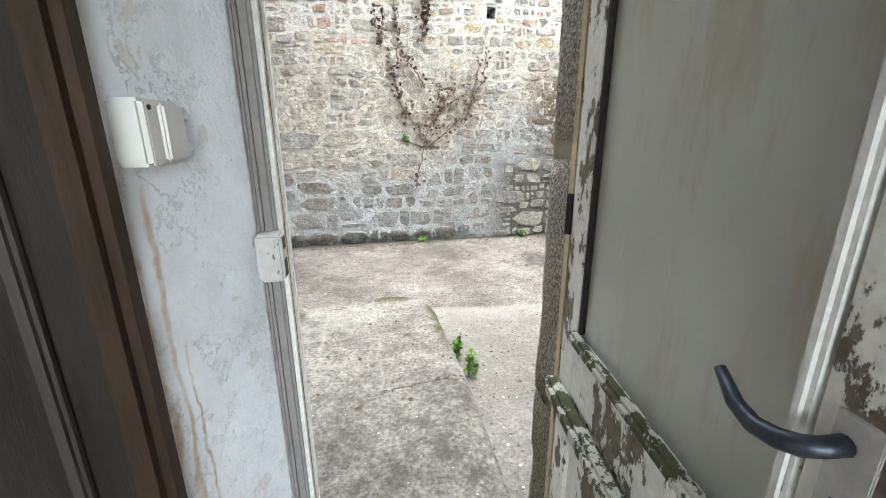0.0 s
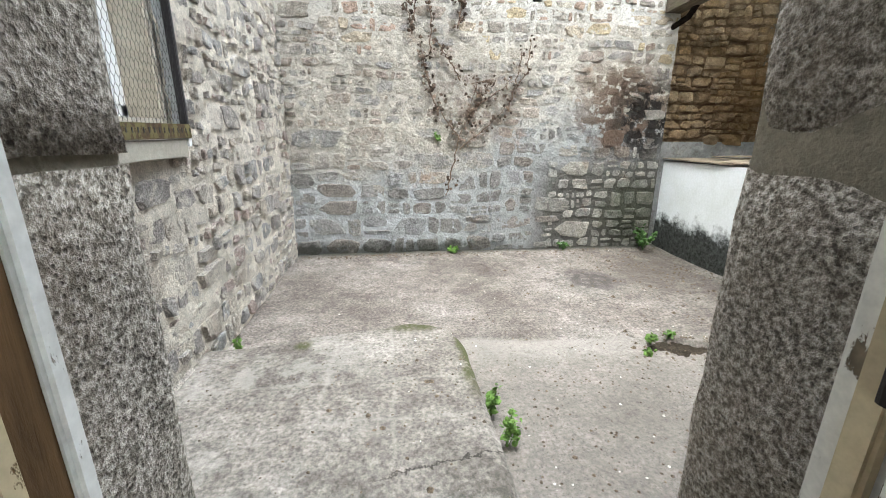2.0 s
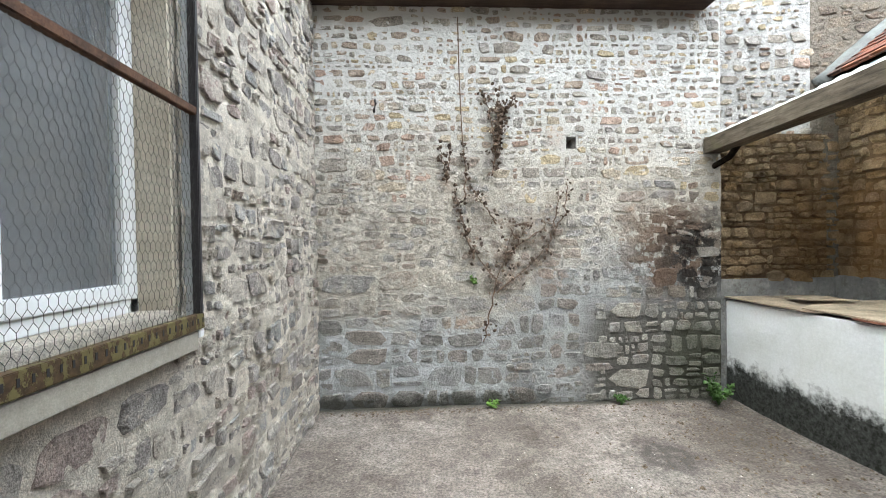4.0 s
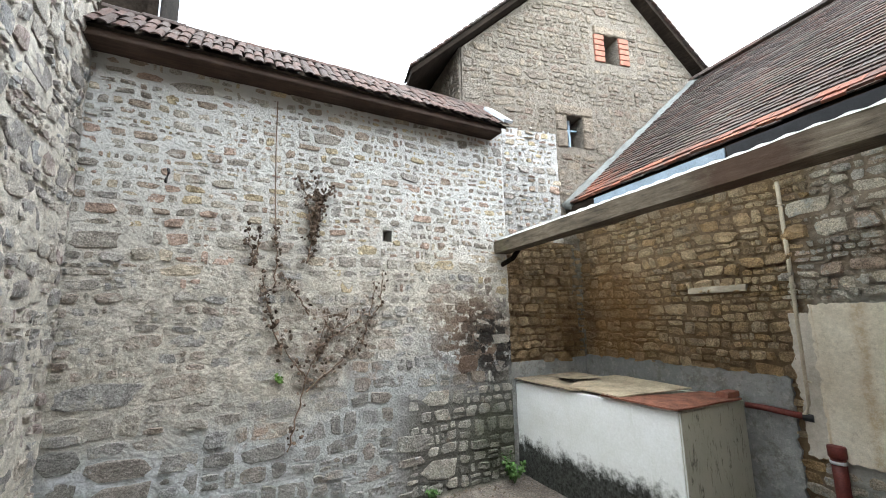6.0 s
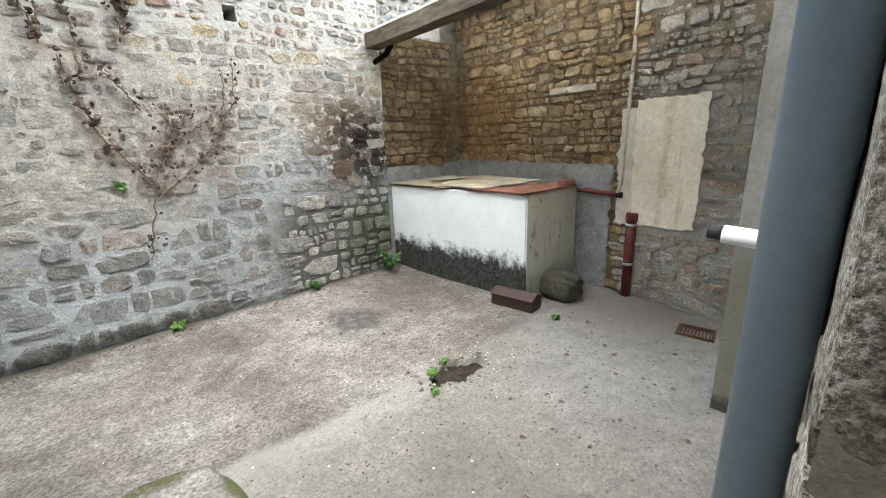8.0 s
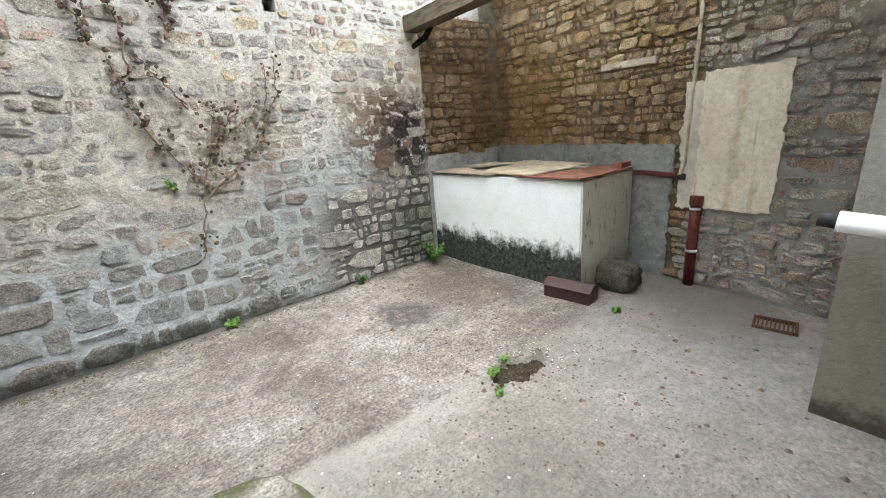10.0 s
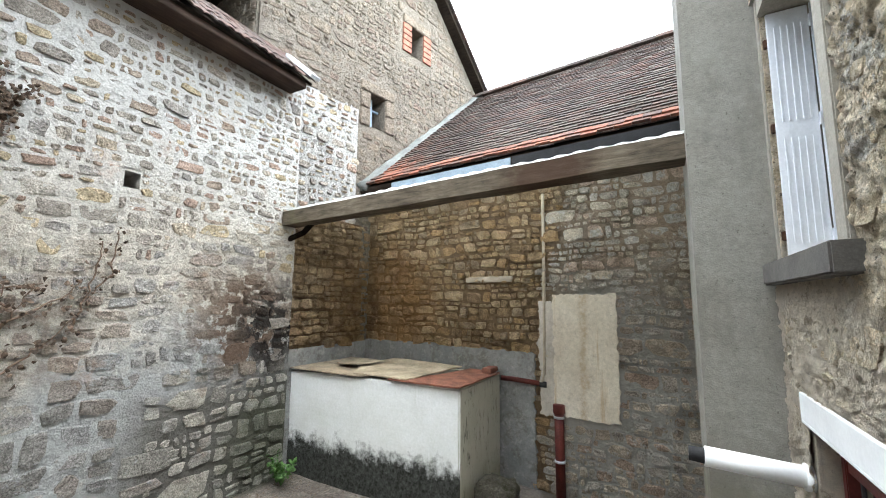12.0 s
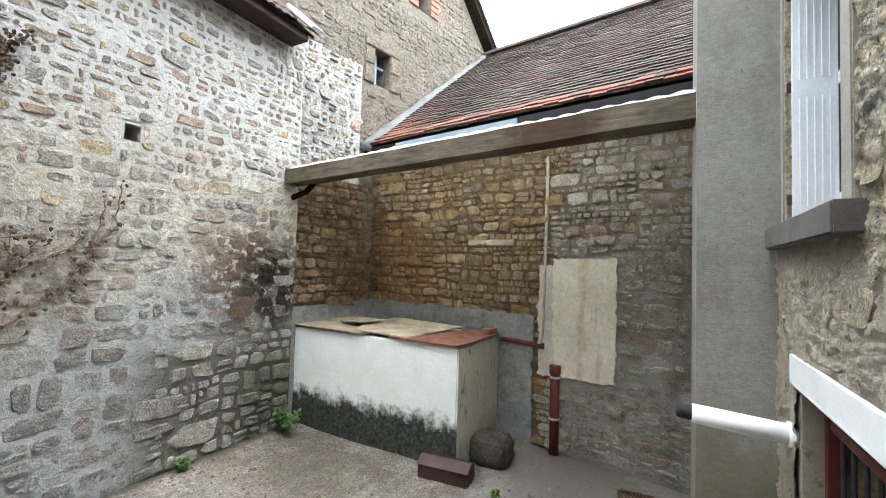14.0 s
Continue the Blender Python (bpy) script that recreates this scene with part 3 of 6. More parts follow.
CEMENT = render_mat("grey_cement", (0.205, 0.21, 0.215), (0.29, 0.29, 0.285),
                    lambda n: ((n.calc("MULTIPLY", n.remap(n.noise(5, 7, 0.8), 0.52, 0.60), 0.6), (0.13, 0.115, 0.10)), (n.calc("MULTIPLY", n.remap(n.noise(11, 8, 0.8), 0.54, 0.60), 0.5), (0.42, 0.41, 0.39))), 1.0)
CREAM = render_mat("cream_plaster", (0.684, 0.630, 0.534), (0.549, 0.488, 0.393),
                   lambda n: ((n.calc("MULTIPLY", n.remap(n.noise(3, 5, 0.7, n.stretch(1, 3, 0.25)), 0.6, 0.7), 0.5), (0.40, 0.26, 0.11)),
                              (n.calc("MULTIPLY", n.calc("MULTIPLY", n.remap(n.calc("ABSOLUTE", n.calc("SUBTRACT", n.calc("ADD", n.axis(1), n.calc("MULTIPLY", n.noise(3, 5, 0.7), 0.16)), 2.26)), 0.06, 0.02), n.remap(n.noise(9, 7, 0.8), 0.38, 0.58)), 0.6), (0.36, 0.24, 0.11)),
                              (n.calc("MULTIPLY", n.remap(n.noise(14, 8, 0.8), 0.56, 0.60), 0.4), (0.36, 0.31, 0.24))), 0.6)
WHITEWASH = render_mat("flaking_whitewash", (0.56, 0.52, 0.46), (0.36, 0.32, 0.27))
PILASTER = render_mat("pilaster_concrete", (0.223, 0.212, 0.190), (0.272, 0.262, 0.236),
                      lambda n: ((n.calc("MULTIPLY", n.remap(n.calc("ADD", n.axis(2), n.calc("MULTIPLY", n.noise(3, 6), 0.5)), 1.35, 1.2), 0.5), (0.17, 0.165, 0.10)),
                                 (n.calc("MULTIPLY", n.remap(n.noise(1.7, 8, 0.75, n.stretch(1.4, 1.4, 0.5)), 0.50, 0.62), 0.5), (0.16, 0.148, 0.125)),
                                 (n.calc("MULTIPLY", n.remap(n.noise(34, 5, 0.7), 0.63, 0.67), 0.6), (0.08, 0.072, 0.06)),
                                 (n.calc("MULTIPLY", n.remap(n.calc("ADD", n.axis(2), n.calc("MULTIPLY", n.noise(6, 7, 0.75), 0.5)), 0.42, 0.30), 0.8), (0.045, 0.04, 0.03))), 0.5)
JAMB_JOINT = render_mat("jamb_joint_mortar", (0.27, 0.24, 0.185), (0.20, 0.18, 0.14), (), 0.6)
SURROUND = render_mat("window_surround_concrete", (0.288, 0.266, 0.230), (0.331, 0.310, 0.266), (), 0.25)
SILL = render_mat("dark_stone_sill", (0.085, 0.08, 0.075), (0.14, 0.13, 0.12), (), 0.3)
PVC_GREY = plain("grey_plastic_pipe", (0.24, 0.32, 0.40), 0.38, 0.06, 3, 60, 0.05)
PVC_WHITE = plain("white_plastic_pipe", (0.80, 0.81, 0.82), 0.4, 0.03, 3, 60, 0.05)
PIPE_RED = plain("red_painted_iron", (0.105, 0.022, 0.018), 0.55, 0.25, 9, 90, 0.3)
PIPE_BEIGE = plain("beige_painted_pipe", (0.42, 0.36, 0.28), 0.7, 0.2, 6, 90, 0.3)
BLACK = plain("black_rubber_and_hole_shade", (0.02, 0.02, 0.022), 0.7, 0.1)
RUST = plain("rusty_steel", (0.075, 0.036, 0.02), 0.85, 0.4, 12, 120, 0.6)
BOX_BROWN = plain("brown_painted_metal", (0.045, 0.024, 0.020), 0.5, 0.15, 5, 80, 0.15)
STEEL_DARK = plain("dark_steel_frame", (0.035, 0.032, 0.035), 0.6, 0.25, 10, 100, 0.3)
WIRE = plain("blackened_wire", (0.028, 0.027, 0.026), 0.6, 0.1, 10, 100, 0.0)
WHITE_PAINT = plain("white_paint", (0.76, 0.77, 0.78), 0.5, 0.05, 3, 60, 0.1)
SHUTTER = plain("white_shutter_paint", (0.74, 0.77, 0.82), 0.45, 0.06, 4, 60, 0.08)
FRAME_GREY = worn("grey_frame_paint", (0.22, 0.205, 0.20), (0.10, 0.08, 0.06), 18, 0.70)
FRAME_PEEL = worn("peeling_white_paint", (0.78, 0.765, 0.71), (0.26, 0.21, 0.15), 16, 0.58)
FRAME_OCHRE = worn("yellowed_frame_paint", (0.56, 0.47, 0.31), (0.30, 0.19, 0.08), 9, 0.56)
REBATE_BROWN = wood_mat("brown_rebate_wood", (0.035, 0.020, 0.011), (0.16, 0.095, 0.045), (3, 3, 0.25))
EDGE_WHITE = worn("chipped_edge_paint", (0.74, 0.74, 0.72), (0.34, 0.30, 0.24), 16, 0.66)
DOOR_PEEL = worn("door_peeling_paint", (0.74, 0.73, 0.68), (0.19, 0.16, 0.12), 13, 0.515)
DOOR_MOSS = worn("mossy_moulding_paint", (0.50, 0.49, 0.43), (0.07, 0.075, 0.03), 22, 0.47)
CASING = wood_mat("brown_casing_wood", (0.013, 0.010, 0.009), (0.025, 0.020, 0.017), (3, 3, 0.4), 0.6)
CASING_BROWN = wood_mat("worn_brown_edge", (0.017, 0.010, 0.006), (0.049, 0.029, 0.018), (3, 3, 0.3), 0.6)
CASING_PALE = wood_mat("faded_casing_bead", (0.030, 0.026, 0.024), (0.060, 0.052, 0.048), (3, 3, 0.3), 0.7)
SWITCH = plain("white_switch_plastic", (0.62, 0.61, 0.59), 0.35, 0.03, 3, 60, 0.0)
HANDLE = plain("dark_iron_handle", (0.055, 0.065, 0.08), 0.42, 0.2, 20, 120, 0.1, 0.7)
KEEPER = worn("keeper_paint", (0.46, 0.45, 0.43), (0.20, 0.17, 0.14), 30, 0.62)
MOSSY_STONE = stone_mat("mossy_boulder", [(0.08, 0.073, 0.058), (0.105, 0.095, 0.075)], False,
                        lambda n: ((n.remap(n.noise(14, 7, 0.8), 0.48, 0.6), (0.055, 0.055, 0.03)), (n.remap(n.noise(60, 4, 0.7), 0.64, 0.7), (0.36, 0.34, 0.28))))
SOIL = plain("dark_soil", (0.036, 0.029, 0.022), 0.95, 0.4, 12, 80, 0.9, 0.0, 0.02, spec=0.03)
BOARD = plain("weathered_fibreboard", (0.25, 0.20, 0.145), 0.9, 0.4, 5, 60, 0.4)
BOARD_PALE = plain("pale_fibreboard", (0.33, 0.27, 0.195), 0.9, 0.35, 5, 60, 0.4)
BOARD_RED = plain("red_edged_board", (0.18, 0.075, 0.05), 0.85, 0.4, 8, 60, 0.4)
DEBRIS = plain("dry_debris", (0.10, 0.078, 0.055), 0.95, 0.5, 30, 120, 0.4)
PALE_CHIP = plain("pale_stone_chip", (0.55, 0.52, 0.47), 0.9, 0.2, 30, 120, 0.3)
LEAF_DEAD = plain("dead_ivy_leaf", (0.085, 0.058, 0.041), 0.85, 0.7, 25, 90, 0.2)
STEM = plain("dry_ivy_stem", (0.15, 0.10, 0.07), 0.95, 0.3, 20, 90, 0.4)
LEAF_GREEN = plain("bright_green_leaf", (0.10, 0.19, 0.035), 0.6, 0.3, 30, 90, 0.2)
LEAF_DARK = plain("dark_green_leaf", (0.05, 0.11, 0.025), 0.65, 0.35, 30, 90, 0.2)
def translucent_sheet():
    n = Nodes("translucent_wavy_sheet")
    tr = n.t.nodes.new("ShaderNodeBsdfTranslucent")
    tr.inputs[0].default_value = (0.77, 0.78, 0.77, 1)
    mx = n.t.nodes.new("ShaderNodeMixShader")
    mx.inputs[0].default_value = 0.92
    n.finish((0.20, 0.215, 0.225), 0.6)
    n.t.links.new(n.out.outputs[0], mx.inputs[1])
    n.t.links.new(tr.outputs[0], mx.inputs[2])
    n.t.links.new(mx.outputs[0], n.t.nodes["Material Output"].inputs[0])
    return n.mat


CLEAR_SHEET = translucent_sheet()
SHEET = plain("corrugated_grey_sheet", (0.50, 0.53, 0.56), 0.6, 0.15, 4, 60, 0.2)
BLUE_SHEET = plain("pale_blue_sheet", (0.24, 0.30, 0.36), 0.6, 0.2, 4, 60, 0.1)
BLACK_FELT = plain("black_roof_felt", (0.02, 0.02, 0.022), 0.9, 0.2)
FILLET = render_mat("lichened_cement_fillet", (0.150, 0.158, 0.153), (0.088, 0.090, 0.088))
BRICK = plain("orange_brick", (0.244, 0.104, 0.073), 0.9, 0.25, 12, 80, 0.4)
LINTEL_STONE = stone_mat("dressed_window_stone", [(0.215, 0.175, 0.135), (0.185, 0.15, 0.118)], False)
ROOM_WALL = render_mat("faded_room_plaster", (0.50, 0.48, 0.45), (0.58, 0.56, 0.52), (), 0.2)
ROOM_FLOOR = plain("old_floor_tiles", (0.20, 0.14, 0.11), 0.8, 0.2)


def glass_mat(name, col, rough, trans):
    n = Nodes(name)
    n.out.inputs["Transmission Weight"].default_value = trans
    n.out.inputs["IOR"].default_value = 1.45
    return n.finish(col, n.remap(n.noise(2.5, 5), 0.3, 0.7, rough, rough + 0.12), None)


GLASS = glass_mat("window_glass", (0.75, 0.78, 0.8), 0.02, 0.85)


def dirty_glass():
    n = Nodes("dirty_door_glass")
    n.out.inputs["Transmission Weight"].default_value = 0.5
    n.out.inputs["IOR"].default_value = 1.5
    c = n.mix(n.remap(n.noise(2.4, 5, 0.6), 0.35, 0.65), (0.60, 0.61, 0.56), (0.48, 0.49, 0.44))
    brown = n.remap(n.noise(4.5, 6, 0.7, n.stretch(1.5, 1.5, 0.3)), 0.46, 0.56)
    c = n.mix(n.calc("MULTIPLY", brown, 0.7), c, (0.42, 0.36, 0.25))
    drip = n.remap(n.noise(9, 6, 0.75, n.stretch(2, 2, 0.4)), 0.62, 0.65)
    c = n.mix(n.calc("MULTIPLY", drip, 0.6), c, (0.66, 0.66, 0.63))
    return n.finish(c, n.remap(n.noise(3.0, 5), 0.3, 0.7, 0.26, 0.42), n.noise(50, 4), 0.06, 0.003, 0.0, 0.5)


DOOR_GLASS = dirty_glass()
# near-black backing: the shade of unlit depths put into a colour
INSIDE_SHADE = plain("interior_shade", (0.02, 0.02, 0.022), 0.95, 0.1, spec=0.02)


# ---------- rubble walls ----------
def stone_pool(count, seed):
    rng = random.Random(seed)
    pool = []
    for _ in range(count):
        k = rng.choice((8, 9, 10, 11))
        ring = []
        skew, wedge, nip = rng.uniform(-0.16, 0.16), rng.uniform(-0.22, 0.22), rng.uniform(0, math.tau)
        for i in range(k):
            a = math.tau * (i + rng.uniform(-0.33, 0.33)) / k
            e = rng.uniform(0.34, 0.75)
            c, s = math.cos(a), math.sin(a)
            q = rng.uniform(0.84, 1.06) * (0.80 if abs(math.remainder(a - nip, math.tau)) < 0.5 else 1.0)
            ring.append((0.5 * q * math.copysign(abs(c) ** e, c), 0.5 * q * math.copysign(abs(s) ** e, s)))
        ring = [(x + skew * z, z * (1 + wedge * x)) for x, z in ring]
        vs = [(x * 1.02, -0.9, z * 1.02) for x, z in ring] + [(x * 0.97, 0.45 + rng.uniform(-0.25, 0.25), z * 0.96) for x, z in ring]
        tx, tz = rng.uniform(-0.5, 0.5), rng.uniform(-0.4, 0.6)
        vs += [(x * 0.88 + rng.uniform(-0.05, 0.05), 0.85 + tx * x + tz * z + rng.uniform(-0.22, 0.18), z * 0.84 + rng.uniform(-0.05, 0.05)) for x, z in ring]
        vs += [(rng.uniform(-0.15, 0.15), 0.9 + rng.uniform(-0.25, 0.2), rng.uniform(-0.15, 0.15))]
        fs = []
        for r in (0, k):
            fs += [(r + i, r + (i + 1) % k, r + k + (i + 1) % k, r + k + i) for i in range(k)]
        fs += [(2 * k + i, 2 * k + (i + 1) % k, 3 * k) for i in range(k)]
        pool.append((np.array(vs), fs))
    return pool


POOL = stone_pool(48, 7)
POOL_MESH = {}


def pool_mesh(key, i):
    if (key, i) not in POOL_MESH:
        me = bpy.data.meshes.new("stone")
        me.from_pydata([tuple(v) for v in POOL[i][0]], [], POOL[i][1])
        me.materials.append(STONE[key][0])
        POOL_MESH[key, i] = me
    return POOL_MESH[key, i]


def lay_stones(seed, width, top, rows, holes=(), skip=None):
    """Rubble laid in short broken courses: a list of (s, z, w, h, key, proud), s along the wall, z up.
    rows(z) gives low, high, long, joint, key, proud."""
    rng = random.Random(seed)
    out = []

    def lay(a, b, z0, z1, key, joint, proud):
        c, zc = (a + b) / 2, (z0 + z1) / 2
        if b - a < 0.035 or z1 - z0 < 0.03 or z1 > top(c) + 0.01 or (skip and skip(c, zc)):
            return
        for x0, x1, y0, y1 in holes:
            if a < x1 and b > x0 and z0 < y1 and z1 > y0:
                # shorten the stone to end at the opening
                if c < x0:
                    b = x0
                elif c > x1:
                    a = x1
                else:
                    return
        if b - a < 0.035:
            return
        j = joint * rng.uniform(0.5, 1.4)
        zc += 0.3 * joint * rng.uniform(-1, 1)
        out.append(((a + b) / 2, zc, b - a - j, z1 - z0 - joint * rng.uniform(0.5, 1.4), key, proud * rng.uniform(0.4, 1.5)))

    def course(a, b, z0, z1, long, joint, key, proud):
        h = z1 - z0
        s = a
        while s < b - 1e-4:
            w = h * rng.uniform(0.7, long) if rng.random() > 0.15 else h * rng.uniform(0.45, 0.8)
            e = s + w
            if b - e < 0.6 * h:
                e = b
            if h > 0.12 and e - s < 1.5 * h and rng.random() < 0.35:
                m = z0 + h * rng.uniform(0.38, 0.62)
                lay(s, e, z0, m, key, joint, proud)
                lay(s, e, m, z1, key, joint, proud)
            else:
                lay(s, e, z0, z1, key, joint, proud)
            s = e

    z = 0.0
    while z < top(None):
        lo, hi, long, joint, key, proud = rows(z)
        lift = rng.uniform(2.2, 3.4) * (lo + hi) / 2
        s = 0.0
        while s < width - 1e-4:
            e = min(width, s + rng.uniform(0.35, 1.1))
            if width - e < 0.3:
                e = width
            cuts = [z]
            while cuts[-1] < z + lift - lo * 0.8:
                cuts.append(min(z + lift, cuts[-1] + rng.uniform(lo, hi)))
            cuts[-1] = z + lift
            for z0, z1 in zip(cuts, cuts[1:]):
                course(s, e, z0, z1, long, joint, key, proud)
            s = e
        z += lift
    return out


def drift(s, z):
    return 0.055 * nz(s * 1.1, z * 1.1, 5.0) + 0.028 * nz(s * 3.2, z * 3.2, 8.0)


def put_stones(seed, stones, frame_matrix, parent, near, limit=300):
    """Stones nearest to the passage become parts, the others one joined part a kind."""
    rng = random.Random(seed)
    order = sorted(stones, key=lambda q: near(q[0], q[1]))
    joined = {}
    for n, (s, z, w, h, key, proud) in enumerate(order):
        i = rng.randrange(len(POOL))
        flip = rng.choice((-1, 1))
        lift = drift(s + 3.0 * seed, z)
        wander = 0.75 if h < 0.15 else 0.45
        tip = math.degrees(math.atan2(drift(s + 0.1 + 3.0 * seed, z) - lift, 0.1))
        m = frame_matrix @ pose(s + 0.012 * nz(s * 5, z * 5, seed), 0, z + lift * wander, 0, rng.uniform(-3, 3) - tip * wander, 0) @ Matrix.Diagonal((max(w, 0.03), proud, max(h, 0.025), 1))
        if n < limit:
            ob = new("stone", pool_mesh(key, i))
            ob.parent = parent
            ob.matrix_local = m
        else:
            vs, fs, base = joined.setdefault(key, ([], [], [0]))
            mm = np.array(m)
            v = POOL[i][0] @ mm[:3, :3].T + mm[:3, 3]
            vs.extend(map(tuple, v))
            fs.extend(tuple(base[0] + q for q in f) for f in POOL[i][1])
            base[0] += len(v)
    for key, (vs, fs, _) in joined.items():
        me = bpy.data.meshes.new("rubble")
        me.from_pydata(vs, [], fs)
        me.materials.append(STONE[key][1])
        ob = new("rubble", me)
        ob.parent = parent
        ob["kind"] = "stuff"


def pointing_skin(parent, width, height, holes, mat, amp, step, seed, low=0.0):
    """Uneven mortar between and partly over the stones, as real relief in the wall's own frame."""
    nx, nk = int(width / step), int((height - low) / step)
    vs, fs, index = [], [], {}

    def vert(i, j):
        if (i, j) not in index:
            p = Vector((i * step, seed, low + j * step))
            a = amp(i * step, low + j * step) if callable(amp) else amp
            d = 0.45 + 0.75 * noise.noise(p * 3.1) + 0.65 * noise.noise(p * 8.7) + 0.45 * noise.noise(p * 19.0)
            index[i, j] = len(vs)
            vs.append((i * step, max(0.0006, a * d), low + j * step))
        return index[i, j]

    for i in range(nx):
        for j in range(nk):
            x, z = (i + 0.5) * step, low + (j + 0.5) * step
            if not any(a < x < b and c < z < d for a, b, c, d in holes):
                fs.append((vert(i + 1, j), vert(i, j), vert(i, j + 1), vert(i + 1, j + 1)))
    me = bpy.data.meshes.new("pointing")
    me.from_pydata(vs, [], [f[::-1] for f in fs])
    me.polygons.foreach_set("use_smooth", [True] * len(me.polygons))
    me.materials.append(mat)
    ob = new("pointing", me)
    ob.parent = parent
    return ob


def wall_core(name, width, top_pts, thick, holes, mat, matrix, label, category="wall"):
    """A wall slab in its own frame (x along, -y into the wall, z up) with real openings. top_pts: outline of the top as (s, z)."""
    bm = bmesh.new()
    xs = sorted({0.0, width, *[v for h in holes for v in h[:2]], *[p[0] for p in top_pts]})
    xs = [x for x in xs if 0 <= x <= width]

    def top(x):
        for (a, za), (b, zb) in zip(top_pts, top_pts[1:]):
            if a <= x <= b:
                return za + (zb - za) * (x - a) / max(b - a, 1e-6)
        return top_pts[-1][1]

    for a, b in zip(xs, xs[1:]):
        mid = (a + b) / 2
        cuts = sorted((z0, z1) for x0, x1, z0, z1 in holes if x0 <= mid <= x1)
        z = -0.3
        for z0, z1 in cuts + [(None, None)]:
            e0, e1 = (top(a), top(b)) if z0 is None else (z0, z0)
            vs = [bm.verts.new(p) for p in ((a, 0, z), (b, 0, z), (b, 0, e1), (a, 0, e0), (a, -thick, z), (b, -thick, z), (b, -thick, e1), (a, -thick, e0))]
            for f in ((0, 1, 2, 3), (5, 4, 7, 6), (4, 0, 3, 7), (1, 5, 6, 2), (3, 2, 6, 7), (4, 5, 1, 0)):
                bm.faces.new([vs[i] for i in f])
            z = z1
    bmesh.ops.recalc_face_normals(bm, faces=bm.faces[:])
    ob = part(name, bm, mat)
    ob.matrix_world = matrix
    return tagged(ob, label, category, kind="structure")


def facing(p, u):
    """The frame of a wall whose foot starts at p and runs along u; y points out of its face, to the left of u turned round: z x u reversed."""
    u = Vector((*u, 0)).normalized()
    n = Vector((0, 0, 1)).cross(u)
    return Matrix(((u.x, n.x, 0, p[0]), (u.y, n.y, 0, p[1]), (u.z, n.z, 1, 0), (0, 0, 0, 1)))


# ---------- the yard: ground, walls ----------
YS = 0.83          # outer face of the house wall at its window
NORTH, WEST_X = 5.35, -1.17


def east_x(y):
    return 5.0 - 0.12 * (5.4 - y)


def ground_height(x, y):
    dip = -0.05 * max(0.0, min(1.0, (x - 3.0) / 1.4)) * max(0.0, min(1.0, (3.2 - y) / 1.4))
    hole = max(0.0, 1.0 - (((x - 2.12) / 0.26) ** 2 + ((y - 2.76 + 0.12 * (x - 2.12)) / 0.13) ** 2) * (1 + 0.8 * nz(x * 9, y * 9) + 0.5 * nz(x * 23, y * 23)))
    rise = 0.05 * max(0.0, (y - 4.9) / 0.5) * (0.5 + 0.5 * nz(x * 1.7, y * 3, 4))
    return 0.012 * nz(x * 1.3, y * 1.3, 2) + 0.004 * nz(x * 7, y * 7, 3) + dip + rise - min(0.06, 0.6 * hole)


def yard_ground():
    bm = bmesh.new()
    xs = [-300, -60, *sorted({round(-1.3 + 0.05 * i, 4) for i in range(133)} | {round(1.75 + 0.0125 * i, 4) for i in range(65)}), 60, 300]
    ys = [-300, -60, *sorted({round(0.80 + 0.05 * i, 4) for i in range(96)} | {round(2.50 + 0.0125 * i, 4) for i in range(41)}), 60, 300]
    grid = [[bm.verts.new((x, y, ground_height(x, y) if -2 < x < 6 and 0 < y < 6 else -0.02)) for x in xs] for y in ys]
    for a, b in zip(grid, grid[1:]):
        for i in range(len(xs) - 1):
            bm.faces.new((a[i], a[i + 1], b[i + 1], b[i]))
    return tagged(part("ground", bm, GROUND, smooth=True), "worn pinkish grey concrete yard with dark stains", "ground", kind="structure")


yard_ground()


def landing():
    """The raised concrete landing before the door, with a rounded mossy corner."""
    bm = bmesh.new()
    outline = [(-1.3, 0.62), (0.49, 0.62), (0.50, 1.2), (0.515, 1.7), (0.505, 2.2), (0.50, 2.45), (0.50, 2.62), (0.48, 2.80), (0.42, 2.94), (0.31, 3.03), (0.15, 3.07), (-0.05, 3.02), (-0.3, 2.98), (-0.6, 2.92), (-0.9, 2.84), (-1.3, 2.80)]
    fine = []
    for (xa, ya), (xb, yb) in zip(outline, outline[1:] + outline[:1]):
        k = max(1, int(math.hypot(xb - xa, yb - ya) / 0.06))
        fine += [(xa + (xb - xa) * i / k, ya + (yb - ya) * i / k) for i in range(k)]
    rings = []
    for inset, z in ((-0.03, -0.06), (-0.012, 0.07), (0.006, 0.125), (0.035, 0.145)):
        ring = []
        for x, y in fine:
            d = Vector((-0.4 - x, 1.8 - y)).normalized()
            r = 0.012 * nz(x * 8, y * 8, z * 20)
            ring.append(bm.verts.new((x + d.x * (inset + r), y + d.y * (inset + r), z + 0.006 * nz(x * 5, y * 5))))
        rings.append(ring)
    for a, b in zip(rings, rings[1:]):
        for i in range(len(a)):
            bm.faces.new((a[i], a[(i + 1) % len(a)], b[(i + 1) % len(b)], b[i]))
    bm.faces.new(rings[-1])
    bmesh.ops.triangulate(bm, faces=[f for f in bm.faces if len(f.verts) > 4])
    return tagged(part("landing", bm, SLAB), "raised weathered concrete landing with a mossy rounded corner", "step", kind="structure")


landing()

# north wall
NW = 3.50 - WEST_X
north_m = facing((3.50, NORTH), (-1, 0))
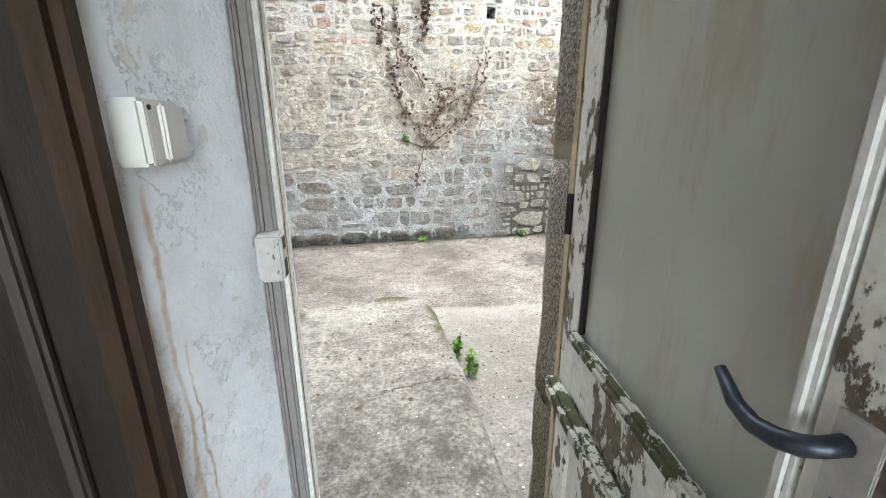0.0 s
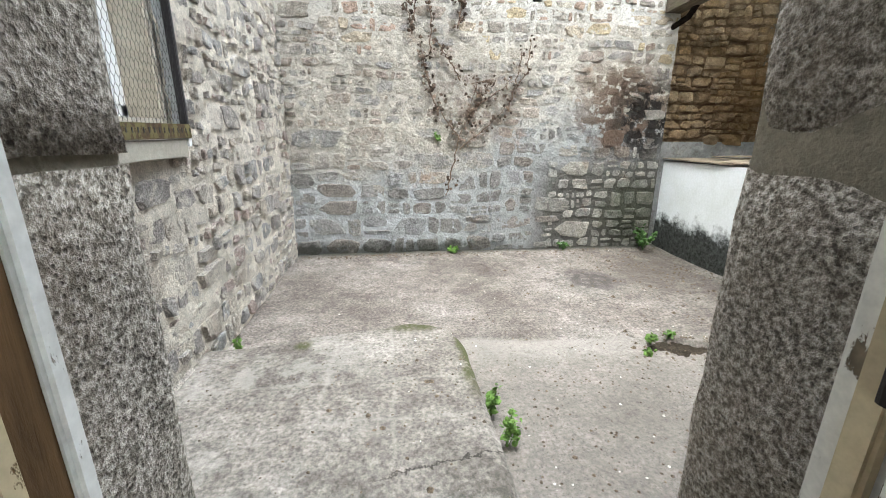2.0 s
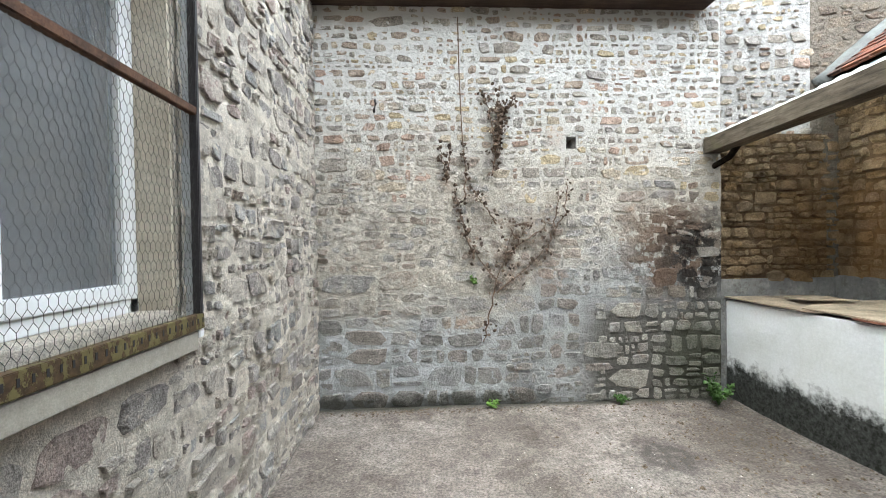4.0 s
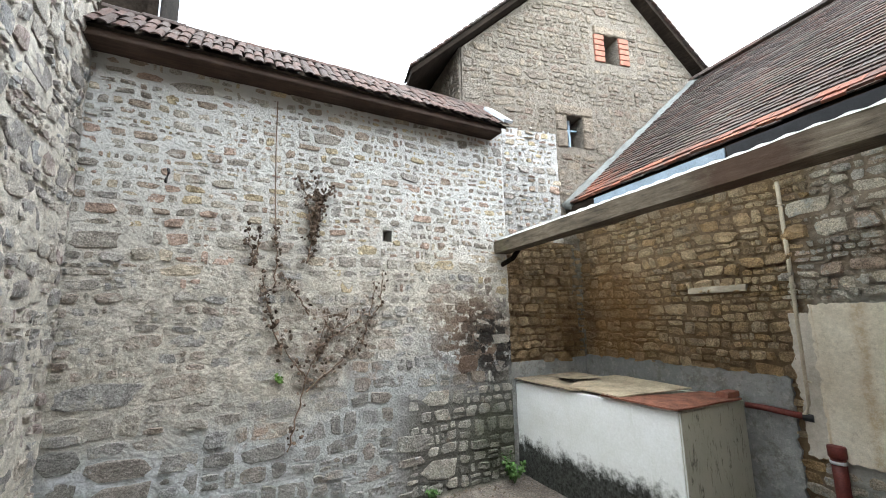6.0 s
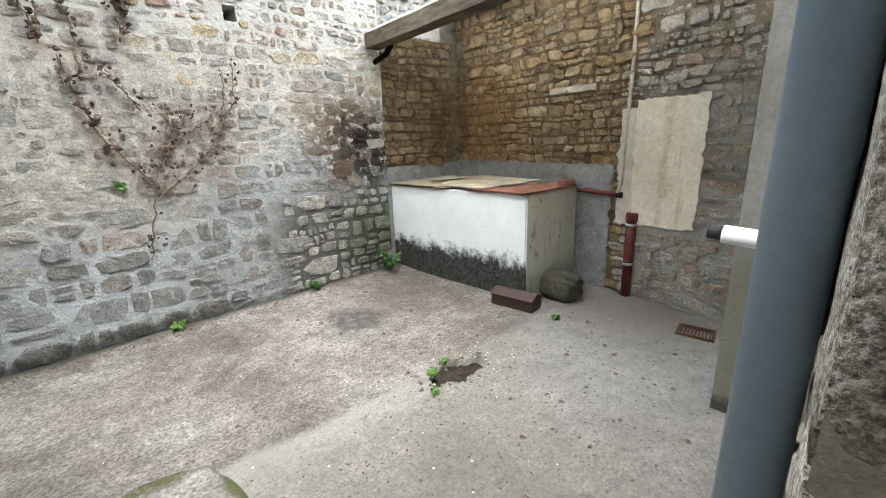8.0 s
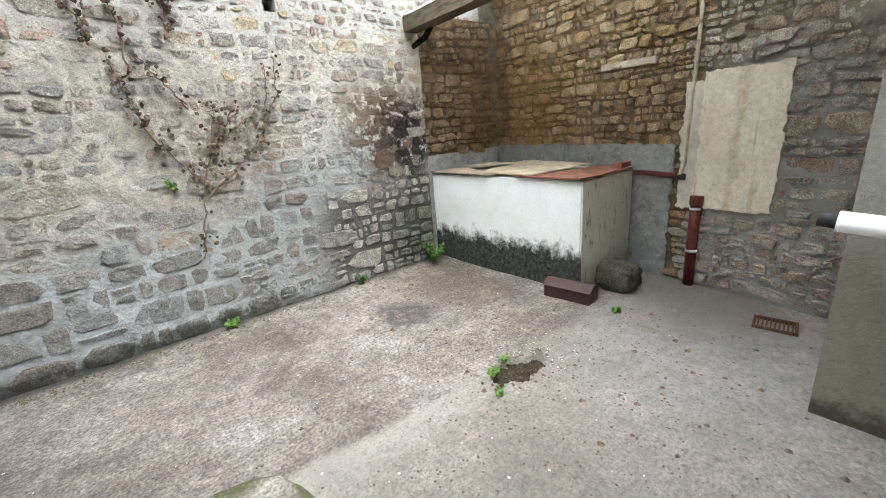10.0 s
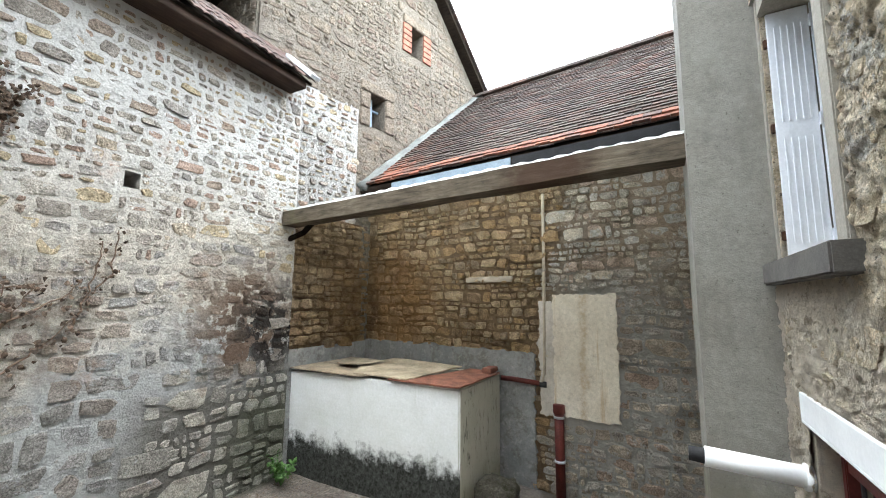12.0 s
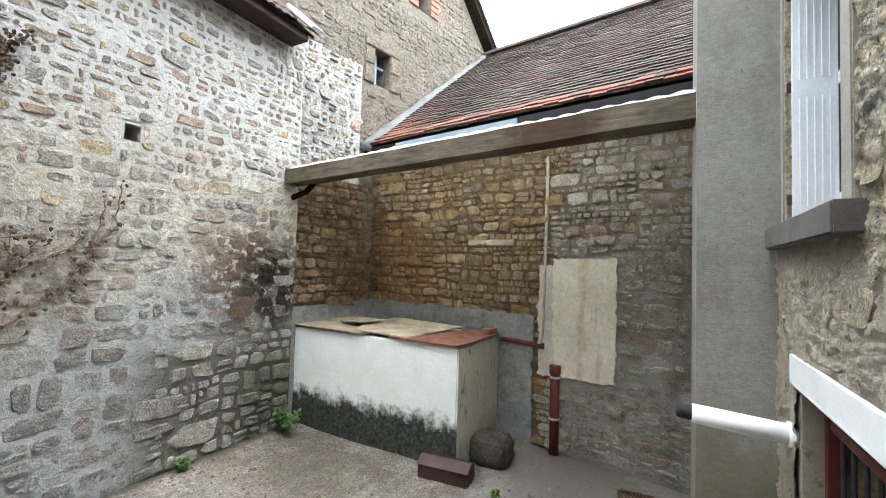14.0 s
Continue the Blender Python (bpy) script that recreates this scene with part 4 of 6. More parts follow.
north_holes = [(3.50 - 1.80, 3.50 - 1.68, 2.93, 3.07)]
wall_north = wall_core("wall_north", NW, [(0, 4.62), (NW, 4.62)], 0.5, north_holes, MORTAR_NORTH, north_m, "coursed granite rubble wall with pale lime mortar and dark stains")


def north_rows(z):
    if z < 1.15:
        return 0.11, 0.25, 2.4, 0.022, "low", 0.018
    if z < 2.6:
        return 0.07, 0.17, 2.9, 0.020, "mid", 0.016
    return 0.06, 0.135, 2.5, 0.030, "high", 0.015


def rough_foot(s, z):
    """The part of the wall by the tank where small stones stand out of dark joints."""
    return s < 1.45 + 0.25 * nz(z * 2.5, 4) and z < 1.38 + 0.15 * nz(s * 2.5, 6)


north_stones = lay_stones(11, NW, lambda c: 4.60, north_rows, north_holes, rough_foot)
north_stones += lay_stones(12, 1.8, lambda c: 1.7, lambda z: (0.10, 0.19, 1.9, 0.026, "foot", 0.024), (), lambda s, z: not rough_foot(s, z))
def north_key(s, z, key):
    """Blue-grey stones low down, rising towards the tank; beige ones above; loose bright ones at the top."""
    if key == "foot":
        return key
    x = 3.50 - s
    low = 0.95 + 0.65 * max(0.0, min(1.0, (x - 0.7) / 1.2)) + 0.35 * nz(x * 1.4, z * 1.4, 3) + 0.2 * nz(x * 5, z * 5, 4)
    return "low" if z < low else "mid" if z < 2.55 + 0.6 * nz(x * 1.1, z * 1.1, 9) + 0.2 * nz(x * 5, z * 5, 2) else "high"


north_stones = [(s, z, w, h, north_key(s, z, key), proud) for s, z, w, h, key, proud in north_stones]
# black sheet at the back of the hole paints its shade
part("hole_shade", boxed(3.50 - 1.82, 3.50 - 1.66, -0.34, -0.30, 2.9, 3.1), INSIDE_SHADE, wall_north)

# west wall of the neighbouring wing with its caged window
WW = NORTH - 0.6
west_m = facing((WEST_X, NORTH), (0, -1))
W_S0, W_S1, W_Z0, W_Z1 = NORTH - 2.80, NORTH - 1.25, 1.55, 3.30
wall_west = wall_core("wall_west", WW, [(0, 7.2), (WW, 7.2)], 0.5, [(W_S0, W_S1, W_Z0, W_Z1)], MORTAR_WEST, west_m, "rough granite rubble wall heavily pointed with pale mortar")


def west_rows(z):
    return 0.08, 0.22, 1.8, 0.026, "west", 0.030


west_stones = lay_stones(23, WW, lambda c: 7.1, west_rows, [(W_S0 - 0.05, W_S1 + 0.05, W_Z0 - 0.15, W_Z1 + 0.05)])

# east wall under the lean-to, slightly askew, and its short return
east_u = Vector((0.12, 1.0)).normalized()
E0 = 0.2
east_m = facing((east_x(E0), E0), east_u)
EW = (5.42 - E0) / east_u.y


def es(y):
    return (y - E0) / east_u.y


wall_east = wall_core("wall_east", EW, [(0, 3.75), (EW, 3.75)], 0.45, [], MORTAR_TAN, east_m, "ochre earth-mortared rubble wall with old plaster patches")
return_m = facing((5.05, 5.42), (-1, 0))
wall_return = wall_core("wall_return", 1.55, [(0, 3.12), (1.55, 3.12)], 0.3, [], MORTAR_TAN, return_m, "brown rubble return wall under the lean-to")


def tan_rows(z):
    return 0.05, 0.17, 2.3, 0.012, "tan", 0.040


def in_patch(s, z):
    y = E0 + s * east_u.y
    return (1.84 < y < 2.52 and 0.78 < z < 2.10) or (2.52 <= y < 2.66 and 0.75 < z < 2.0) or (2.72 < y < 5.5 and z < 1.42 + 0.05 * nz(y * 3, 0))


east_stones = lay_stones(37, EW, lambda c: 3.7, tan_rows, (), in_patch)
east_stones = [(s, z, w, h, "grey" if E0 + s * east_u.y < 2.62 + 0.1 * nz(z * 2, 3) - 0.45 * max(0.0, z - 2.5) else k, p) for s, z, w, h, k, p in east_stones]
return_stones = lay_stones(41, 1.55, lambda c: 3.1, tan_rows, (), lambda s, z: z < 1.38)

# gable of the tall house behind, turned a little
gable_u = Vector((-1, 0.22)).normalized()
G0 = Vector((8.5, 5.48 - 0.22 * 3.9))
gable_m = facing(G0, gable_u)


def gs(x):
    return (G0.x - x) / -gable_u.x


GL = gs(3.14)
APEX = gs(5.72)
gable_top = [(0, 8.62 - 1.06 * APEX), (APEX, 8.62), (GL, 6.25)]
g_holes = [(gs(6.08), gs(5.78), 6.42, 6.96), (gs(5.22), gs(4.92), 4.76, 5.32)]
wall_gable = wall_core("wall_gable", GL, gable_top, 0.5, g_holes, MORTAR_GABLE, gable_m, "tall granite rubble gable wall with two small openings")


def gable_line(s):
    if s is None:
        return 8.6
    return (8.62 - 1.06 * (APEX - s) if s < APEX else 8.62 + (6.25 - 8.62) * (s - APEX) / (GL - APEX)) - 0.03


def in_white(s, z):
    return s > gs(4.70) and z < 4.98 + 0.2 * nz(s * 2, 1)


def gable_rows(z):
    return 0.07, 0.19, 2.3, 0.022, "gable", 0.016


gable_stones = lay_stones(53, GL, gable_line, gable_rows, [(a - 0.22, b + 0.22, c - 0.03, d + 0.2) for a, b, c, d in g_holes], lambda s, z: in_white(s, z) or z < 2.3)
white_stones = lay_stones(59, GL, lambda c: 5.2, lambda z: (0.08, 0.17, 1.7, 0.050, "high", 0.028), [(a - 0.22, b + 0.22, c - 0.03, d + 0.2) for a, b, c, d in g_holes],
                          lambda s, z: not in_white(s, z) or z < 2.3)
# the repointed strip of the gable, a skin of white mortar
bm = bmesh.new()
box(bm, gs(4.70), GL - 0.01, -0.02, 0.006, 2.3, 4.98)
white_skin = part("white_pointing", bm, MORTAR_WHITE, wall_gable)
# side of the tall house going back
bm = boxed(3.12, 3.3, 5.85, 12, 4.0, 6.3)
wall_side = tagged(part("wall_gable_side", bm, MORTAR_GABLE), "side wall of the tall stone house", "wall", kind="structure")


side_m = facing((3.115, 5.85), (0, 1))
side_stones = lay_stones(67, 3.0, lambda c: 6.25, gable_rows, (), lambda s, z: z < 4.6)


def gable_window(x0, x1, z0, z1, brick):
    th = thing("window", "small unglazed opening with orange brick jambs" if brick else "small window in dressed stone with a pale frame", "window", kind="structure")
    th.matrix_world = gable_m
    a, b = gs(x1), gs(x0)
    part("inside_shade", boxed(a - 0.05, b + 0.05, -0.44, -0.40, z0 - 0.05, z1 + 0.05), INSIDE_SHADE, th)
    if brick:
        n = 5
        for side in ((a - 0.21, a - 0.003), (b + 0.003, b + 0.21)):
            for k in range(n):
                h = (z1 - z0) / n
                part("brick", boxed(side[0], side[1], -0.38, 0.03, z0 + k * h + 0.006, z0 + (k + 1) * h - 0.006, 0.006), BRICK, th)
    else:
        for side in ((a - 0.2, a - 0.003), (b + 0.003, b + 0.2)):
            for k, (p, q) in enumerate(((z0 - 0.02, (z0 + z1) / 2), ((z0 + z1) / 2, z1 + 0.0))):
                part("jamb_stone", boxed(side[0], side[1], -0.35, 0.03, p + 0.006, q - 0.006, 0.012), LINTEL_STONE, th)
        part("frame", boxed((a + b) / 2 - 0.02, (a + b) / 2 + 0.02, -0.20, -0.16, z0, z1, 0.004), PVC_GREY, th, "pale blue-grey window bar")
        part("frame", boxed(a, b, -0.20, -0.16, (z0 + z1) / 2 + 0.08, (z0 + z1) / 2 + 0.11, 0.004), PVC_GREY, th)
    part("lintel", boxed(a - 0.2, b + 0.2, -0.35, 0.03, z1 + 0.004, z1 + 0.17, 0.012), LINTEL_STONE, th)
    return th


gable_window(5.78, 6.08, 6.42, 6.96, True)
gable_window(4.92, 5.22, 4.76, 5.32, False)

# south wall: the house that the walk comes out of
DX0, DX1 = -0.62, 0.80
south_m = facing((-1.7, 0.72), (1, 0.025))


def ss(x):
    return x + 1.7


south_holes = [(ss(DX0), ss(DX1), 0.0, 2.62), (ss(2.02), ss(2.86), 2.22, 3.68), (ss(0.95), ss(2.60), 0.30, 1.44)]
wall_south = wall_core("wall_south", ss(5.2), [(0, 6.6), (ss(5.2), 6.6)], 0.61, south_holes, SOUTH, south_m, "old ochre roughcast house wall with stones showing through")
stub = wall_core("wall_pilaster", 0.52, [(0, 7.6), (0.52, 7.6)], 0.41, [], PILASTER, facing((2.92, 1.235), (1, 0)), "smooth grey concrete buttress running up the house wall")


def roughcast():
    """The uneven face of the house wall beside the window, as real relief."""
    bm = bmesh.new()
    step, z0, z1, x0, x1 = 0.011, 0.0, 5.2, 0.84, 2.92
    nx, nzc = int((x1 - x0) / step), int((z1 - z0) / step)
    holes = [(1.92, 2.92, 2.22, 3.80), (0.93, 2.62, 0.0, 1.46), (2.02, 2.86, 3.79, 3.98)]
    grid = {}

    def vert(i, j):
        if (i, j) not in grid:
            x, z = x0 + i * step, z0 + j * step
            p = Vector((x, 0.0, z))
            lump = noise.noise(p * 3.3)
            d = 0.020 + 0.010 * lump + 0.012 * noise.noise(p * 8) + 0.012 * noise.noise(p * 19) + 0.012 * noise.noise(p * 36) + 0.009 * noise.noise(p * 62)
            d -= 0.030 * max(0.0, noise.noise(p * 11 + Vector((7, 0, 3))) - 0.28)
            grid[i, j] = bm.verts.new((x, 0.72 + 0.025 * (x + 1.7) + max(0.002, d), z))
        return grid[i, j]

    for i in range(nx):
        for j in range(nzc):
            x, z = x0 + (i + 0.5) * step, z0 + (j + 0.5) * step
            if not any(a < x < b and c < z < d for a, b, c, d in holes):
                bm.faces.new((vert(i + 1, j), vert(i, j), vert(i, j + 1), vert(i + 1, j + 1)))
    ob = part("roughcast", bm, SOUTH, None, smooth=True)
    ob.parent = wall_south
    ob.matrix_parent_inverse = south_m.inverted()
    return ob


roughcast()


south_stones = lay_stones(71, ss(2.90), lambda c: 5.0, lambda z: (0.09, 0.21, 1.8, 0.03, "south", 0.021),
                          [(ss(1.90), ss(2.96), 2.06, 3.86), (ss(0.90), ss(2.66), 0.0, 1.62)], lambda s, z: s < ss(0.90) or z < 1.0)


# ---------- the doorway and the dark room behind it ----------
def room():
    for name, b, mat, label in (("floor", (-1.7, 1.9, -2.6, YS - 0.02, 0.10, 0.20), ROOM_FLOOR, "worn dark tiled floor of the entrance room"),
                                ("ceiling", (-1.7, 1.9, -2.6, 0.22, 2.62, 2.72), ROOM_WALL, "faded ceiling of the entrance room"),
                                ("wall_room_west", (-1.8, -1.7, -2.6, 0.22, 0.1, 2.7), ROOM_WALL, "faded plaster room wall"),
                                ("wall_room_east", (1.9, 2.0, -2.6, 0.22, 0.1, 2.7), ROOM_WALL, "faded plaster room wall"),
                                # unseen opening left in the back wall, added to light reveal and door
                                ("wall_room_back", (-1.8, 2.0, -2.7, -2.6, 0.1, 0.95), ROOM_WALL, "room wall under the added light opening"),
                                ("wall_room_back", (-1.8, 2.0, -2.7, -2.6, 2.45, 2.7), ROOM_WALL, "room wall over the added light opening"),
                                ("wall_room_back", (-1.8, -0.95, -2.7, -2.6, 0.95, 2.45), ROOM_WALL, "room wall beside the added light opening"),
                                ("wall_room_back", (0.95, 2.0, -2.7, -2.6, 0.95, 2.45), ROOM_WALL, "room wall beside the added light opening")):
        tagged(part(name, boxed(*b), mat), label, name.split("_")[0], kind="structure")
    # plastered reveals
    bm = boxed(DX0, -0.30, 0.235, 0.502, 0.2, 2.62)
    for v in bm.verts:
        if v.co.x > -0.31 and v.co.y > 0.4:
            v.co.x = -0.214
    bmesh.ops.subdivide_edges(bm, edges=bm.edges[:], cuts=24, use_grid_fill=True)
    for v in bm.verts:
        if v.co.x > -0.32 and 0.24 < v.co.y < 0.49:
            v.co.x += 0.004 * noise.noise(v.co * 6) + 0.002 * noise.noise(v.co * 21)
    tagged(part("wall_reveal", bm, PLASTER, smooth=True), "white plaster door reveal, peeling and water stained", "wall", kind="structure")
    tagged(part("wall_reveal", boxed(0.60, DX1, 0.235, 0.50, 0.2, 2.62, 0.012), PLASTER), "white plaster door reveal", "wall", kind="structure")
    tagged(part("wall_reveal_head", boxed(-0.30, 0.60, 0.235, 0.50, 2.32, 2.62, 0.012), PLASTER), "white plaster head of the door reveal", "wall", kind="structure")
    # brown casing on the room side
    cas = thing("door_casing", "dark brown wooden casing round the doorway", "trim", kind="structure")
    part("casing_board", boxed(-0.80, -0.302, 0.20, 0.232, 0.2, 2.62, 0.006), CASING, cas)
    part("casing_bead", boxed(-0.385, -0.365, 0.185, 0.202, 0.2, 2.6, 0.005), CASING_PALE, cas, "faded greyish bead")
    part("casing_edge", boxed(-0.330, -0.282, 0.19, 0.236, 0.2, 2.5, 0.012), CASING_BROWN, cas, "worn brown rounded edge")
    part("casing_board", boxed(0.62, 0.75, 0.20, 0.232, 0.2, 2.5, 0.006), CASING, cas)
    part("casing_ledge", boxed(-0.62, -0.37, 0.13, 0.205, 0.86, 0.90, 0.006), CASING, cas)


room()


YD = 0.79          # face of the granite door jambs


def jamb(side, x0, x1):
    th = thing("door_jamb", "rough grey granite door jamb, greenish at its foot", "door jamb", kind="structure")
    zs = (0.08, 0.72, 1.47, 2.02, 2.36)
    for k, (a, b) in enumerate(zip(zs, zs[1:])):
        bm = bmesh.new()
        lip = x0 if side > 0 else x1
        box(bm, x0, x1, 0.575, YD, a + 0.006, b - 0.006)
        bmesh.ops.subdivide_edges(bm, edges=bm.edges[:], cuts=9, use_grid_fill=True)
        for v in bm.verts:
            p = v.co * 9
            e = sum((abs(v.co.x - lip) < 1e-4, abs(v.co.y - YD) < 1e-4, abs(v.co.z - a - 0.006) < 1e-4, abs(v.co.z - b + 0.006) < 1e-4))
            v.co += Vector((0.010 * noise.noise(p), 0.010 * noise.noise(p + Vector((9, 0, 0))), 0.006 * noise.noise(p + Vector((0, 9, 0)))))
            if e > 1:
                v.co.x += side * 0.004
                v.co.y -= 0.004
        part("jamb_stone", bm, GRANITE, th, smooth=True)
    part("joint", boxed(min(x0, x1) + 0.008, max(x0, x1) - 0.008, 0.58, YD - 0.008, 0.08, 2.36), JAMB_JOINT, th)
    return th


jamb(1, 0.488, 0.82)
jamb(-1, -0.64, -0.212)
tagged(part("door_lintel", boxed(-0.64, 0.82, 0.53, YD, 2.36, 2.62, 0.01), GRANITE), "granite lintel over the door", "lintel", kind="structure")
tagged(part("door_threshold", boxed(-0.27, 0.48, 0.42, YD + 0.01, 0.10, 0.235, 0.015), GRANITE), "worn stone door threshold", "threshold", kind="structure")


def door_frame():
    th = thing("door_frame", "old wooden door frame, grey and white paint flaking", "door frame", kind="structure")
    part("left_post", boxed(-0.305, -0.205, 0.500, 0.575, 0.2, 2.32, 0.006), FRAME_GREY, th, "grey painted post")
    part("post_bead", boxed(-0.208, -0.184, 0.5075, 0.5255, 0.2, 2.32, 0.006), FRAME_GREY, th)
    part("stop_edge", boxed(-0.200, -0.178, 0.526, 0.541, 0.2, 2.32, 0.003), EDGE_WHITE, th, "white painted edge")
    part("stop_strip", boxed(-0.200, -0.179, 0.5415, 0.559, 0.2, 2.32, 0.002), FRAME_OCHRE, th, "yellowed stop strip")
    part("rebate", boxed(-0.204, -0.184, 0.5595, 0.5915, 0.2, 2.32), REBATE_BROWN, th, "bare brown rebate")
    part("outer_bead", boxed(-0.204, -0.178, 0.592, 0.611, 0.2, 2.32, 0.004), EDGE_WHITE, th, "thin white outer bead")
    part("right_post", boxed(0.448, 0.60, 0.50, 0.572, 0.2, 2.32, 0.006), FRAME_PEEL, th, "post with peeling white paint")
    part("stop_strip", boxed(0.434, 0.450, 0.545, 0.572, 0.2, 2.32, 0.004), FRAME_OCHRE, th, "yellowed stop strip")
    part("outer_bead", boxed(0.449, 0.47, 0.573, 0.60, 0.2, 2.32, 0.006), FRAME_PEEL, th)
    part("head", boxed(-0.205, 0.448, 0.465, 0.545, 2.24, 2.32, 0.006), FRAME_GREY, th)
    keep = part("lock_keeper", boxed(-0.218, -0.172, 0.474, 0.516, 1.256, 1.346, 0.005), KEEPER, th, "worn painted lock keeper")
    # black blocks paint the dark depth of the keeper's slots
    part("keeper_slot_shade", boxed(-0.1735, -0.1705, 0.483, 0.503, 1.264, 1.296), BLACK, keep)
    part("keeper_slot_shade", boxed(-0.1735, -0.1705, 0.483, 0.503, 1.316, 1.338), BLACK, keep)
    return th


door_frame()


def door_leaf():
    """The half-glazed leaf, swung into the room; built along its own x from the hinge, y out of its weathered face."""
    th = thing("door", "half-glazed wooden door swung open, white paint peeling, moss on its rails", "door", kind="structure")
    th.matrix_world = pose(0.428, 0.532, 0.0, 0, 0, -98.5)
    # leaf runs along +x here; its weathered face looks towards -y
    W, T = 0.70, 0.038
    part("hinge_stile", boxed(0.0, 0.082, 0.0, T, 0.215, 2.22, 0.003), DOOR_PEEL, th, "stile with peeling white paint")
    part("hinge_bead", boxed(0.082, 0.096, 0.002, 0.014, 1.10, 2.12, 0.003), CASING, th)
    part("lock_stile", boxed(0.590, W, -0.004, T, 0.215, 2.22, 0.006), DOOR_PEEL, th, "stile with flaking white paint")
    part("lock_bead", boxed(0.574, 0.591, -0.012, 0.01, 1.10, 2.12, 0.005), EDGE_WHITE, th)
    part("top_rail", boxed(0.082, 0.590, 0.0, T, 2.12, 2.22, 0.004), DOOR_PEEL, th)
    part("middle_rail", boxed(0.082, 0.590, -0.002, T, 0.945, 1.09, 0.004), DOOR_PEEL, th)
    part("glazing_bead", boxed(0.070, 0.590, -0.020, 0.006, 1.080, 1.104, 0.007), DOOR_MOSS, th, "mossy glazing bead")
    part("drip_moulding", boxed(-0.004, 0.60, -0.040, 0.0, 0.905, 0.945, 0.010), DOOR_MOSS, th, "mossy drip moulding")
    part("lower_panel", boxed(0.082, 0.590, 0.010, 0.026, 0.30, 0.945), DOOR_PEEL, th)
    part("panel_bead", boxed(0.082, 0.590, -0.004, 0.012, 0.84, 0.87, 0.006), DOOR_MOSS, th)
    part("bottom_rail", boxed(0.082, 0.590, 0.0, T, 0.215, 0.32, 0.004), DOOR_PEEL, th)
    part("pane", boxed(0.08, 0.585, 0.014, 0.020, 1.09, 2.12), DOOR_GLASS, th, "dirty frosted grey pane")
    handle = part("handle", tubed([(0.622, -0.002, 1.288), (0.622, -0.026, 1.287), (0.616, -0.036, 1.284), (0.601, -0.040, 1.278), (0.578, -0.040, 1.272), (0.552, -0.038, 1.276), (0.522, -0.034, 1.294)],
                                  [0.009, 0.0085, 0.009, 0.009, 0.0085, 0.0078, 0.0055]), HANDLE, th, "dark iron lever handle", True)
    plate = part("lock_plate", boxed(0.610, 0.646, -0.0065, -0.003, 1.19, 1.315, 0.001), KEEPER, th, "worn painted lock plate")
    # raised black block in place of the keyhole's shaded depth
    part("keyhole_shade", boxed(0.623, 0.633, -0.0085, -0.006, 1.212, 1.240, 0.001), BLACK, plate)
    for z in (0.45, 1.30, 1.95):
        part("hinge", tubed([(-0.008, -0.004, z), (-0.008, -0.004, z + 0.09)], 0.008), CASING, th)
    return th


door_leaf()


def light_switch():
    th = thing("light_switch", "white surface-mounted rocker light switch on the plaster reveal", "light switch")
    m = Matrix.Translation((-0.292, 0.292, 1.522)) @ Matrix.Rotation(radians(-6), 4, "Z")
    part("box", boxed(0.0, 0.038, -0.037, 0.037, -0.038, 0.038, 0.004, m), SWITCH, th)
    part("frame", boxed(0.0385, 0.042, -0.035, 0.035, -0.036, 0.036, 0.003, m), SWITCH, th)
    part("rocker", boxed(0.0425, 0.050, -0.019, 0.034, -0.033, 0.033, 0.003, m @ Matrix.Rotation(radians(4), 4, "Z")), SWITCH, th)
    part("screw", tubed([m @ Vector((0.041, -0.027, 0.028)), m @ Vector((0.0435, -0.027, 0.028))], 0.003, 10), RUST, th)
    return th


light_switch()


# ---------- roofs ----------
def canal_tile(bm, m, w, length, arch, up=True, thick=0.012):
    """One half-round clay tile along y."""
    n = 6
    rows = []
    for y, s in ((0, 1.0), (length, 0.88)):
        for t in (0, thick):
            rows.append([bm.verts.new(m @ Vector(((w / 2 * s - t * 0.5) * math.cos(math.pi * k / n), y, (1 if up else -1) * (arch - t) * math.sin(math.pi * k / n)))) for k in range(n + 1)])
    o0, i0, o1, i1 = rows
    for k in range(n):
        bm.faces.new((o0[k], o0[k + 1], o1[k + 1], o1[k]))
        bm.faces.new((i0[k], i1[k], i1[k + 1], i0[k + 1]))
        bm.faces.new((o0[k], i0[k], i0[k + 1], o0[k + 1]))
        bm.faces.new((o1[k], o1[k + 1], i1[k + 1], i1[k]))


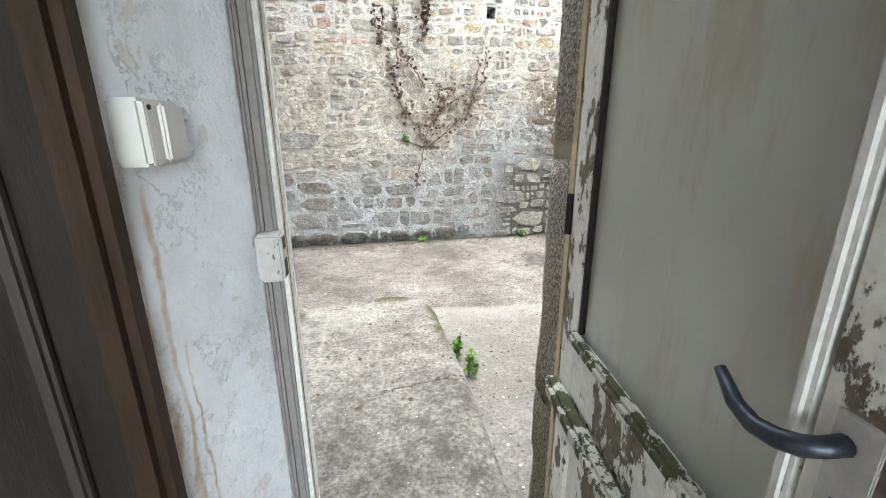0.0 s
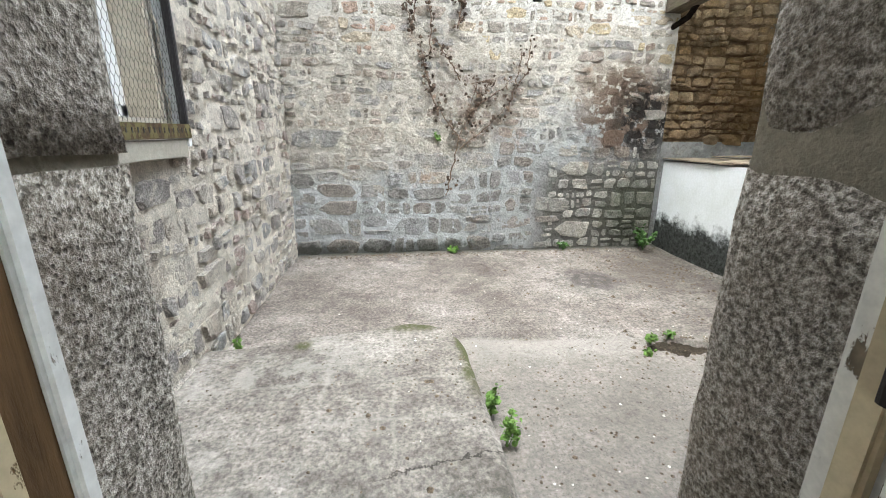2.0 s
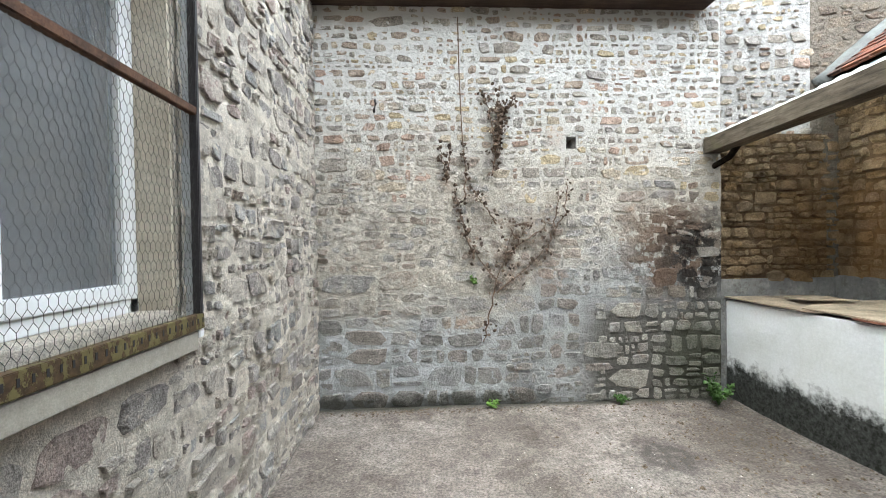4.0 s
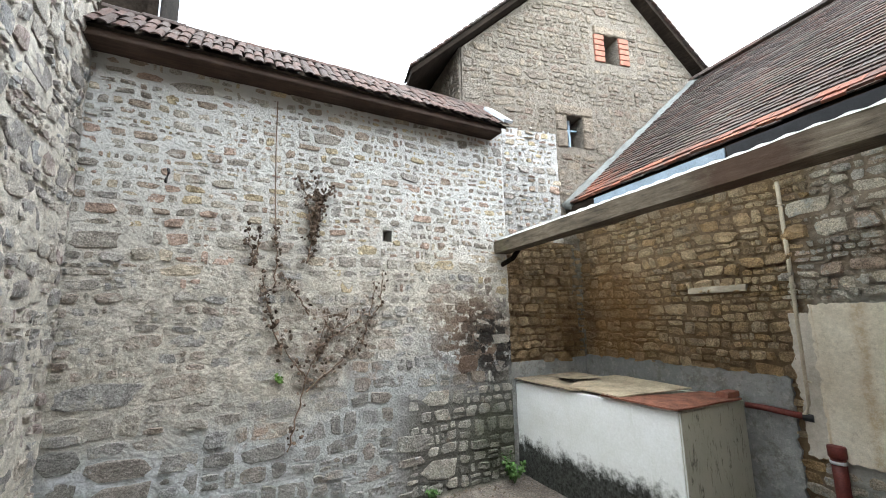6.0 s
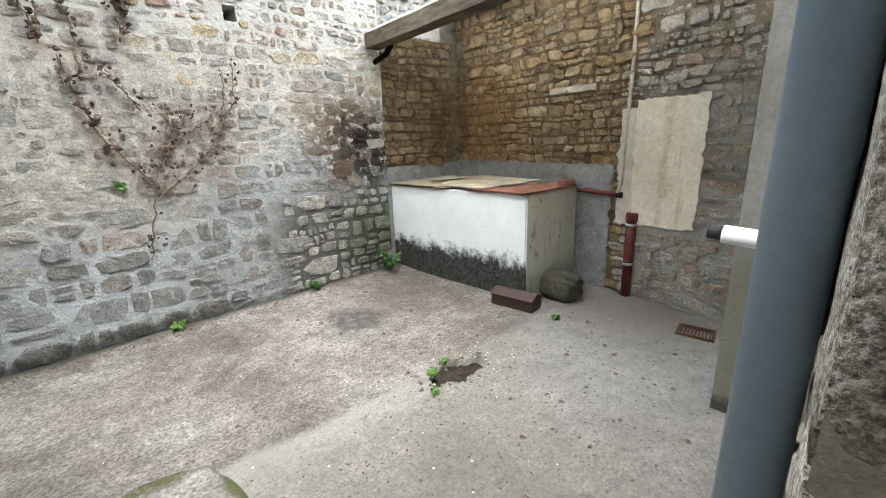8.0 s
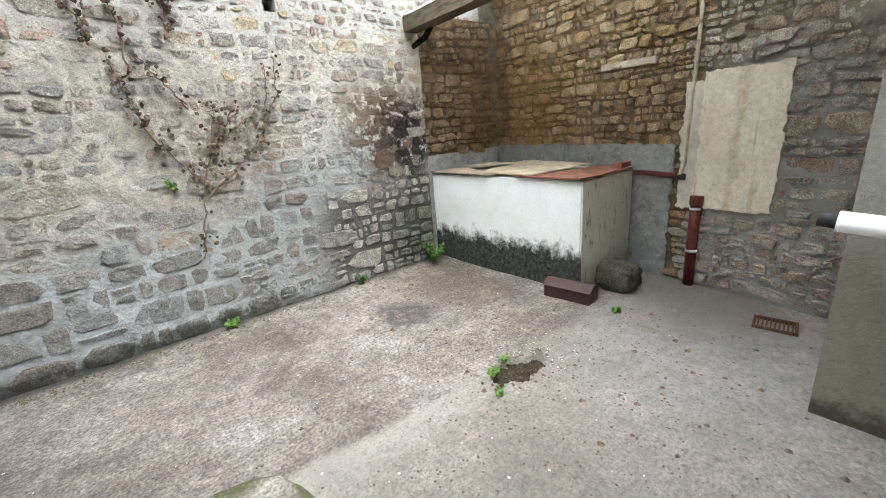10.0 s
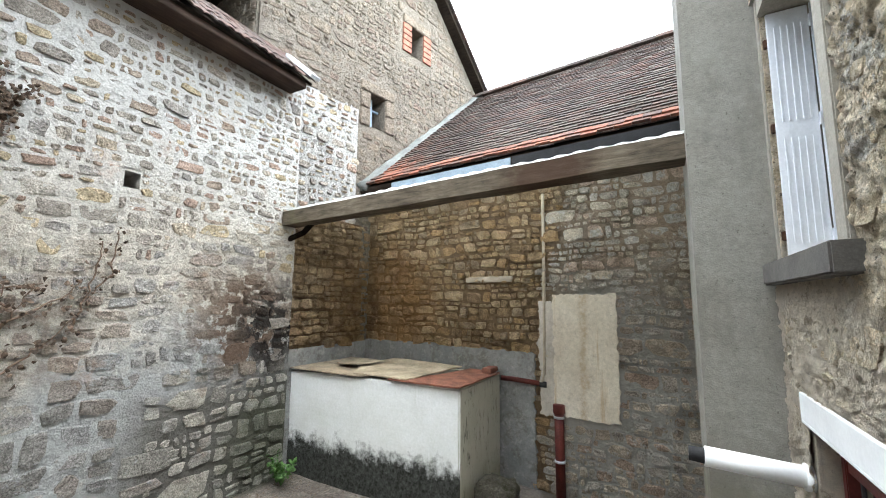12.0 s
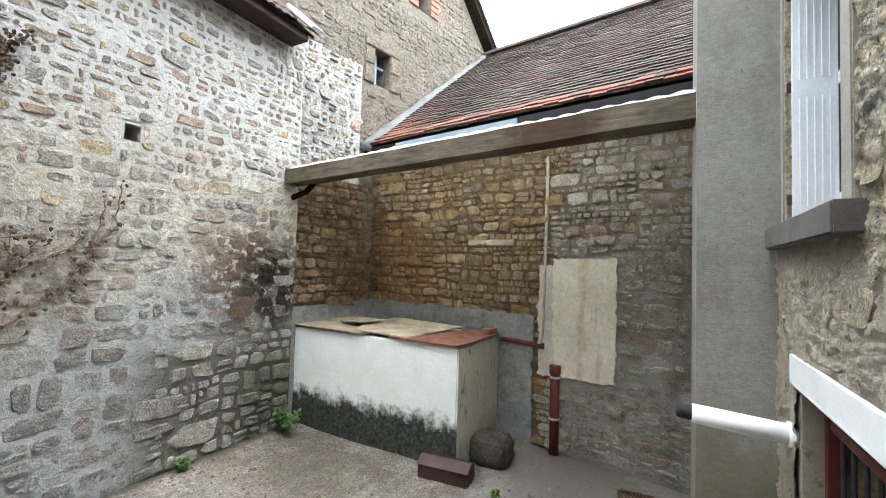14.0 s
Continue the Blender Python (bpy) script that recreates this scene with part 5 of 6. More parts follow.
def north_roof():
    """The narrow tiled coping roof of the north wall."""
    th = thing("tiled_coping", "narrow lichen-covered clay tile roof along the wall top", "roof", kind="structure")
    slope = 41
    x0, x1 = -1.16, 3.36
    part("roof_deck", boxed(x0, x1, 0.0, 0.80, -0.03, 0.0, 0.0, pose(0, 5.03, 4.60, slope, 0, 0)), DARK_SHADED_WOOD, th)
    part("roof_deck", boxed(x0, x1, 0.0, 0.9, -0.03, 0.0, 0.0, pose(0, 5.63, 5.12, -slope, 0, 0)), DARK_SHADED_WOOD, th)
    rng = random.Random(4)
    n = 47
    step = (x1 - x0) / n
    for row in range(3):
        for k in range(n):
            bm = bmesh.new()
            canal_tile(bm, pose(x0 + (k + 0.5) * step + rng.uniform(-0.012, 0.012), 4.99, 4.595 + rng.uniform(-0.006, 0.006), slope, rng.uniform(-3, 3), 0) @ pose(0, row * 0.24, 0.012 + 0.006 * row, 0, 0, 0), step * 0.98, 0.30, rng.uniform(0.018, 0.028))
            part("tile", bm, TILE_PALE, th)
    for k in range(14):
        bm = bmesh.new()
        canal_tile(bm, pose(x0 + k * (x1 - x0) / 14 - 0.02, 5.62, 5.12 + rng.uniform(-0.01, 0.01), 0, 0, -90) @ pose(0, 0, 0), 0.20, (x1 - x0) / 14 + 0.06, 0.075)
        part("ridge_tile", bm, TILE_PALE, th)
    fascia = part("fascia_board", boxed(-1.16, 3.30, 5.06, 5.10, 4.515, 4.60, 0.006), FASCIA, th, "dark brown weathered fascia board")
    part("soffit", boxed(-1.16, 3.30, 5.10, 5.36, 4.52, 4.545), FASCIA, th)
    part("verge_flashing", boxed(3.26, 3.40, 0.0, 0.62, 0.03, 0.075, 0.004, pose(0, 4.98, 4.60, slope, 0, 0)), SHEET, th, "bent grey zinc flashing")
    return th


north_roof()


def timber_loft():
    """Dark timber eaves of the neighbouring wing, beyond the wall top; shade coloured in."""
    th = thing("timber_eaves", "open timber eaves of the neighbouring wing, coloured dark for shade", "roof", kind="structure")
    part("back_board", boxed(-1.5, -0.80, 6.15, 6.20, 4.6, 9.0), INSIDE_SHADE, th)
    part("front_board", boxed(-1.5, -0.87, 5.86, 5.90, 4.7, 9.0), DARK_SHADED_WOOD, th)
    part("corner_post", boxed(-0.86, -0.76, 5.74, 5.86, 4.7, 9.0, 0.008), DARK_SHADED_WOOD, th)
    part("edge_trim", boxed(-0.758, -0.748, 5.73, 5.76, 4.7, 9.0), SHEET, th, "pale edge strip")
    for k in range(5):
        z = 5.3 + 0.75 * k
        part("rafter", boxed(-0.95, 0.0, -0.04, 0.04, -0.05, 0.05, 0.006, pose(-0.85, 5.95, z, 0, -38, 0)), DARK_SHADED_WOOD, th)
    part("side_board", boxed(-0.84, -0.80, 5.86, 7.5, 4.7, 9.0), DARK_SHADED_WOOD, th)
    return th


timber_loft()


def plank_tiles(name, origin, u, v, lu, lv, tw, ex, mat, parent, rng, clip=None, thick=0.016):
    """Many flat tiles on a slope as one mesh: u along the eave, v up the slope."""
    u, v = Vector(u).normalized(), Vector(v).normalized()
    n = u.cross(v)
    if n.z < 0:
        n = -n
    vs, fs = [], []
    for r in range(int(lv / ex)):
        off = (r % 2) * tw / 2
        for k in range(int(lu / tw) + 1):
            a = k * tw + off
            if clip and not clip(a + tw / 2, r * ex):
                continue
            base = len(vs)
            lift = rng.uniform(0.0, 0.008) + 0.006 * nz(a * 1.1, r * ex * 1.1, 6)
            b0 = r * ex + rng.uniform(-0.020, 0.020)
            for da, db, h in ((0.004, 0, 0.03 + lift), (tw - 0.004, 0, 0.03 + lift), (tw - 0.004, ex * 1.7, 0.008), (0.004, ex * 1.7, 0.008),
                              (0.004, 0, 0.03 + lift - thick), (tw - 0.004, 0, 0.03 + lift - thick)):
                p = Vector(origin) + u * (a + da) + v * (b0 + db) + n * h
                vs.append(tuple(p))
            fs += [(base, base + 1, base + 2, base + 3), (base + 4, base + 5, base + 1, base), (base + 4, base, base + 3), (base + 5, base + 2, base + 1)]
    me = bpy.data.meshes.new(name)
    me.from_pydata(vs, [], fs)
    me.materials.append(mat)
    ob = new(name, me)
    ob.parent = parent
    ob["kind"] = "stuff"
    return ob


def house_roof():
    """The big tiled roof that rises east of the lean-to, with its cement fillet against the gable."""
    th = thing("tiled_roof", "steep old roof of small brown clay tiles with lichen", "roof", kind="structure")
    eave = Vector((4.80, 5.40, 3.72))
    u = Vector((-0.12, -1.0, 0.0)).normalized()
    out = Vector((1.0, -0.12, 0)).normalized()
    pitch = math.atan2(6.42 - 3.80, 7.9 - 4.95)
    v = out * math.cos(pitch) + Vector((0, 0, math.sin(pitch)))
    lv = 3.95
    start = eave - u * 0.15
    bm = bmesh.new()
    vs = [bm.verts.new(start + u * a + v * b + Vector((0, 0, -0.02))) for a, b in ((-0.6, -0.02), (10, -0.02), (10, lv), (-0.6, lv))]
    vs += [bm.verts.new(q.co + Vector((0, 0, -0.1))) for q in vs]
    for f in ((0, 1, 2, 3), (7, 6, 5, 4), (0, 4, 5, 1), (1, 5, 6, 2), (2, 6, 7, 3), (3, 7, 4, 0)):
        bm.faces.new([vs[i] for i in f])
    part("roof_deck", bm, DARK_SHADED_WOOD, th)
    rng = random.Random(8)

    def clip(a, b):
        p = start + u * a + v * b
        return p.y < 5.48 - 0.22 * (p.x - 4.6) - 0.02

    plank_tiles("tiles", start - u * 0.9, u, v, 10.5, lv, 0.17, 0.105, TILE_JOINED, th, rng, lambda a, b: clip(a - 0.9, b))
    red = plank_tiles("eave_tiles", start - u * 0.1 + Vector((0, 0, 0.03)), u, v, 7.5, 0.22, 0.17, 0.10, RED_TILE, th, rng, None, 0.03)
    ridge = bmesh.new()
    for k in range(26):
        canal_tile(ridge, Matrix.Translation(start + v * lv + u * (k * 0.38 - 1.0)) @ Matrix(((out.x, u.x, 0, 0), (out.y, u.y, 0, 0), (0, 0, 1, 0), (0, 0, 0, 1))), 0.26, 0.40, 0.10)
    part("ridge", ridge, TILE_JOINED, th)
    # fillet along the gable
    pts, rs = [], []
    for k in range(30):
        x = 4.78 + (8.02 - 4.78) * k / 29
        y = 5.48 - 0.22 * (x - 4.6) - 0.03
        z = 3.80 + (x - 4.93 - 0.12 * (y - 5.4)) * math.tan(pitch) * 0.985
        pts.append((x, y + 0.01 * nz(x * 9, 0), z + 0.02 * nz(x * 7, 3)))
        rs.append(0.12 + 0.04 * nz(x * 6, 8) + 0.02 * nz(x * 17, 8))
    part("fillet", tube(bmesh.new(), pts, rs, 8), FILLET, th, "grey lichened cement fillet", True)
    return th


house_roof()


def gable_roof():
    """Verges and eaves of the tall house."""
    th = thing("gable_roof", "dark tiled roof overhanging the stone gable", "roof", kind="structure")
    back = Vector((0.22, 1.0, 0)).normalized()
    gu = Vector((gable_u.x, gable_u.y, 0))

    def at(s, z, b):
        p = Vector((G0.x, G0.y, 0)) + gu * s
        return p + back * b + Vector((0, 0, z))

    left_end = GL + 0.85
    zl = 8.62 + (6.25 - 8.62) * (left_end - APEX) / (GL - APEX)
    for name, a, za, b, zb in (("left_slope", APEX, 8.66, left_end, zl + 0.04), ("right_slope", APEX, 8.66, -0.3, 8.66 - 1.06 * (APEX + 0.3))):
        bm = bmesh.new()
        vs = [bm.verts.new(at(*q)) for q in ((a, za, -0.20), (b, zb, -0.20), (b, zb, 8), (a, za, 8), (a, za + 0.09, -0.20), (b, zb + 0.09, -0.20), (b, zb + 0.09, 8), (a, za + 0.09, 8))]
        for f in ((0, 1, 2, 3), (7, 6, 5, 4), (0, 4, 5, 1), (1, 5, 6, 2), (2, 6, 7, 3), (3, 7, 4, 0)):
            bm.faces.new([vs[i] for i in f])
        part(name, bm, DARK_SHADED_WOOD, th)
        steps = 34
        bm = bmesh.new()
        for k in range(steps):
            t0, t1 = k / steps, (k + 1.25) / steps
            p, q = at(a + (b - a) * t0, za + (zb - za) * t0 + 0.10, -0.25), at(a + (b - a) * t1, za + (zb - za) * t1 + 0.13, -0.25)
            for w in (0.0, 0.17, 0.34):
                o = back * w
                c = [p + o, q + o, q + o + back * 0.16, p + o + back * 0.16]
                low = [bm.verts.new(x) for x in c]
                high = [bm.verts.new(x + Vector((0, 0, 0.03))) for x in c]
                bm.faces.new(high)
                bm.faces.new(low[::-1])
                for i in range(4):
                    bm.faces.new((low[i], low[(i + 1) % 4], high[(i + 1) % 4], high[i]))
        ob = part("verge_tiles", bm, TILE_JOINED, th)
        ob["kind"] = "stuff"
    return th


gable_roof()


def lean_to():
    th = thing("lean_to_roof", "weathered timber beam carrying a wavy grey sheet roof", "roof", kind="structure")
    a, b = Vector((3.30, 5.36, 2.97)), Vector((3.03, 1.20, 3.04))
    d = (b - a)
    L = d.length
    ax = d.normalized()
    side = Vector((0, 0, 1)).cross(ax).normalized()
    up = ax.cross(side)
    m = Matrix(((ax.x, side.x, up.x, a.x), (ax.y, side.y, up.y, a.y), (ax.z, side.z, up.z, a.z), (0, 0, 0, 1)))
    bm = bmesh.new()
    box(bm, 0, L, 0.0, 0.20, -0.10, 0.065)
    bmesh.ops.subdivide_edges(bm, edges=[e for e in bm.edges if e.calc_length() > 1], cuts=40, use_grid_fill=True)
    for v in bm.verts:
        v.co.z += 0.012 * nz(v.co.x * 1.5, v.co.y * 5, 1)
        v.co.y += 0.010 * nz(v.co.x * 2.5, v.co.z * 5, 7)
        v.co = m @ v.co
    part("beam", bm, BEAM, th, "long weathered timber beam")
    # wavy sheet from beam to wall
    bm = bmesh.new()
    n, k = 168, 5
    rows = []
    for j in range(k + 1):
        row = []
        for i in range(n + 1):
            p = m @ Vector((L * i / n, -0.004, 0.078))
            q = Vector((east_x(p.y) + 0.05, p.y, 3.52))
            r = p.lerp(q, j / k)
            r.z += 0.006 * math.sin(i * math.tau / 6) + (0.012 * nz(i * 0.05, 0, 2) if j == 0 else 0)
            row.append(bm.verts.new(r))
        rows.append(row)
    for r0, r1 in zip(rows, rows[1:]):
        for i in range(n):
            bm.faces.new((r0[i], r0[i + 1], r1[i + 1], r1[i]))
    ex = bmesh.ops.extrude_face_region(bm, geom=bm.faces[:])
    for v in [q for q in ex["geom"] if isinstance(q, bmesh.types.BMVert)]:
        v.co.z += 0.005
    bmesh.ops.recalc_face_normals(bm, faces=bm.faces[:])
    part("wavy_sheet", bm, CLEAR_SHEET, th, "pale wavy roof sheet", True)
    # wall plate pieces above the sheet
    def along_eave(y0, y1, z0, z1, dx, name, mat, label):
        bm = bmesh.new()
        vs = []
        for y in (y0, y1):
            for x, z in ((east_x(y) - dx, z0), (east_x(y) - dx + 0.03, z0), (east_x(y) - dx + 0.03, z1), (east_x(y) - dx, z1)):
                vs.append(bm.verts.new((x, y, z)))
        for f in ((0, 1, 2, 3), (7, 6, 5, 4), (0, 4, 5, 1), (1, 5, 6, 2), (2, 6, 7, 3), (3, 7, 4, 0)):
            bm.faces.new([vs[i] for i in f])
        part(name, bm, mat, th, label)
    along_eave(2.9, 4.75, 3.42, 3.665, 0.275, "flashing_sheet", BLUE_SHEET, "pale blue sheet strip")
    along_eave(0.9, 2.88, 3.44, 3.675, 0.265, "felt_strip", BLACK_FELT, "torn black felt")
    part("bracket", tube(bmesh.new(), [(3.42, 5.36, 2.72), (3.50, 5.2, 2.80), (3.46, 5.02, 2.90)], 0.035, 8), DARK_SHADED_WOOD, th)
    return th


lean_to()


# ---------- things in the yard ----------
def water_tank():
    th = thing("water_tank", "long whitewashed cement water tank with black mould at its foot", "water tank")
    x0, x1, y0, y1, h = 3.60, 4.66, 3.14, 5.40, 1.17
    bm = bmesh.new()
    box(bm, x0, x0 + 0.08, y0 + 0.004, y1, -0.05, h, 0.012)
    bmesh.ops.subdivide_edges(bm, edges=[e for e in bm.edges if e.calc_length() > 0.5], cuts=12, use_grid_fill=True)
    for v in bm.verts:
        v.co.x += 0.008 * nz(v.co.y * 3, v.co.z * 3)
        v.co.z -= 0.02 * max(0, (v.co.y - 4) / 1.4) * (v.co.z > 0.9)
    part("front", bm, TANK, th, smooth=False)
    part("side", boxed(x0 + 0.01, x1, y0, y0 + 0.09, -0.05, h, 0.012), TANK_SIDE, th, "grey side streaked with dark runs")
    part("back", boxed(x1 - 0.08, x1, y0 + 0.09, y1, -0.05, h), TANK_SIDE, th)
    # near-black filling stands for the shade in the covered tank
    part("inside_shade", boxed(x0 + 0.08, x1 - 0.08, y0 + 0.09, y1, 0.3, 0.9), INSIDE_SHADE, th)
    return th


water_tank()


def board(name, label, corners, z, thick, mat, tilt, bevel=0.003):
    """A warped board lying on the tank, from its outline."""
    bm = bmesh.new()
    vs = [bm.verts.new((x, y, z + tilt(x, y))) for x, y in corners]
    f = bm.faces.new(vs)
    bmesh.ops.triangulate(bm, faces=[f])
    bmesh.ops.subdivide_edges(bm, edges=bm.edges[:], cuts=4, use_grid_fill=True)
    for v in bm.verts:
        v.co.z += 0.010 * nz(v.co.x * 4, v.co.y * 4, z * 9)
    g = bmesh.ops.extrude_face_region(bm, geom=bm.faces[:])
    for v in [q for q in g["geom"] if isinstance(q, bmesh.types.BMVert)]:
        v.co.z += thick
    bmesh.ops.recalc_face_normals(bm, faces=bm.faces[:])
    return tagged(part(name, bm, mat), label, "board", "boards over the tank")


board("cover_board", "weathered brown fibreboard lying over the tank", [(3.57, 5.38), (3.56, 4.4), (3.60, 4.25), (4.6, 4.2), (4.66, 5.38)], 1.175, 0.012, BOARD, lambda x, y: 0.01)
board("cover_board", "curled pale fibreboard lying over the tank", [(3.62, 4.45), (3.58, 3.75), (4.5, 3.55), (4.6, 4.6), (4.2, 4.75)], 1.20, 0.012, BOARD_PALE, lambda x, y: 0.03 * (x - 3.6))
board("cover_board", "reddish brown board on the tank corner", [(3.57, 3.95), (3.56, 3.13), (4.55, 3.10), (4.6, 3.5), (4.1, 3.62)], 1.178, 0.016, BOARD_RED, lambda x, y: 0.006)
board("cover_board", "split piece of pale board lying loose", [(3.95, 5.0), (3.85, 4.6), (4.2, 4.45), (4.35, 4.9)], 1.235, 0.010, BOARD_PALE, lambda x, y: 0.05 * (4.9 - y))
tagged(part("brick_block", boxed(4.38, 4.60, 3.14, 3.25, 1.20, 1.255, 0.006), BRICK), "orange brick lying on the tank corner", "brick")


def overflow_pipe():
    th = thing("overflow_pipe", "thin rust-red pipe from tank to wall", "pipe")
    part("tube", tubed([(4.60, 3.10, 1.13), (4.62, 2.95, 1.125), (4.635, 2.62, 1.10)], 0.028, 10), PIPE_RED, th, "", True)
    part("end_cap", tubed([(4.635, 2.66, 1.10), (4.635, 2.585, 1.098)], 0.034, 10), BLACK, th)
    return th


overflow_pipe()


def conduit():
    th = thing("wall_conduit", "thin beige conduit running up the ochre wall", "pipe")
    y = 2.585
    x = east_x(y) - 0.035
    part("tube", tubed([(x, y, 3.24), (x, y + 0.005, 2.4), (x + 0.004, y + 0.02, 1.22), (x, y + 0.05, 1.13), (x, y + 0.09, 1.10)], 0.018, 10), PIPE_BEIGE, th, "", True)
    for z in (3.0, 2.2, 1.4):
        part("clip", boxed(x - 0.024, x + 0.05, y - 0.026, y + 0.03, z, z + 0.018, 0.003), PIPE_BEIGE, th)
    return th


conduit()


def drain_stack():
    th = thing("drain_pipe", "short dark red cast iron drain pipe against the wall", "pipe")
    y = 2.45
    x = east_x(y) - 0.07
    part("tube", tubed([(x, y, -0.06), (x, y, 0.90)], 0.05, 16), PIPE_RED, th, "", True)
    part("socket", tubed([(x, y, 0.82), (x, y, 0.835), (x, y, 0.915), (x, y, 0.92)], [0.052, 0.062, 0.062, 0.055], 16), PIPE_RED, th, "", True)
    for z in (0.34, 0.78):
        part("clamp", tubed([(x, y, z), (x, y, z + 0.025)], 0.056, 16), SHEET, th, "grey metal clamp", True)
    return th


drain_stack()


def wall_panel(name, label, ys, z0, z1, proud, mat, seed):
    """A ragged skin of plaster on the east wall."""
    bm = bmesh.new()
    n, k = 56, 56
    y0, y1 = ys
    grid = {}
    for i in range(n + 1):
        for j in range(k + 1):
            y, z = y0 + (y1 - y0) * i / n, z0 + (z1 - z0) * j / k
            e = 0.05
            fi, fj = i / n, j / k
            y += e * (0.6 * nz(z * 3, seed) + 0.5 * nz(z * 12, seed) + 0.35 * nz(z * 31, seed)) * (2 * fi - 1) ** 4
            z += e * (0.6 * nz(y * 3, seed + 3) + 0.6 * nz(y * 12, seed + 3) + 0.35 * nz(y * 31, seed)) * (2 * fj - 1) ** 4
            x = east_x(y) - proud - 0.004 * nz(y * 5, z * 5, seed)
            grid[i, j] = bm.verts.new((x, y, z))
    for i in range(n):
        for j in range(k):
            bm.faces.new((grid[i, j], grid[i, j + 1], grid[i + 1, j + 1], grid[i + 1, j]))
    g = bmesh.ops.extrude_face_region(bm, geom=bm.faces[:])
    for v in [q for q in g["geom"] if isinstance(q, bmesh.types.BMVert)]:
        v.co.x += proud + 0.03
    bmesh.ops.recalc_face_normals(bm, faces=bm.faces[:])
    return tagged(part(name, bm, mat), label, "plaster", kind="structure")


wall_panel("plaster_patch", "large flaking cream plaster patch on the ochre wall", (1.84, 2.50), 0.80, 2.08, 0.045, CREAM, 1)
wall_panel("plaster_patch", "strip of flaking whitewash beside the conduit", (2.48, 2.66), 0.78, 2.0, 0.040, WHITEWASH, 5)
wall_panel("cement_skirt", "grey cement render along the wall foot", (2.72, 5.40), -0.1, 1.43, 0.042, CEMENT, 9)
bm = boxed(3.46, 5.02, 5.395, 5.43, -0.1, 1.40)
tagged(part("cement_skirt", bm, CEMENT), "grey cement render on the return wall", "plaster", kind="structure")
tagged(part("wall_plank", boxed(-0.32, 0.32, -0.03, 0.03, -0.035, 0.035, 0.006, Matrix.Translation((4.735, 3.30, 2.265)) @ pose(0, 0, 0, 3, 0, 83)), GREY_WOOD), "grey wooden plank set into the ochre wall", "plank")


def metal_box():
    th = thing("metal_box", "dark brown gabled metal box on the ground by the tank", "box")
    m = pose(3.48, 3.17, 0, 0, 0, 97)
    part("body", boxed(-0.24, 0.24, -0.115, 0.115, -0.01, 0.135, 0.004, m), BOX_BROWN, th)
    bm = bmesh.new()
    vs = [bm.verts.new(m @ Vector(p)) for p in ((-0.25, -0.13, 0.132), (-0.25, 0.13, 0.132), (-0.25, 0.02, 0.185), (0.25, -0.13, 0.132), (0.25, 0.13, 0.132), (0.25, 0.02, 0.185))]
    for f in ((0, 2, 1), (3, 4, 5), (0, 3, 5, 2), (2, 5, 4, 1), (0, 1, 4, 3)):
        bm.faces.new([vs[i] for i in f])
    part("lid", bm, BOX_BROWN, th)
    return th


metal_box()


def boulder():
    bm = bmesh.new()
    bmesh.ops.create_icosphere(bm, subdivisions=4, radius=1.0)
    for v in bm.verts:
        c = v.co.copy()
        q = Vector([math.copysign(abs(k) ** 0.6, k) for k in c])
        q *= 1 + 0.14 * noise.noise(c * 2.2) + 0.10 * noise.noise(c * 5) + 0.08 * noise.noise(c * 12)
        v.co = Vector((q.x * 0.17, q.y * 0.20, q.z * 0.155 + 0.135))
    ob = part("stone_block", bm, MOSSY_STONE, smooth=True)
    ob.location = (4.0, 2.93, 0)
    return tagged(ob, "squat mossy dark stone block beside the tank", "stone")


boulder()


def drain_grate():
    th = thing("drain_grate", "rusty iron drain grate in the wet concrete", "drain grate")
    m = pose(4.08, 1.61, -0.035, 0, 0, 8)
    for b in ((-0.12, 0.12, -0.15, -0.13), (-0.12, 0.12, 0.13, 0.15), (-0.12, -0.10, -0.13, 0.13), (0.10, 0.12, -0.13, 0.13)):
        part("rim", boxed(*b, -0.03, 0.022, 0.003, m), RUST, th)
    for k in range(9):
        y = -0.115 + k * 0.0285
        part("bar", boxed(-0.10, 0.10, y - 0.006, y + 0.006, -0.03, 0.018, 0.002, m), RUST, th)
    part("sump", boxed(-0.10, 0.10, -0.13, 0.13, -0.06, -0.02, 0, m), INSIDE_SHADE, th)
    return th


drain_grate()


def down_pipe():
    th = thing("down_pipe", "blue-grey plastic rainwater pipe on the house wall", "pipe")
    x, y = 0.806, 0.838
    part("tube", tubed([(x, y, 0.05), (x, y, 6.5)], 0.043, 24), PVC_GREY, th, "", True)
    for z in (0.9, 2.75, 4.9):
        part("bracket", tubed([(x, y, z), (x, y, z + 0.03)], 0.046, 24), PVC_GREY, th, "", True)
        part("bracket_arm", boxed(x - 0.012, x + 0.012, 0.77, y - 0.03, z + 0.005, z + 0.025), STEEL_DARK, th)
    return th


down_pipe()


def waste_pipe():
    th = thing("waste_pipe", "short white plastic pipe sticking out of the house wall", "pipe")
    x, z = 2.70, 1.19
    part("tube", tubed([(x, YS - 0.05, z - 0.015), (x, 1.265, z + 0.012)], 0.05, 24), PVC_WHITE, th, "", True)
    part("collar", tubed([(x, YS - 0.01, z - 0.013), (x, YS + 0.03, z - 0.011)], 0.062, 24), PVC_WHITE, th, "", True)
    part("end_plug", tubed([(x, 1.255, z + 0.012), (x, 1.335, z + 0.016)], [0.040, 0.036], 16), BLACK, th, "black end plug", True)
    return th


waste_pipe()


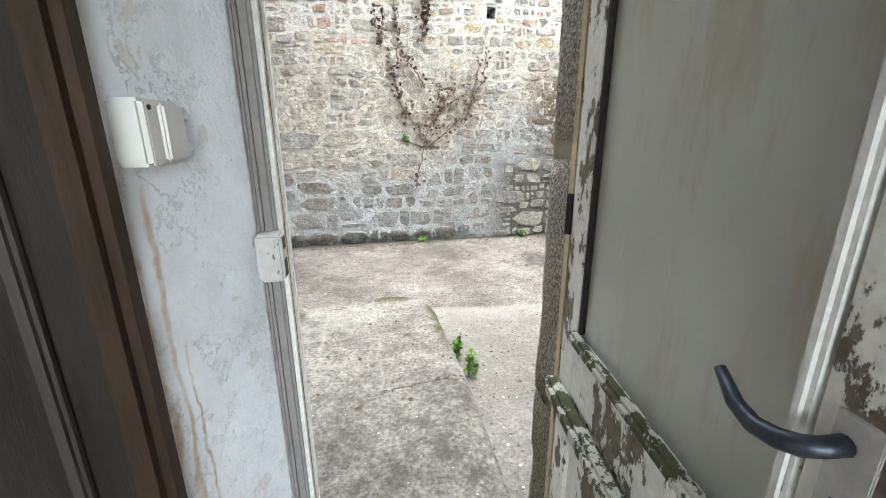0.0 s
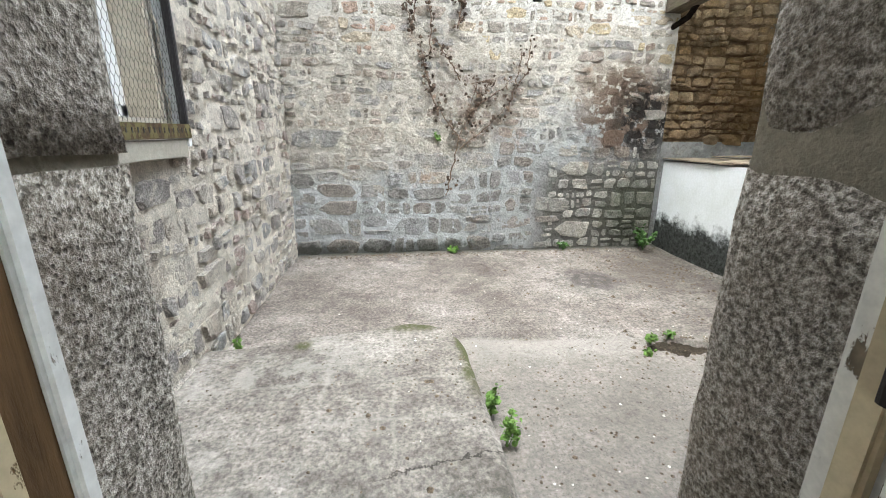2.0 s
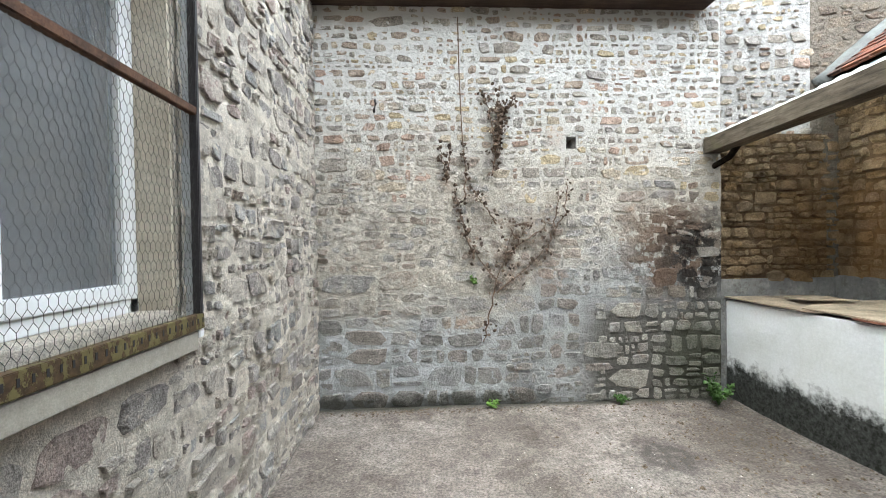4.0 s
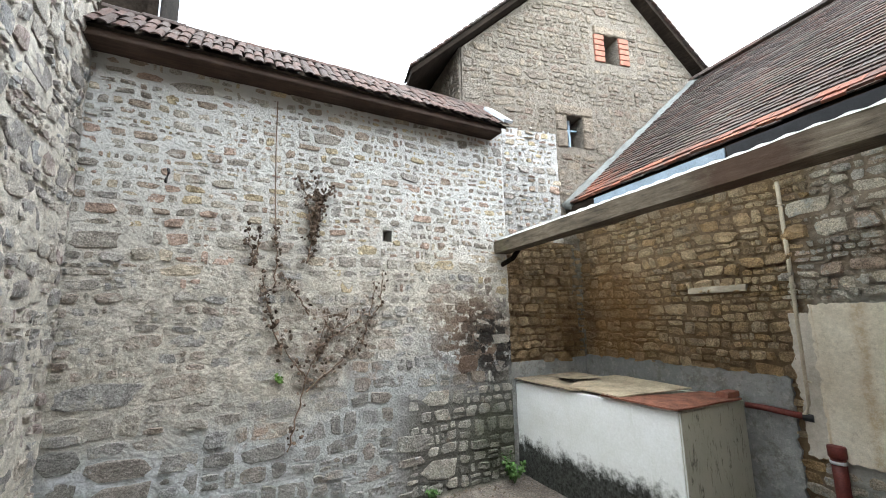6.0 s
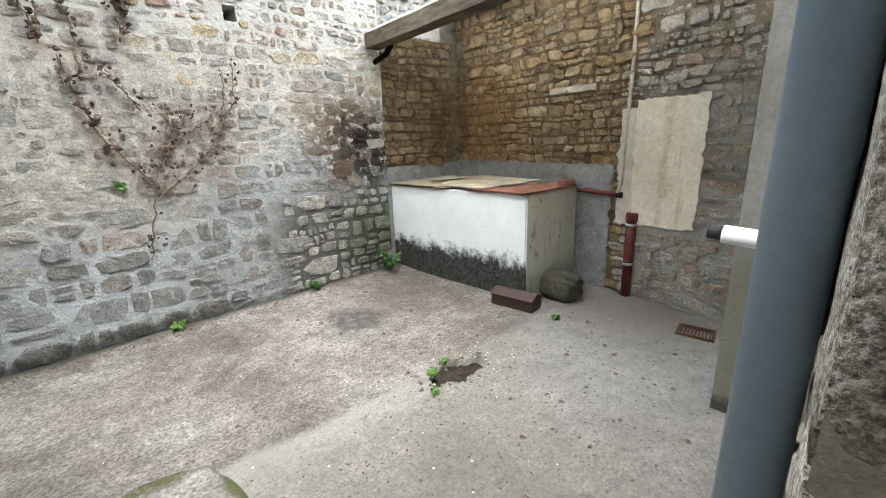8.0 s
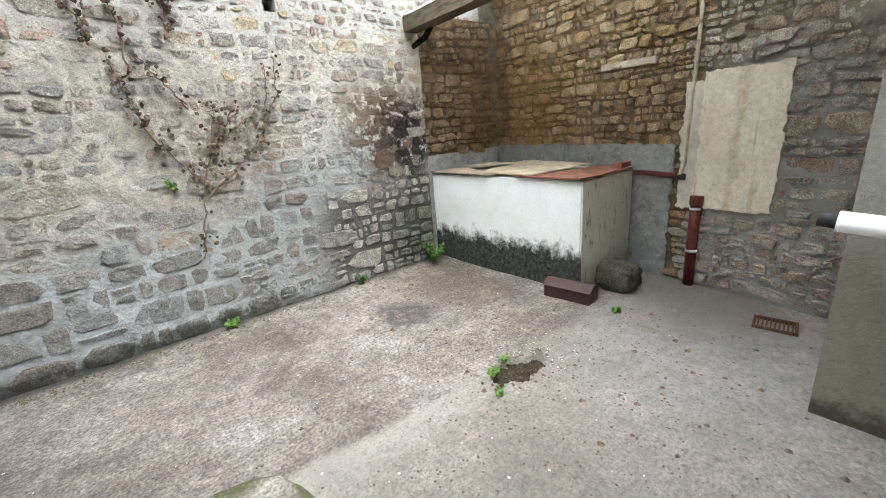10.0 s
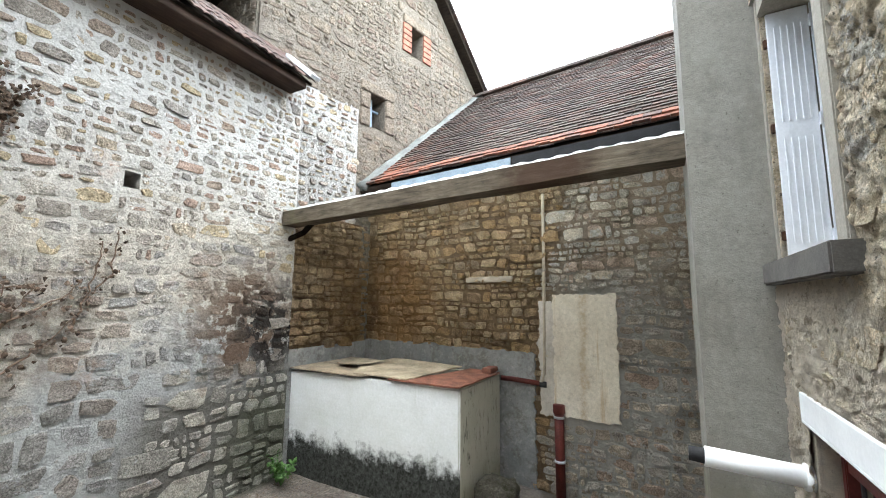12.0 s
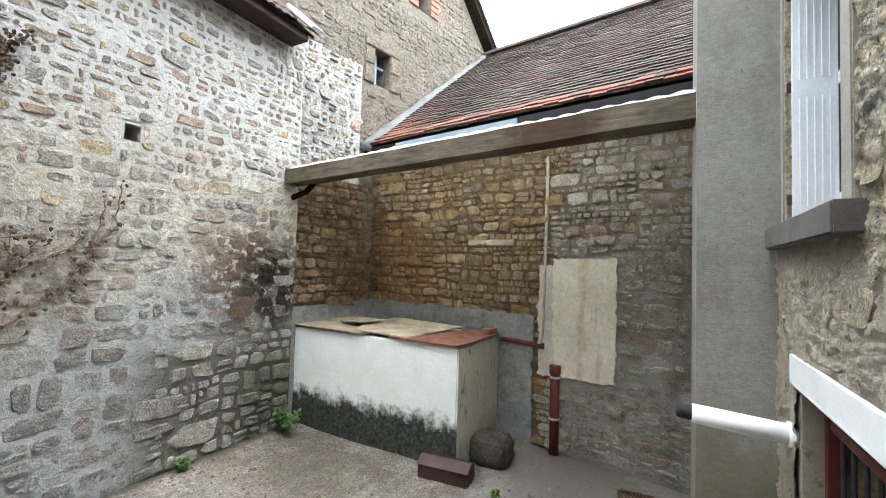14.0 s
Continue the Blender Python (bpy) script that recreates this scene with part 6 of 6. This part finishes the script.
def shutter_window():
    """The raised window of the house, with metal shutters folded into its reveal."""
    th = thing("window_1", "raised window with white folding metal shutters in a concrete surround", "window", kind="structure")
    x0, x1, z0, z1 = 2.02, 2.86, 2.22, 3.68
    part("surround", boxed(x0 - 0.10, x0, YS - 0.33, YS + 0.012, z0, z1 + 0.12, 0.006), SURROUND, th)
    part("surround", boxed(x1, x1 + 0.058, YS - 0.33, YS + 0.012, z0, z1 + 0.12, 0.006), SURROUND, th)
    part("lintel", boxed(x0 + 0.002, x1 - 0.002, YS - 0.33, YS + 0.012, z1 - 0.018, z1 + 0.30, 0.006), SURROUND, th)
    part("sill", boxed(1.85, 2.90, YS - 0.25, YS + 0.085, 2.10, 2.215, 0.008), SILL, th, "dark stone sill")
    leaf = part("shutter_leaf", boxed(x1 - 0.035, x1 - 0.02, YS - 0.205, YS - 0.02, z0 + 0.02, z1 - 0.025, 0.003), SHUTTER, th)
    zm = (z0 + z1) / 2
    for j in range(5):
        yy = YS - 0.05 - 0.030 * j
        for za, zb in ((z0 + 0.10, zm - 0.05), (zm + 0.05, z1 - 0.12)):
            part("rib", boxed(x1 - 0.0405, x1 - 0.0345, yy - 0.008, yy, za, zb, 0.001), SHUTTER, leaf)
    back = part("shutter_leaf", boxed(x1 - 0.052, x1 - 0.038, YS - 0.232, YS - 0.210, z0 + 0.02, z1 - 0.025, 0.003), SHUTTER, th)
    for z in (z0 + 0.10, zm, z1 - 0.16):
        part("leaf_hinge", boxed(x1 - 0.056, x1 - 0.034, YS - 0.213, YS - 0.203, z, z + 0.07, 0.002), SHUTTER, back)
    fy = YS - 0.26
    for b in ((x0, x0 + 0.05, z0, z1), (x1 - 0.05, x1, z0, z1), (x0 + 0.05, x1 - 0.05, z0, z0 + 0.06), (x0 + 0.05, x1 - 0.05, z1 - 0.06, z1), ((x0 + x1) / 2 - 0.035, (x0 + x1) / 2 + 0.035, z0 + 0.06, z1 - 0.06)):
        part("window_frame", boxed(b[0], b[1], fy - 0.05, fy, b[2], b[3], 0.004), WHITE_PAINT, th)
    for a, b in ((x0 + 0.05, (x0 + x1) / 2 - 0.035), ((x0 + x1) / 2 + 0.035, x1 - 0.05)):
        part("pane", boxed(a, b, fy - 0.03, fy - 0.025, z0 + 0.06, z1 - 0.06), GLASS, th)
    part("inside_shade", boxed(x0 - 0.05, x1 + 0.05, fy - 0.10, fy - 0.09, z0 - 0.05, z1 + 0.05), INSIDE_SHADE, th)
    for z in (z0 + 0.12, (z0 + z1) / 2, z1 - 0.22):
        part("hinge", boxed(x1 - 0.022, x1 + 0.004, YS - 0.03, YS - 0.004, z, z + 0.05, 0.003), RUST, th)
    return th


shutter_window()


def cellar_window():
    th = thing("window_2", "low barred cellar window under a white steel lintel", "window", kind="structure")
    x0, x1, z0, z1 = 0.95, 2.60, 0.30, 1.44
    part("lintel_beam", boxed(0.9, 2.66, YS - 0.28, YS + 0.03, 1.44, 1.455, 0.002), WHITE_PAINT, th, "white painted steel beam")
    part("lintel_beam", boxed(0.9, 2.66, YS + 0.012, YS + 0.03, 1.455, 1.58, 0.002), WHITE_PAINT, th)
    part("rail", boxed(x0, x1, YS - 0.13, YS - 0.09, 1.27, 1.32, 0.004), PIPE_RED, th, "dark red rail")
    part("rail", boxed(x0, x1, YS - 0.13, YS - 0.09, 0.36, 0.40, 0.004), PIPE_RED, th)
    part("post", boxed(x1 - 0.05, x1 - 0.005, YS - 0.14, YS - 0.08, 0.30, 1.40, 0.004), PIPE_RED, th)
    for k in range(13):
        x = x0 + 0.08 + k * 0.12
        part("bar", tubed([(x, YS - 0.11, 0.38), (x, YS - 0.11, 1.29)], 0.009, 8), STEEL_DARK, th)
    fy = YS - 0.32
    for b in ((x0, x0 + 0.06, z0, z1), (x1 - 0.06, x1, z0, z1), (1.70, 1.80, z0, z1), (x0 + 0.06, x1 - 0.06, z1 - 0.07, z1)):
        part("window_frame", boxed(b[0], b[1], fy - 0.05, fy, b[2], b[3], 0.004), WHITE_PAINT, th)
    part("pane", boxed(x0 + 0.05, x1 - 0.05, fy - 0.03, fy - 0.025, z0, z1 - 0.06), GLASS, th)
    part("inside_shade", boxed(x0 - 0.05, x1 + 0.05, fy - 0.10, fy - 0.09, z0 - 0.05, z1 + 0.05), INSIDE_SHADE, th)
    return th


cellar_window()
tagged(part("upper_sill", boxed(2.45, 2.90, YS, YS + 0.10, 4.62, 4.72, 0.006), SILL), "grey sill of an upper window", "sill", kind="structure")


def caged_window():
    """White casement behind a chicken-wire cage on the neighbouring wing."""
    th = thing("window_3", "white casement window behind a rusty chicken-wire cage", "window", kind="structure")
    y0, y1, z0, z1 = 1.25, 2.80, 1.55, 3.30
    X = WEST_X
    fx = X - 0.17
    part("inside_shade", boxed(fx - 0.16, fx - 0.14, y0, y1, z0, z1), INSIDE_SHADE, th)
    part("reveal", boxed(fx - 0.05, X - 0.01, y1 - 0.015, y1 + 0.01, z0, z1), CREAM, th)
    part("reveal", boxed(fx - 0.05, X - 0.01, y0, y1, z0 - 0.02, z0 + 0.012), MORTAR_WEST, th)
    part("reveal", boxed(fx - 0.05, X - 0.01, y0, y1, z1 - 0.012, z1 + 0.02), MORTAR_WEST, th)
    for b in ((y0, y0 + 0.06, z0, z1), (y1 - 0.075, y1 - 0.015, z0, z1), (y0, y1, z0 + 0.01, z0 + 0.08), (y0, y1, z1 - 0.07, z1), (1.97, 2.09, z0 + 0.08, z1 - 0.07)):
        part("window_frame", boxed(fx - 0.05, fx, *b, 0.006), WHITE_PAINT, th)
    for a, b in ((y0 + 0.06, 1.97), (2.09, y1 - 0.075)):
        part("casement", boxed(fx - 0.04, fx + 0.015, a, a + 0.055, z0 + 0.08, z1 - 0.07, 0.005), WHITE_PAINT, th)
        part("casement", boxed(fx - 0.04, fx + 0.015, b - 0.055, b, z0 + 0.08, z1 - 0.07, 0.005), WHITE_PAINT, th)
        part("casement", boxed(fx - 0.04, fx + 0.015, a + 0.055, b - 0.055, z0 + 0.08, z0 + 0.15, 0.005), WHITE_PAINT, th)
        part("pane", boxed(fx - 0.02, fx - 0.015, a + 0.05, b - 0.05, z0 + 0.14, z1 - 0.12), GLASS, th)
    # cage
    cx = X + 0.075
    cy0, cy1, cz0, cz1 = 1.18, 2.86, 1.46, 3.32
    cage = part("cage_frame", boxed(cx - 0.02, cx + 0.02, cy1 - 0.025, cy1, cz0, cz1, 0.004), STEEL_DARK, th, "black steel cage frame")
    part("frame_bar", boxed(cx - 0.02, cx + 0.02, cy0, cy1, cz1 - 0.03, cz1, 0.004), STEEL_DARK, cage)
    part("frame_bar", boxed(X, cx, cy1 - 0.012, cy1, cz0, cz1, 0.003), SHEET, cage)
    part("middle_bar", boxed(cx - 0.018, cx + 0.018, cy0, cy1 - 0.02, 2.52, 2.56, 0.004), RUST, cage, "rusty middle bar")
    part("bottom_angle", boxed(cx - 0.02, cx + 0.024, cy0, cy1, cz0, cz0 + 0.075, 0.003), worn("rusty_yellow_paint", (0.13, 0.11, 0.045), (0.075, 0.045, 0.022), 20, 0.48), cage, "rusty perforated angle")
    for k in range(38):
        y = cy0 + 0.03 + k * 0.044
        # black blocks on the angle draw its perforations as shade
        part("slot_shade", boxed(cx + 0.0235, cx + 0.0255, y, y + 0.009, cz0 + 0.03, cz0 + 0.055), BLACK, cage)
    part("sill", boxed(X - 0.05, X + 0.085, cy0, cy1 - 0.03, cz0 - 0.10, cz0 - 0.005, 0.006), SURROUND, th, "grey stone sill")
    part("sill_end", boxed(X, X + 0.09, cy1 - 0.03, cy1 + 0.01, cz0 - 0.045, cz0 + 0.03, 0.004), WHITE_PAINT, th)
    # hexagonal wire netting
    bm = bmesh.new()
    p, q = 0.033, 0.041
    r = 0.0011

    def wire(a, b):
        tube(bm, [(cx, *a), (cx, *b)], r, 4, False)

    rows = int((cz1 - cz0) / q)
    cols = int((cy1 - cy0) / p)
    for j in range(rows):
        z = cz0 + 0.03 + j * q
        for i in range(cols):
            y = cy0 + 0.02 + i * p + (j % 2) * p / 2
            if y + p / 2 > cy1:
                continue
            wire((y, z), (y, z + q * 0.5))
            wire((y, z + q * 0.5), (y + p / 2, z + q))
            wire((y, z + q * 0.5), (y - p / 2, z + q))
    net = part("wire_netting", bm, WIRE, cage)
    net["kind"] = "stuff"
    return th


caged_window()

# small things on the north wall
tagged(part("wall_hook", tubed([(-0.50, 5.36, 3.34), (-0.49, 5.29, 3.36), (-0.47, 5.27, 3.42), (-0.48, 5.28, 3.46)], 0.012, 8), STEEL_DARK), "small bent iron hook in the wall", "hook")
tagged(part("wall_cable", tubed([(0.45, 5.325, 4.40), (0.455, 5.32, 3.9), (0.47, 5.322, 3.4), (0.49, 5.325, 2.95)], 0.006, 6), STEM), "thin cable hanging down the wall", "cable")


def leaf_mesh(bm, p, size, rng, mat_normal):
    """One small curled leaf of six triangles."""
    a = rng.uniform(0, math.tau)
    t = Vector((rng.uniform(-1, 1), rng.uniform(-1, 1), rng.uniform(-1, 1))).normalized()
    n = (mat_normal + 0.9 * t).normalized()
    u = n.cross(Vector((math.cos(a), 0.3, math.sin(a)))).normalized()
    v = n.cross(u)
    c = bm.verts.new(p + n * size * 0.12)
    ring = [bm.verts.new(p + size * (u * x + v * y) + n * size * rng.uniform(-0.2, 0.2)) for x, y in ((0, -0.5), (0.42, -0.25), (0.36, 0.2), (0, 0.62), (-0.36, 0.2), (-0.42, -0.25))]
    for i in range(6):
        bm.faces.new((c, ring[i], ring[(i + 1) % 6]))


def ivy(name, label, stems, leaves, size, seed, spread=0.05):
    """Dead ivy: dry stems on the wall with shrivelled leaves."""
    rng = random.Random(seed)
    th = thing(name, label, "ivy")
    lb = bmesh.new()
    for pts in stems:
        fine = []
        for (xa, za), (xb, zb) in zip(pts, pts[1:]):
            k = 5
            fine += [(xa + (xb - xa) * i / k + rng.uniform(-0.015, 0.015), za + (zb - za) * i / k) for i in range(k)]
        fine.append(pts[-1])
        line = [(x, NORTH - 0.03 - 0.015 * rng.random(), z) for x, z in fine]
        n = len(line)
        part("stem", tube(bmesh.new(), line, [0.009 - 0.006 * i / n for i in range(n)], 6), STEM, th)
        for _ in range(int(leaves * len(pts))):
            x, y, z = rng.choice(line)
            leaf_mesh(lb, Vector((x + rng.gauss(0, spread), y - rng.uniform(0.0, 0.05), z + rng.gauss(0, spread))), size * rng.uniform(0.45, 1.1), rng, Vector((0, -1, 0)))
    ob = part("leaves", lb, LEAF_DEAD, th, "shrivelled brown leaves")
    ob["kind"] = "stuff"
    return th


ivy("dead_ivy", "dead upright ivy bush clinging to the wall", [[(0.82, 2.62), (0.86, 2.9), (0.90, 3.2)], [(0.86, 2.9), (0.82, 3.25), (0.72, 3.55)], [(0.88, 3.0), (0.95, 3.3), (1.06, 3.5)], [(0.89, 3.1), (0.88, 3.35), (0.90, 3.55)], [(0.86, 2.85), (0.90, 3.15), (0.95, 3.4)]], 22, 0.045, 3, 0.028)
ivy("dead_ivy", "small dead ivy tuft on the wall", [[(0.30, 2.55), (0.27, 2.75), (0.22, 2.95)], [(0.29, 2.6), (0.33, 2.8), (0.36, 2.98)], [(0.50, 2.35), (0.52, 2.65), (0.50, 2.95)]], 9, 0.045, 5, 0.022)
ivy("dead_ivy", "long strand of dead ivy on the wall", [[(0.58, 1.75), (0.50, 2.0), (0.43, 2.25), (0.39, 2.48)]], 16, 0.05, 6, 0.03)
ivy("dead_ivy", "slanting strand of dead ivy on the wall", [[(0.86, 2.08), (0.76, 2.25), (0.66, 2.38), (0.58, 2.50)]], 8, 0.05, 7, 0.025)
ivy("dead_ivy", "spreading mat of dead ivy low on the wall", [[(0.70, 0.75), (0.78, 1.1), (0.85, 1.45), (0.98, 1.75), (1.05, 2.08)], [(0.85, 1.45), (0.68, 1.65), (0.60, 1.85)], [(0.98, 1.75), (1.2, 1.9), (1.40, 2.02), (1.46, 2.12)],
                                                                       [(1.1, 1.9), (1.0, 2.05), (1.25, 2.1)], [(0.85, 1.3), (1.1, 1.5), (1.28, 1.65), (1.45, 1.85)], [(0.95, 1.6), (1.1, 1.85), (1.2, 2.1)]], 7, 0.048, 8, 0.06)
ivy("dead_ivy", "thin dead ivy stems rising along the wall", [[(1.44, 1.75), (1.50, 2.0), (1.56, 2.25), (1.57, 2.45)], [(1.52, 2.0), (1.65, 2.2), (1.67, 2.55)]], 7, 0.04, 9, 0.025)


def weed(name, label, at, height, count, size, mat, seed, spread=0.06):
    rng = random.Random(seed)
    th = thing(name, label, "plant", at=at)
    lb = bmesh.new()
    for _ in range(count):
        a, lean = rng.uniform(0, math.tau), rng.uniform(0.2, 1.0)
        top = Vector((math.cos(a) * spread * lean, math.sin(a) * spread * lean, height * rng.uniform(0.5, 1.0)))
        part("stem", tube(bmesh.new(), [(0, 0, -0.01), top * 0.5 + Vector((0, 0, 0.01)), top], [0.003, 0.0025, 0.0015], 5), mat, th)
        for k in range(9):
            p = top * rng.uniform(0.35, 1.05) + Vector((rng.gauss(0, 0.012), rng.gauss(0, 0.012), rng.gauss(0, 0.01)))
            leaf_mesh(lb, p, size * rng.uniform(0.6, 1.2), rng, Vector((0, 0, 1)))
    part("leaves", lb, mat, th)
    return th


weed("weed", "bright green weed growing at the landing edge", (0.555, 2.17, 0.0), 0.19, 7, 0.035, LEAF_GREEN, 1, 0.07)
weed("weed", "bright green weed growing at the landing edge", (0.575, 1.93, 0.0), 0.20, 6, 0.035, LEAF_GREEN, 2, 0.06)
weed("weed", "pale green weed at the wall foot", (0.80, 5.25, 0.0), 0.12, 8, 0.035, LEAF_GREEN, 3, 0.09)
weed("weed", "small green weed at the wall foot", (2.24, 5.22, 0.02), 0.13, 9, 0.035, LEAF_DARK, 4, 0.07)
weed("weed", "dark leafy weeds in the corner by the tank", (3.30, 5.12, 0.03), 0.30, 18, 0.05, LEAF_DARK, 5, 0.20)
weed("weed", "tiny green weed in the concrete", (3.44, 2.67, -0.01), 0.06, 5, 0.03, LEAF_GREEN, 6, 0.035)
weed("weed", "small green weed beside the hole", (1.93, 2.84, -0.01), 0.08, 6, 0.03, LEAF_GREEN, 7, 0.05)
weed("weed", "small green weed beside the hole", (2.12, 2.90, -0.01), 0.07, 5, 0.025, LEAF_GREEN, 8, 0.03)
weed("weed", "tiny green weed on the crack", (1.80, 2.66, -0.01), 0.045, 5, 0.028, LEAF_GREEN, 9, 0.04)
weed("weed", "small green weed at the foot of the west wall", (-1.06, 3.05, 0.0), 0.10, 5, 0.03, LEAF_GREEN, 10, 0.05)
weed("weed", "small green sprig growing out of the wall", (0.60, 5.31, 1.42), 0.05, 5, 0.035, LEAF_GREEN, 11, 0.05)


def scatter(name, label, count, size, mat, seed, spots):
    """Loose crumbs on the ground as one joined heap."""
    rng = random.Random(seed)
    bm = bmesh.new()
    for _ in range(count):
        x, y, sx, sy = rng.choice(spots)
        px, py = rng.gauss(x, sx), rng.gauss(y, sy)
        if not (-1.1 < px < east_x(py) - 0.05 and 0.9 < py < 5.28):
            continue
        z = ground_height(px, py)
        if px < 0.47 and py < 2.85:
            z = 0.143
        s = size * rng.uniform(0.4, 1.3)
        vs = [bm.verts.new((px + s * math.cos(a) * rng.uniform(0.6, 1.1), py + s * math.sin(a) * rng.uniform(0.6, 1.1), z)) for a in (0.3, 1.6, 2.9, 4.1, 5.3)]
        c = bm.verts.new((px, py, z + s * rng.uniform(0.4, 0.9)))
        for i in range(5):
            bm.faces.new((vs[i], vs[(i + 1) % 5], c))
    return tagged(part(name, bm, mat), label, "debris", kind="stuff")


scatter("crumbs", "dark crumbs of dry moss and soil on the concrete", 2600, 0.0095, DEBRIS, 1, [(2.6, 3.9, 0.9, 0.9), (3.0, 4.8, 0.5, 0.4), (1.5, 2.0, 0.8, 0.6), (3.2, 2.6, 0.7, 0.6), (0.0, 1.8, 0.5, 0.6)])
scatter("clods", "dry dark moss clods on the concrete", 170, 0.022, DEBRIS, 2, [(2.4, 3.4, 0.8, 0.8), (2.6, 1.9, 0.6, 0.5), (0.0, 1.8, 0.5, 0.7), (2.9, 4.3, 0.35, 0.5)])
scatter("chips", "pale mortar chips on the ground", 260, 0.008, PALE_CHIP, 3, [(1.5, 3.0, 1.3, 1.3), (0.6, 1.3, 0.5, 0.4), (2.3, 2.7, 0.2, 0.12)])
scatter("hole_litter", "dry litter in the broken concrete hole", 260, 0.016, DEBRIS, 4, [(2.15, 2.76, 0.13, 0.06)])
scatter("litter", "moss and dead leaves along the wall foot", 500, 0.014, DEBRIS, 5, [(-0.4, 5.2, 0.5, 0.05), (0.6, 5.22, 0.6, 0.04), (2.4, 5.2, 0.6, 0.06), (3.2, 4.3, 0.3, 0.6)])
hole = boxed(1.86, 2.36, 2.66, 2.90, -0.10, -0.042)
tagged(part("soil_patch", hole, SOIL), "dark soil in the broken concrete", "soil", kind="structure")

# ---------- stones of the walls ----------
put_stones(1, north_stones, Matrix.Identity(4), wall_north, lambda s, z: abs(s - 2.4) + abs(z - 1.6))
put_stones(2, west_stones, Matrix.Identity(4), wall_west, lambda s, z: abs(s - 2.6) + abs(z - 1.9))
put_stones(3, east_stones, Matrix.Identity(4), wall_east, lambda s, z: abs(s - 3.2) + abs(z - 2.0))
put_stones(4, return_stones, Matrix.Identity(4), wall_return, lambda s, z: z)
put_stones(5, gable_stones, Matrix.Identity(4), wall_gable, lambda s, z: z)
put_stones(8, south_stones, Matrix.Identity(4), wall_south, lambda s, z: abs(s - 3.2) + abs(z - 2.6))
put_stones(7, side_stones, side_m, wall_side, lambda s, z: s, 120)
put_stones(6, white_stones, Matrix.Identity(4), wall_gable, lambda s, z: z, 150)

pointing_skin(wall_north, NW, 4.6, [(a - 0.03, b + 0.03, c - 0.03, d + 0.03) for a, b, c, d in north_holes], MORTAR_NORTH, lambda s, z: 0.018 if 1.3 < z < 2.6 else 0.008 if rough_foot(s, z) else 0.0125, 0.022, 3.0)
pointing_skin(wall_west, WW, 5.6, [(W_S0 - 0.02, W_S1 + 0.02, W_Z0 - 0.1, W_Z1 + 0.02)], MORTAR_WEST, 0.024, 0.022, 9.0)
pointing_skin(wall_east, EW, 3.5, [], MORTAR_TAN, lambda s, z: 0.026 if E0 + s * east_u.y < 2.6 and z < 3.0 else 0.013, 0.025, 15.0)
pointing_skin(wall_gable, GL, 5.7, [(a - 0.03, b + 0.03, c - 0.03, d + 0.03) for a, b, c, d in g_holes] + [(gs(4.70), GL, 2.0, 4.96)], MORTAR_GABLE, 0.013, 0.035, 21.0, 2.5)
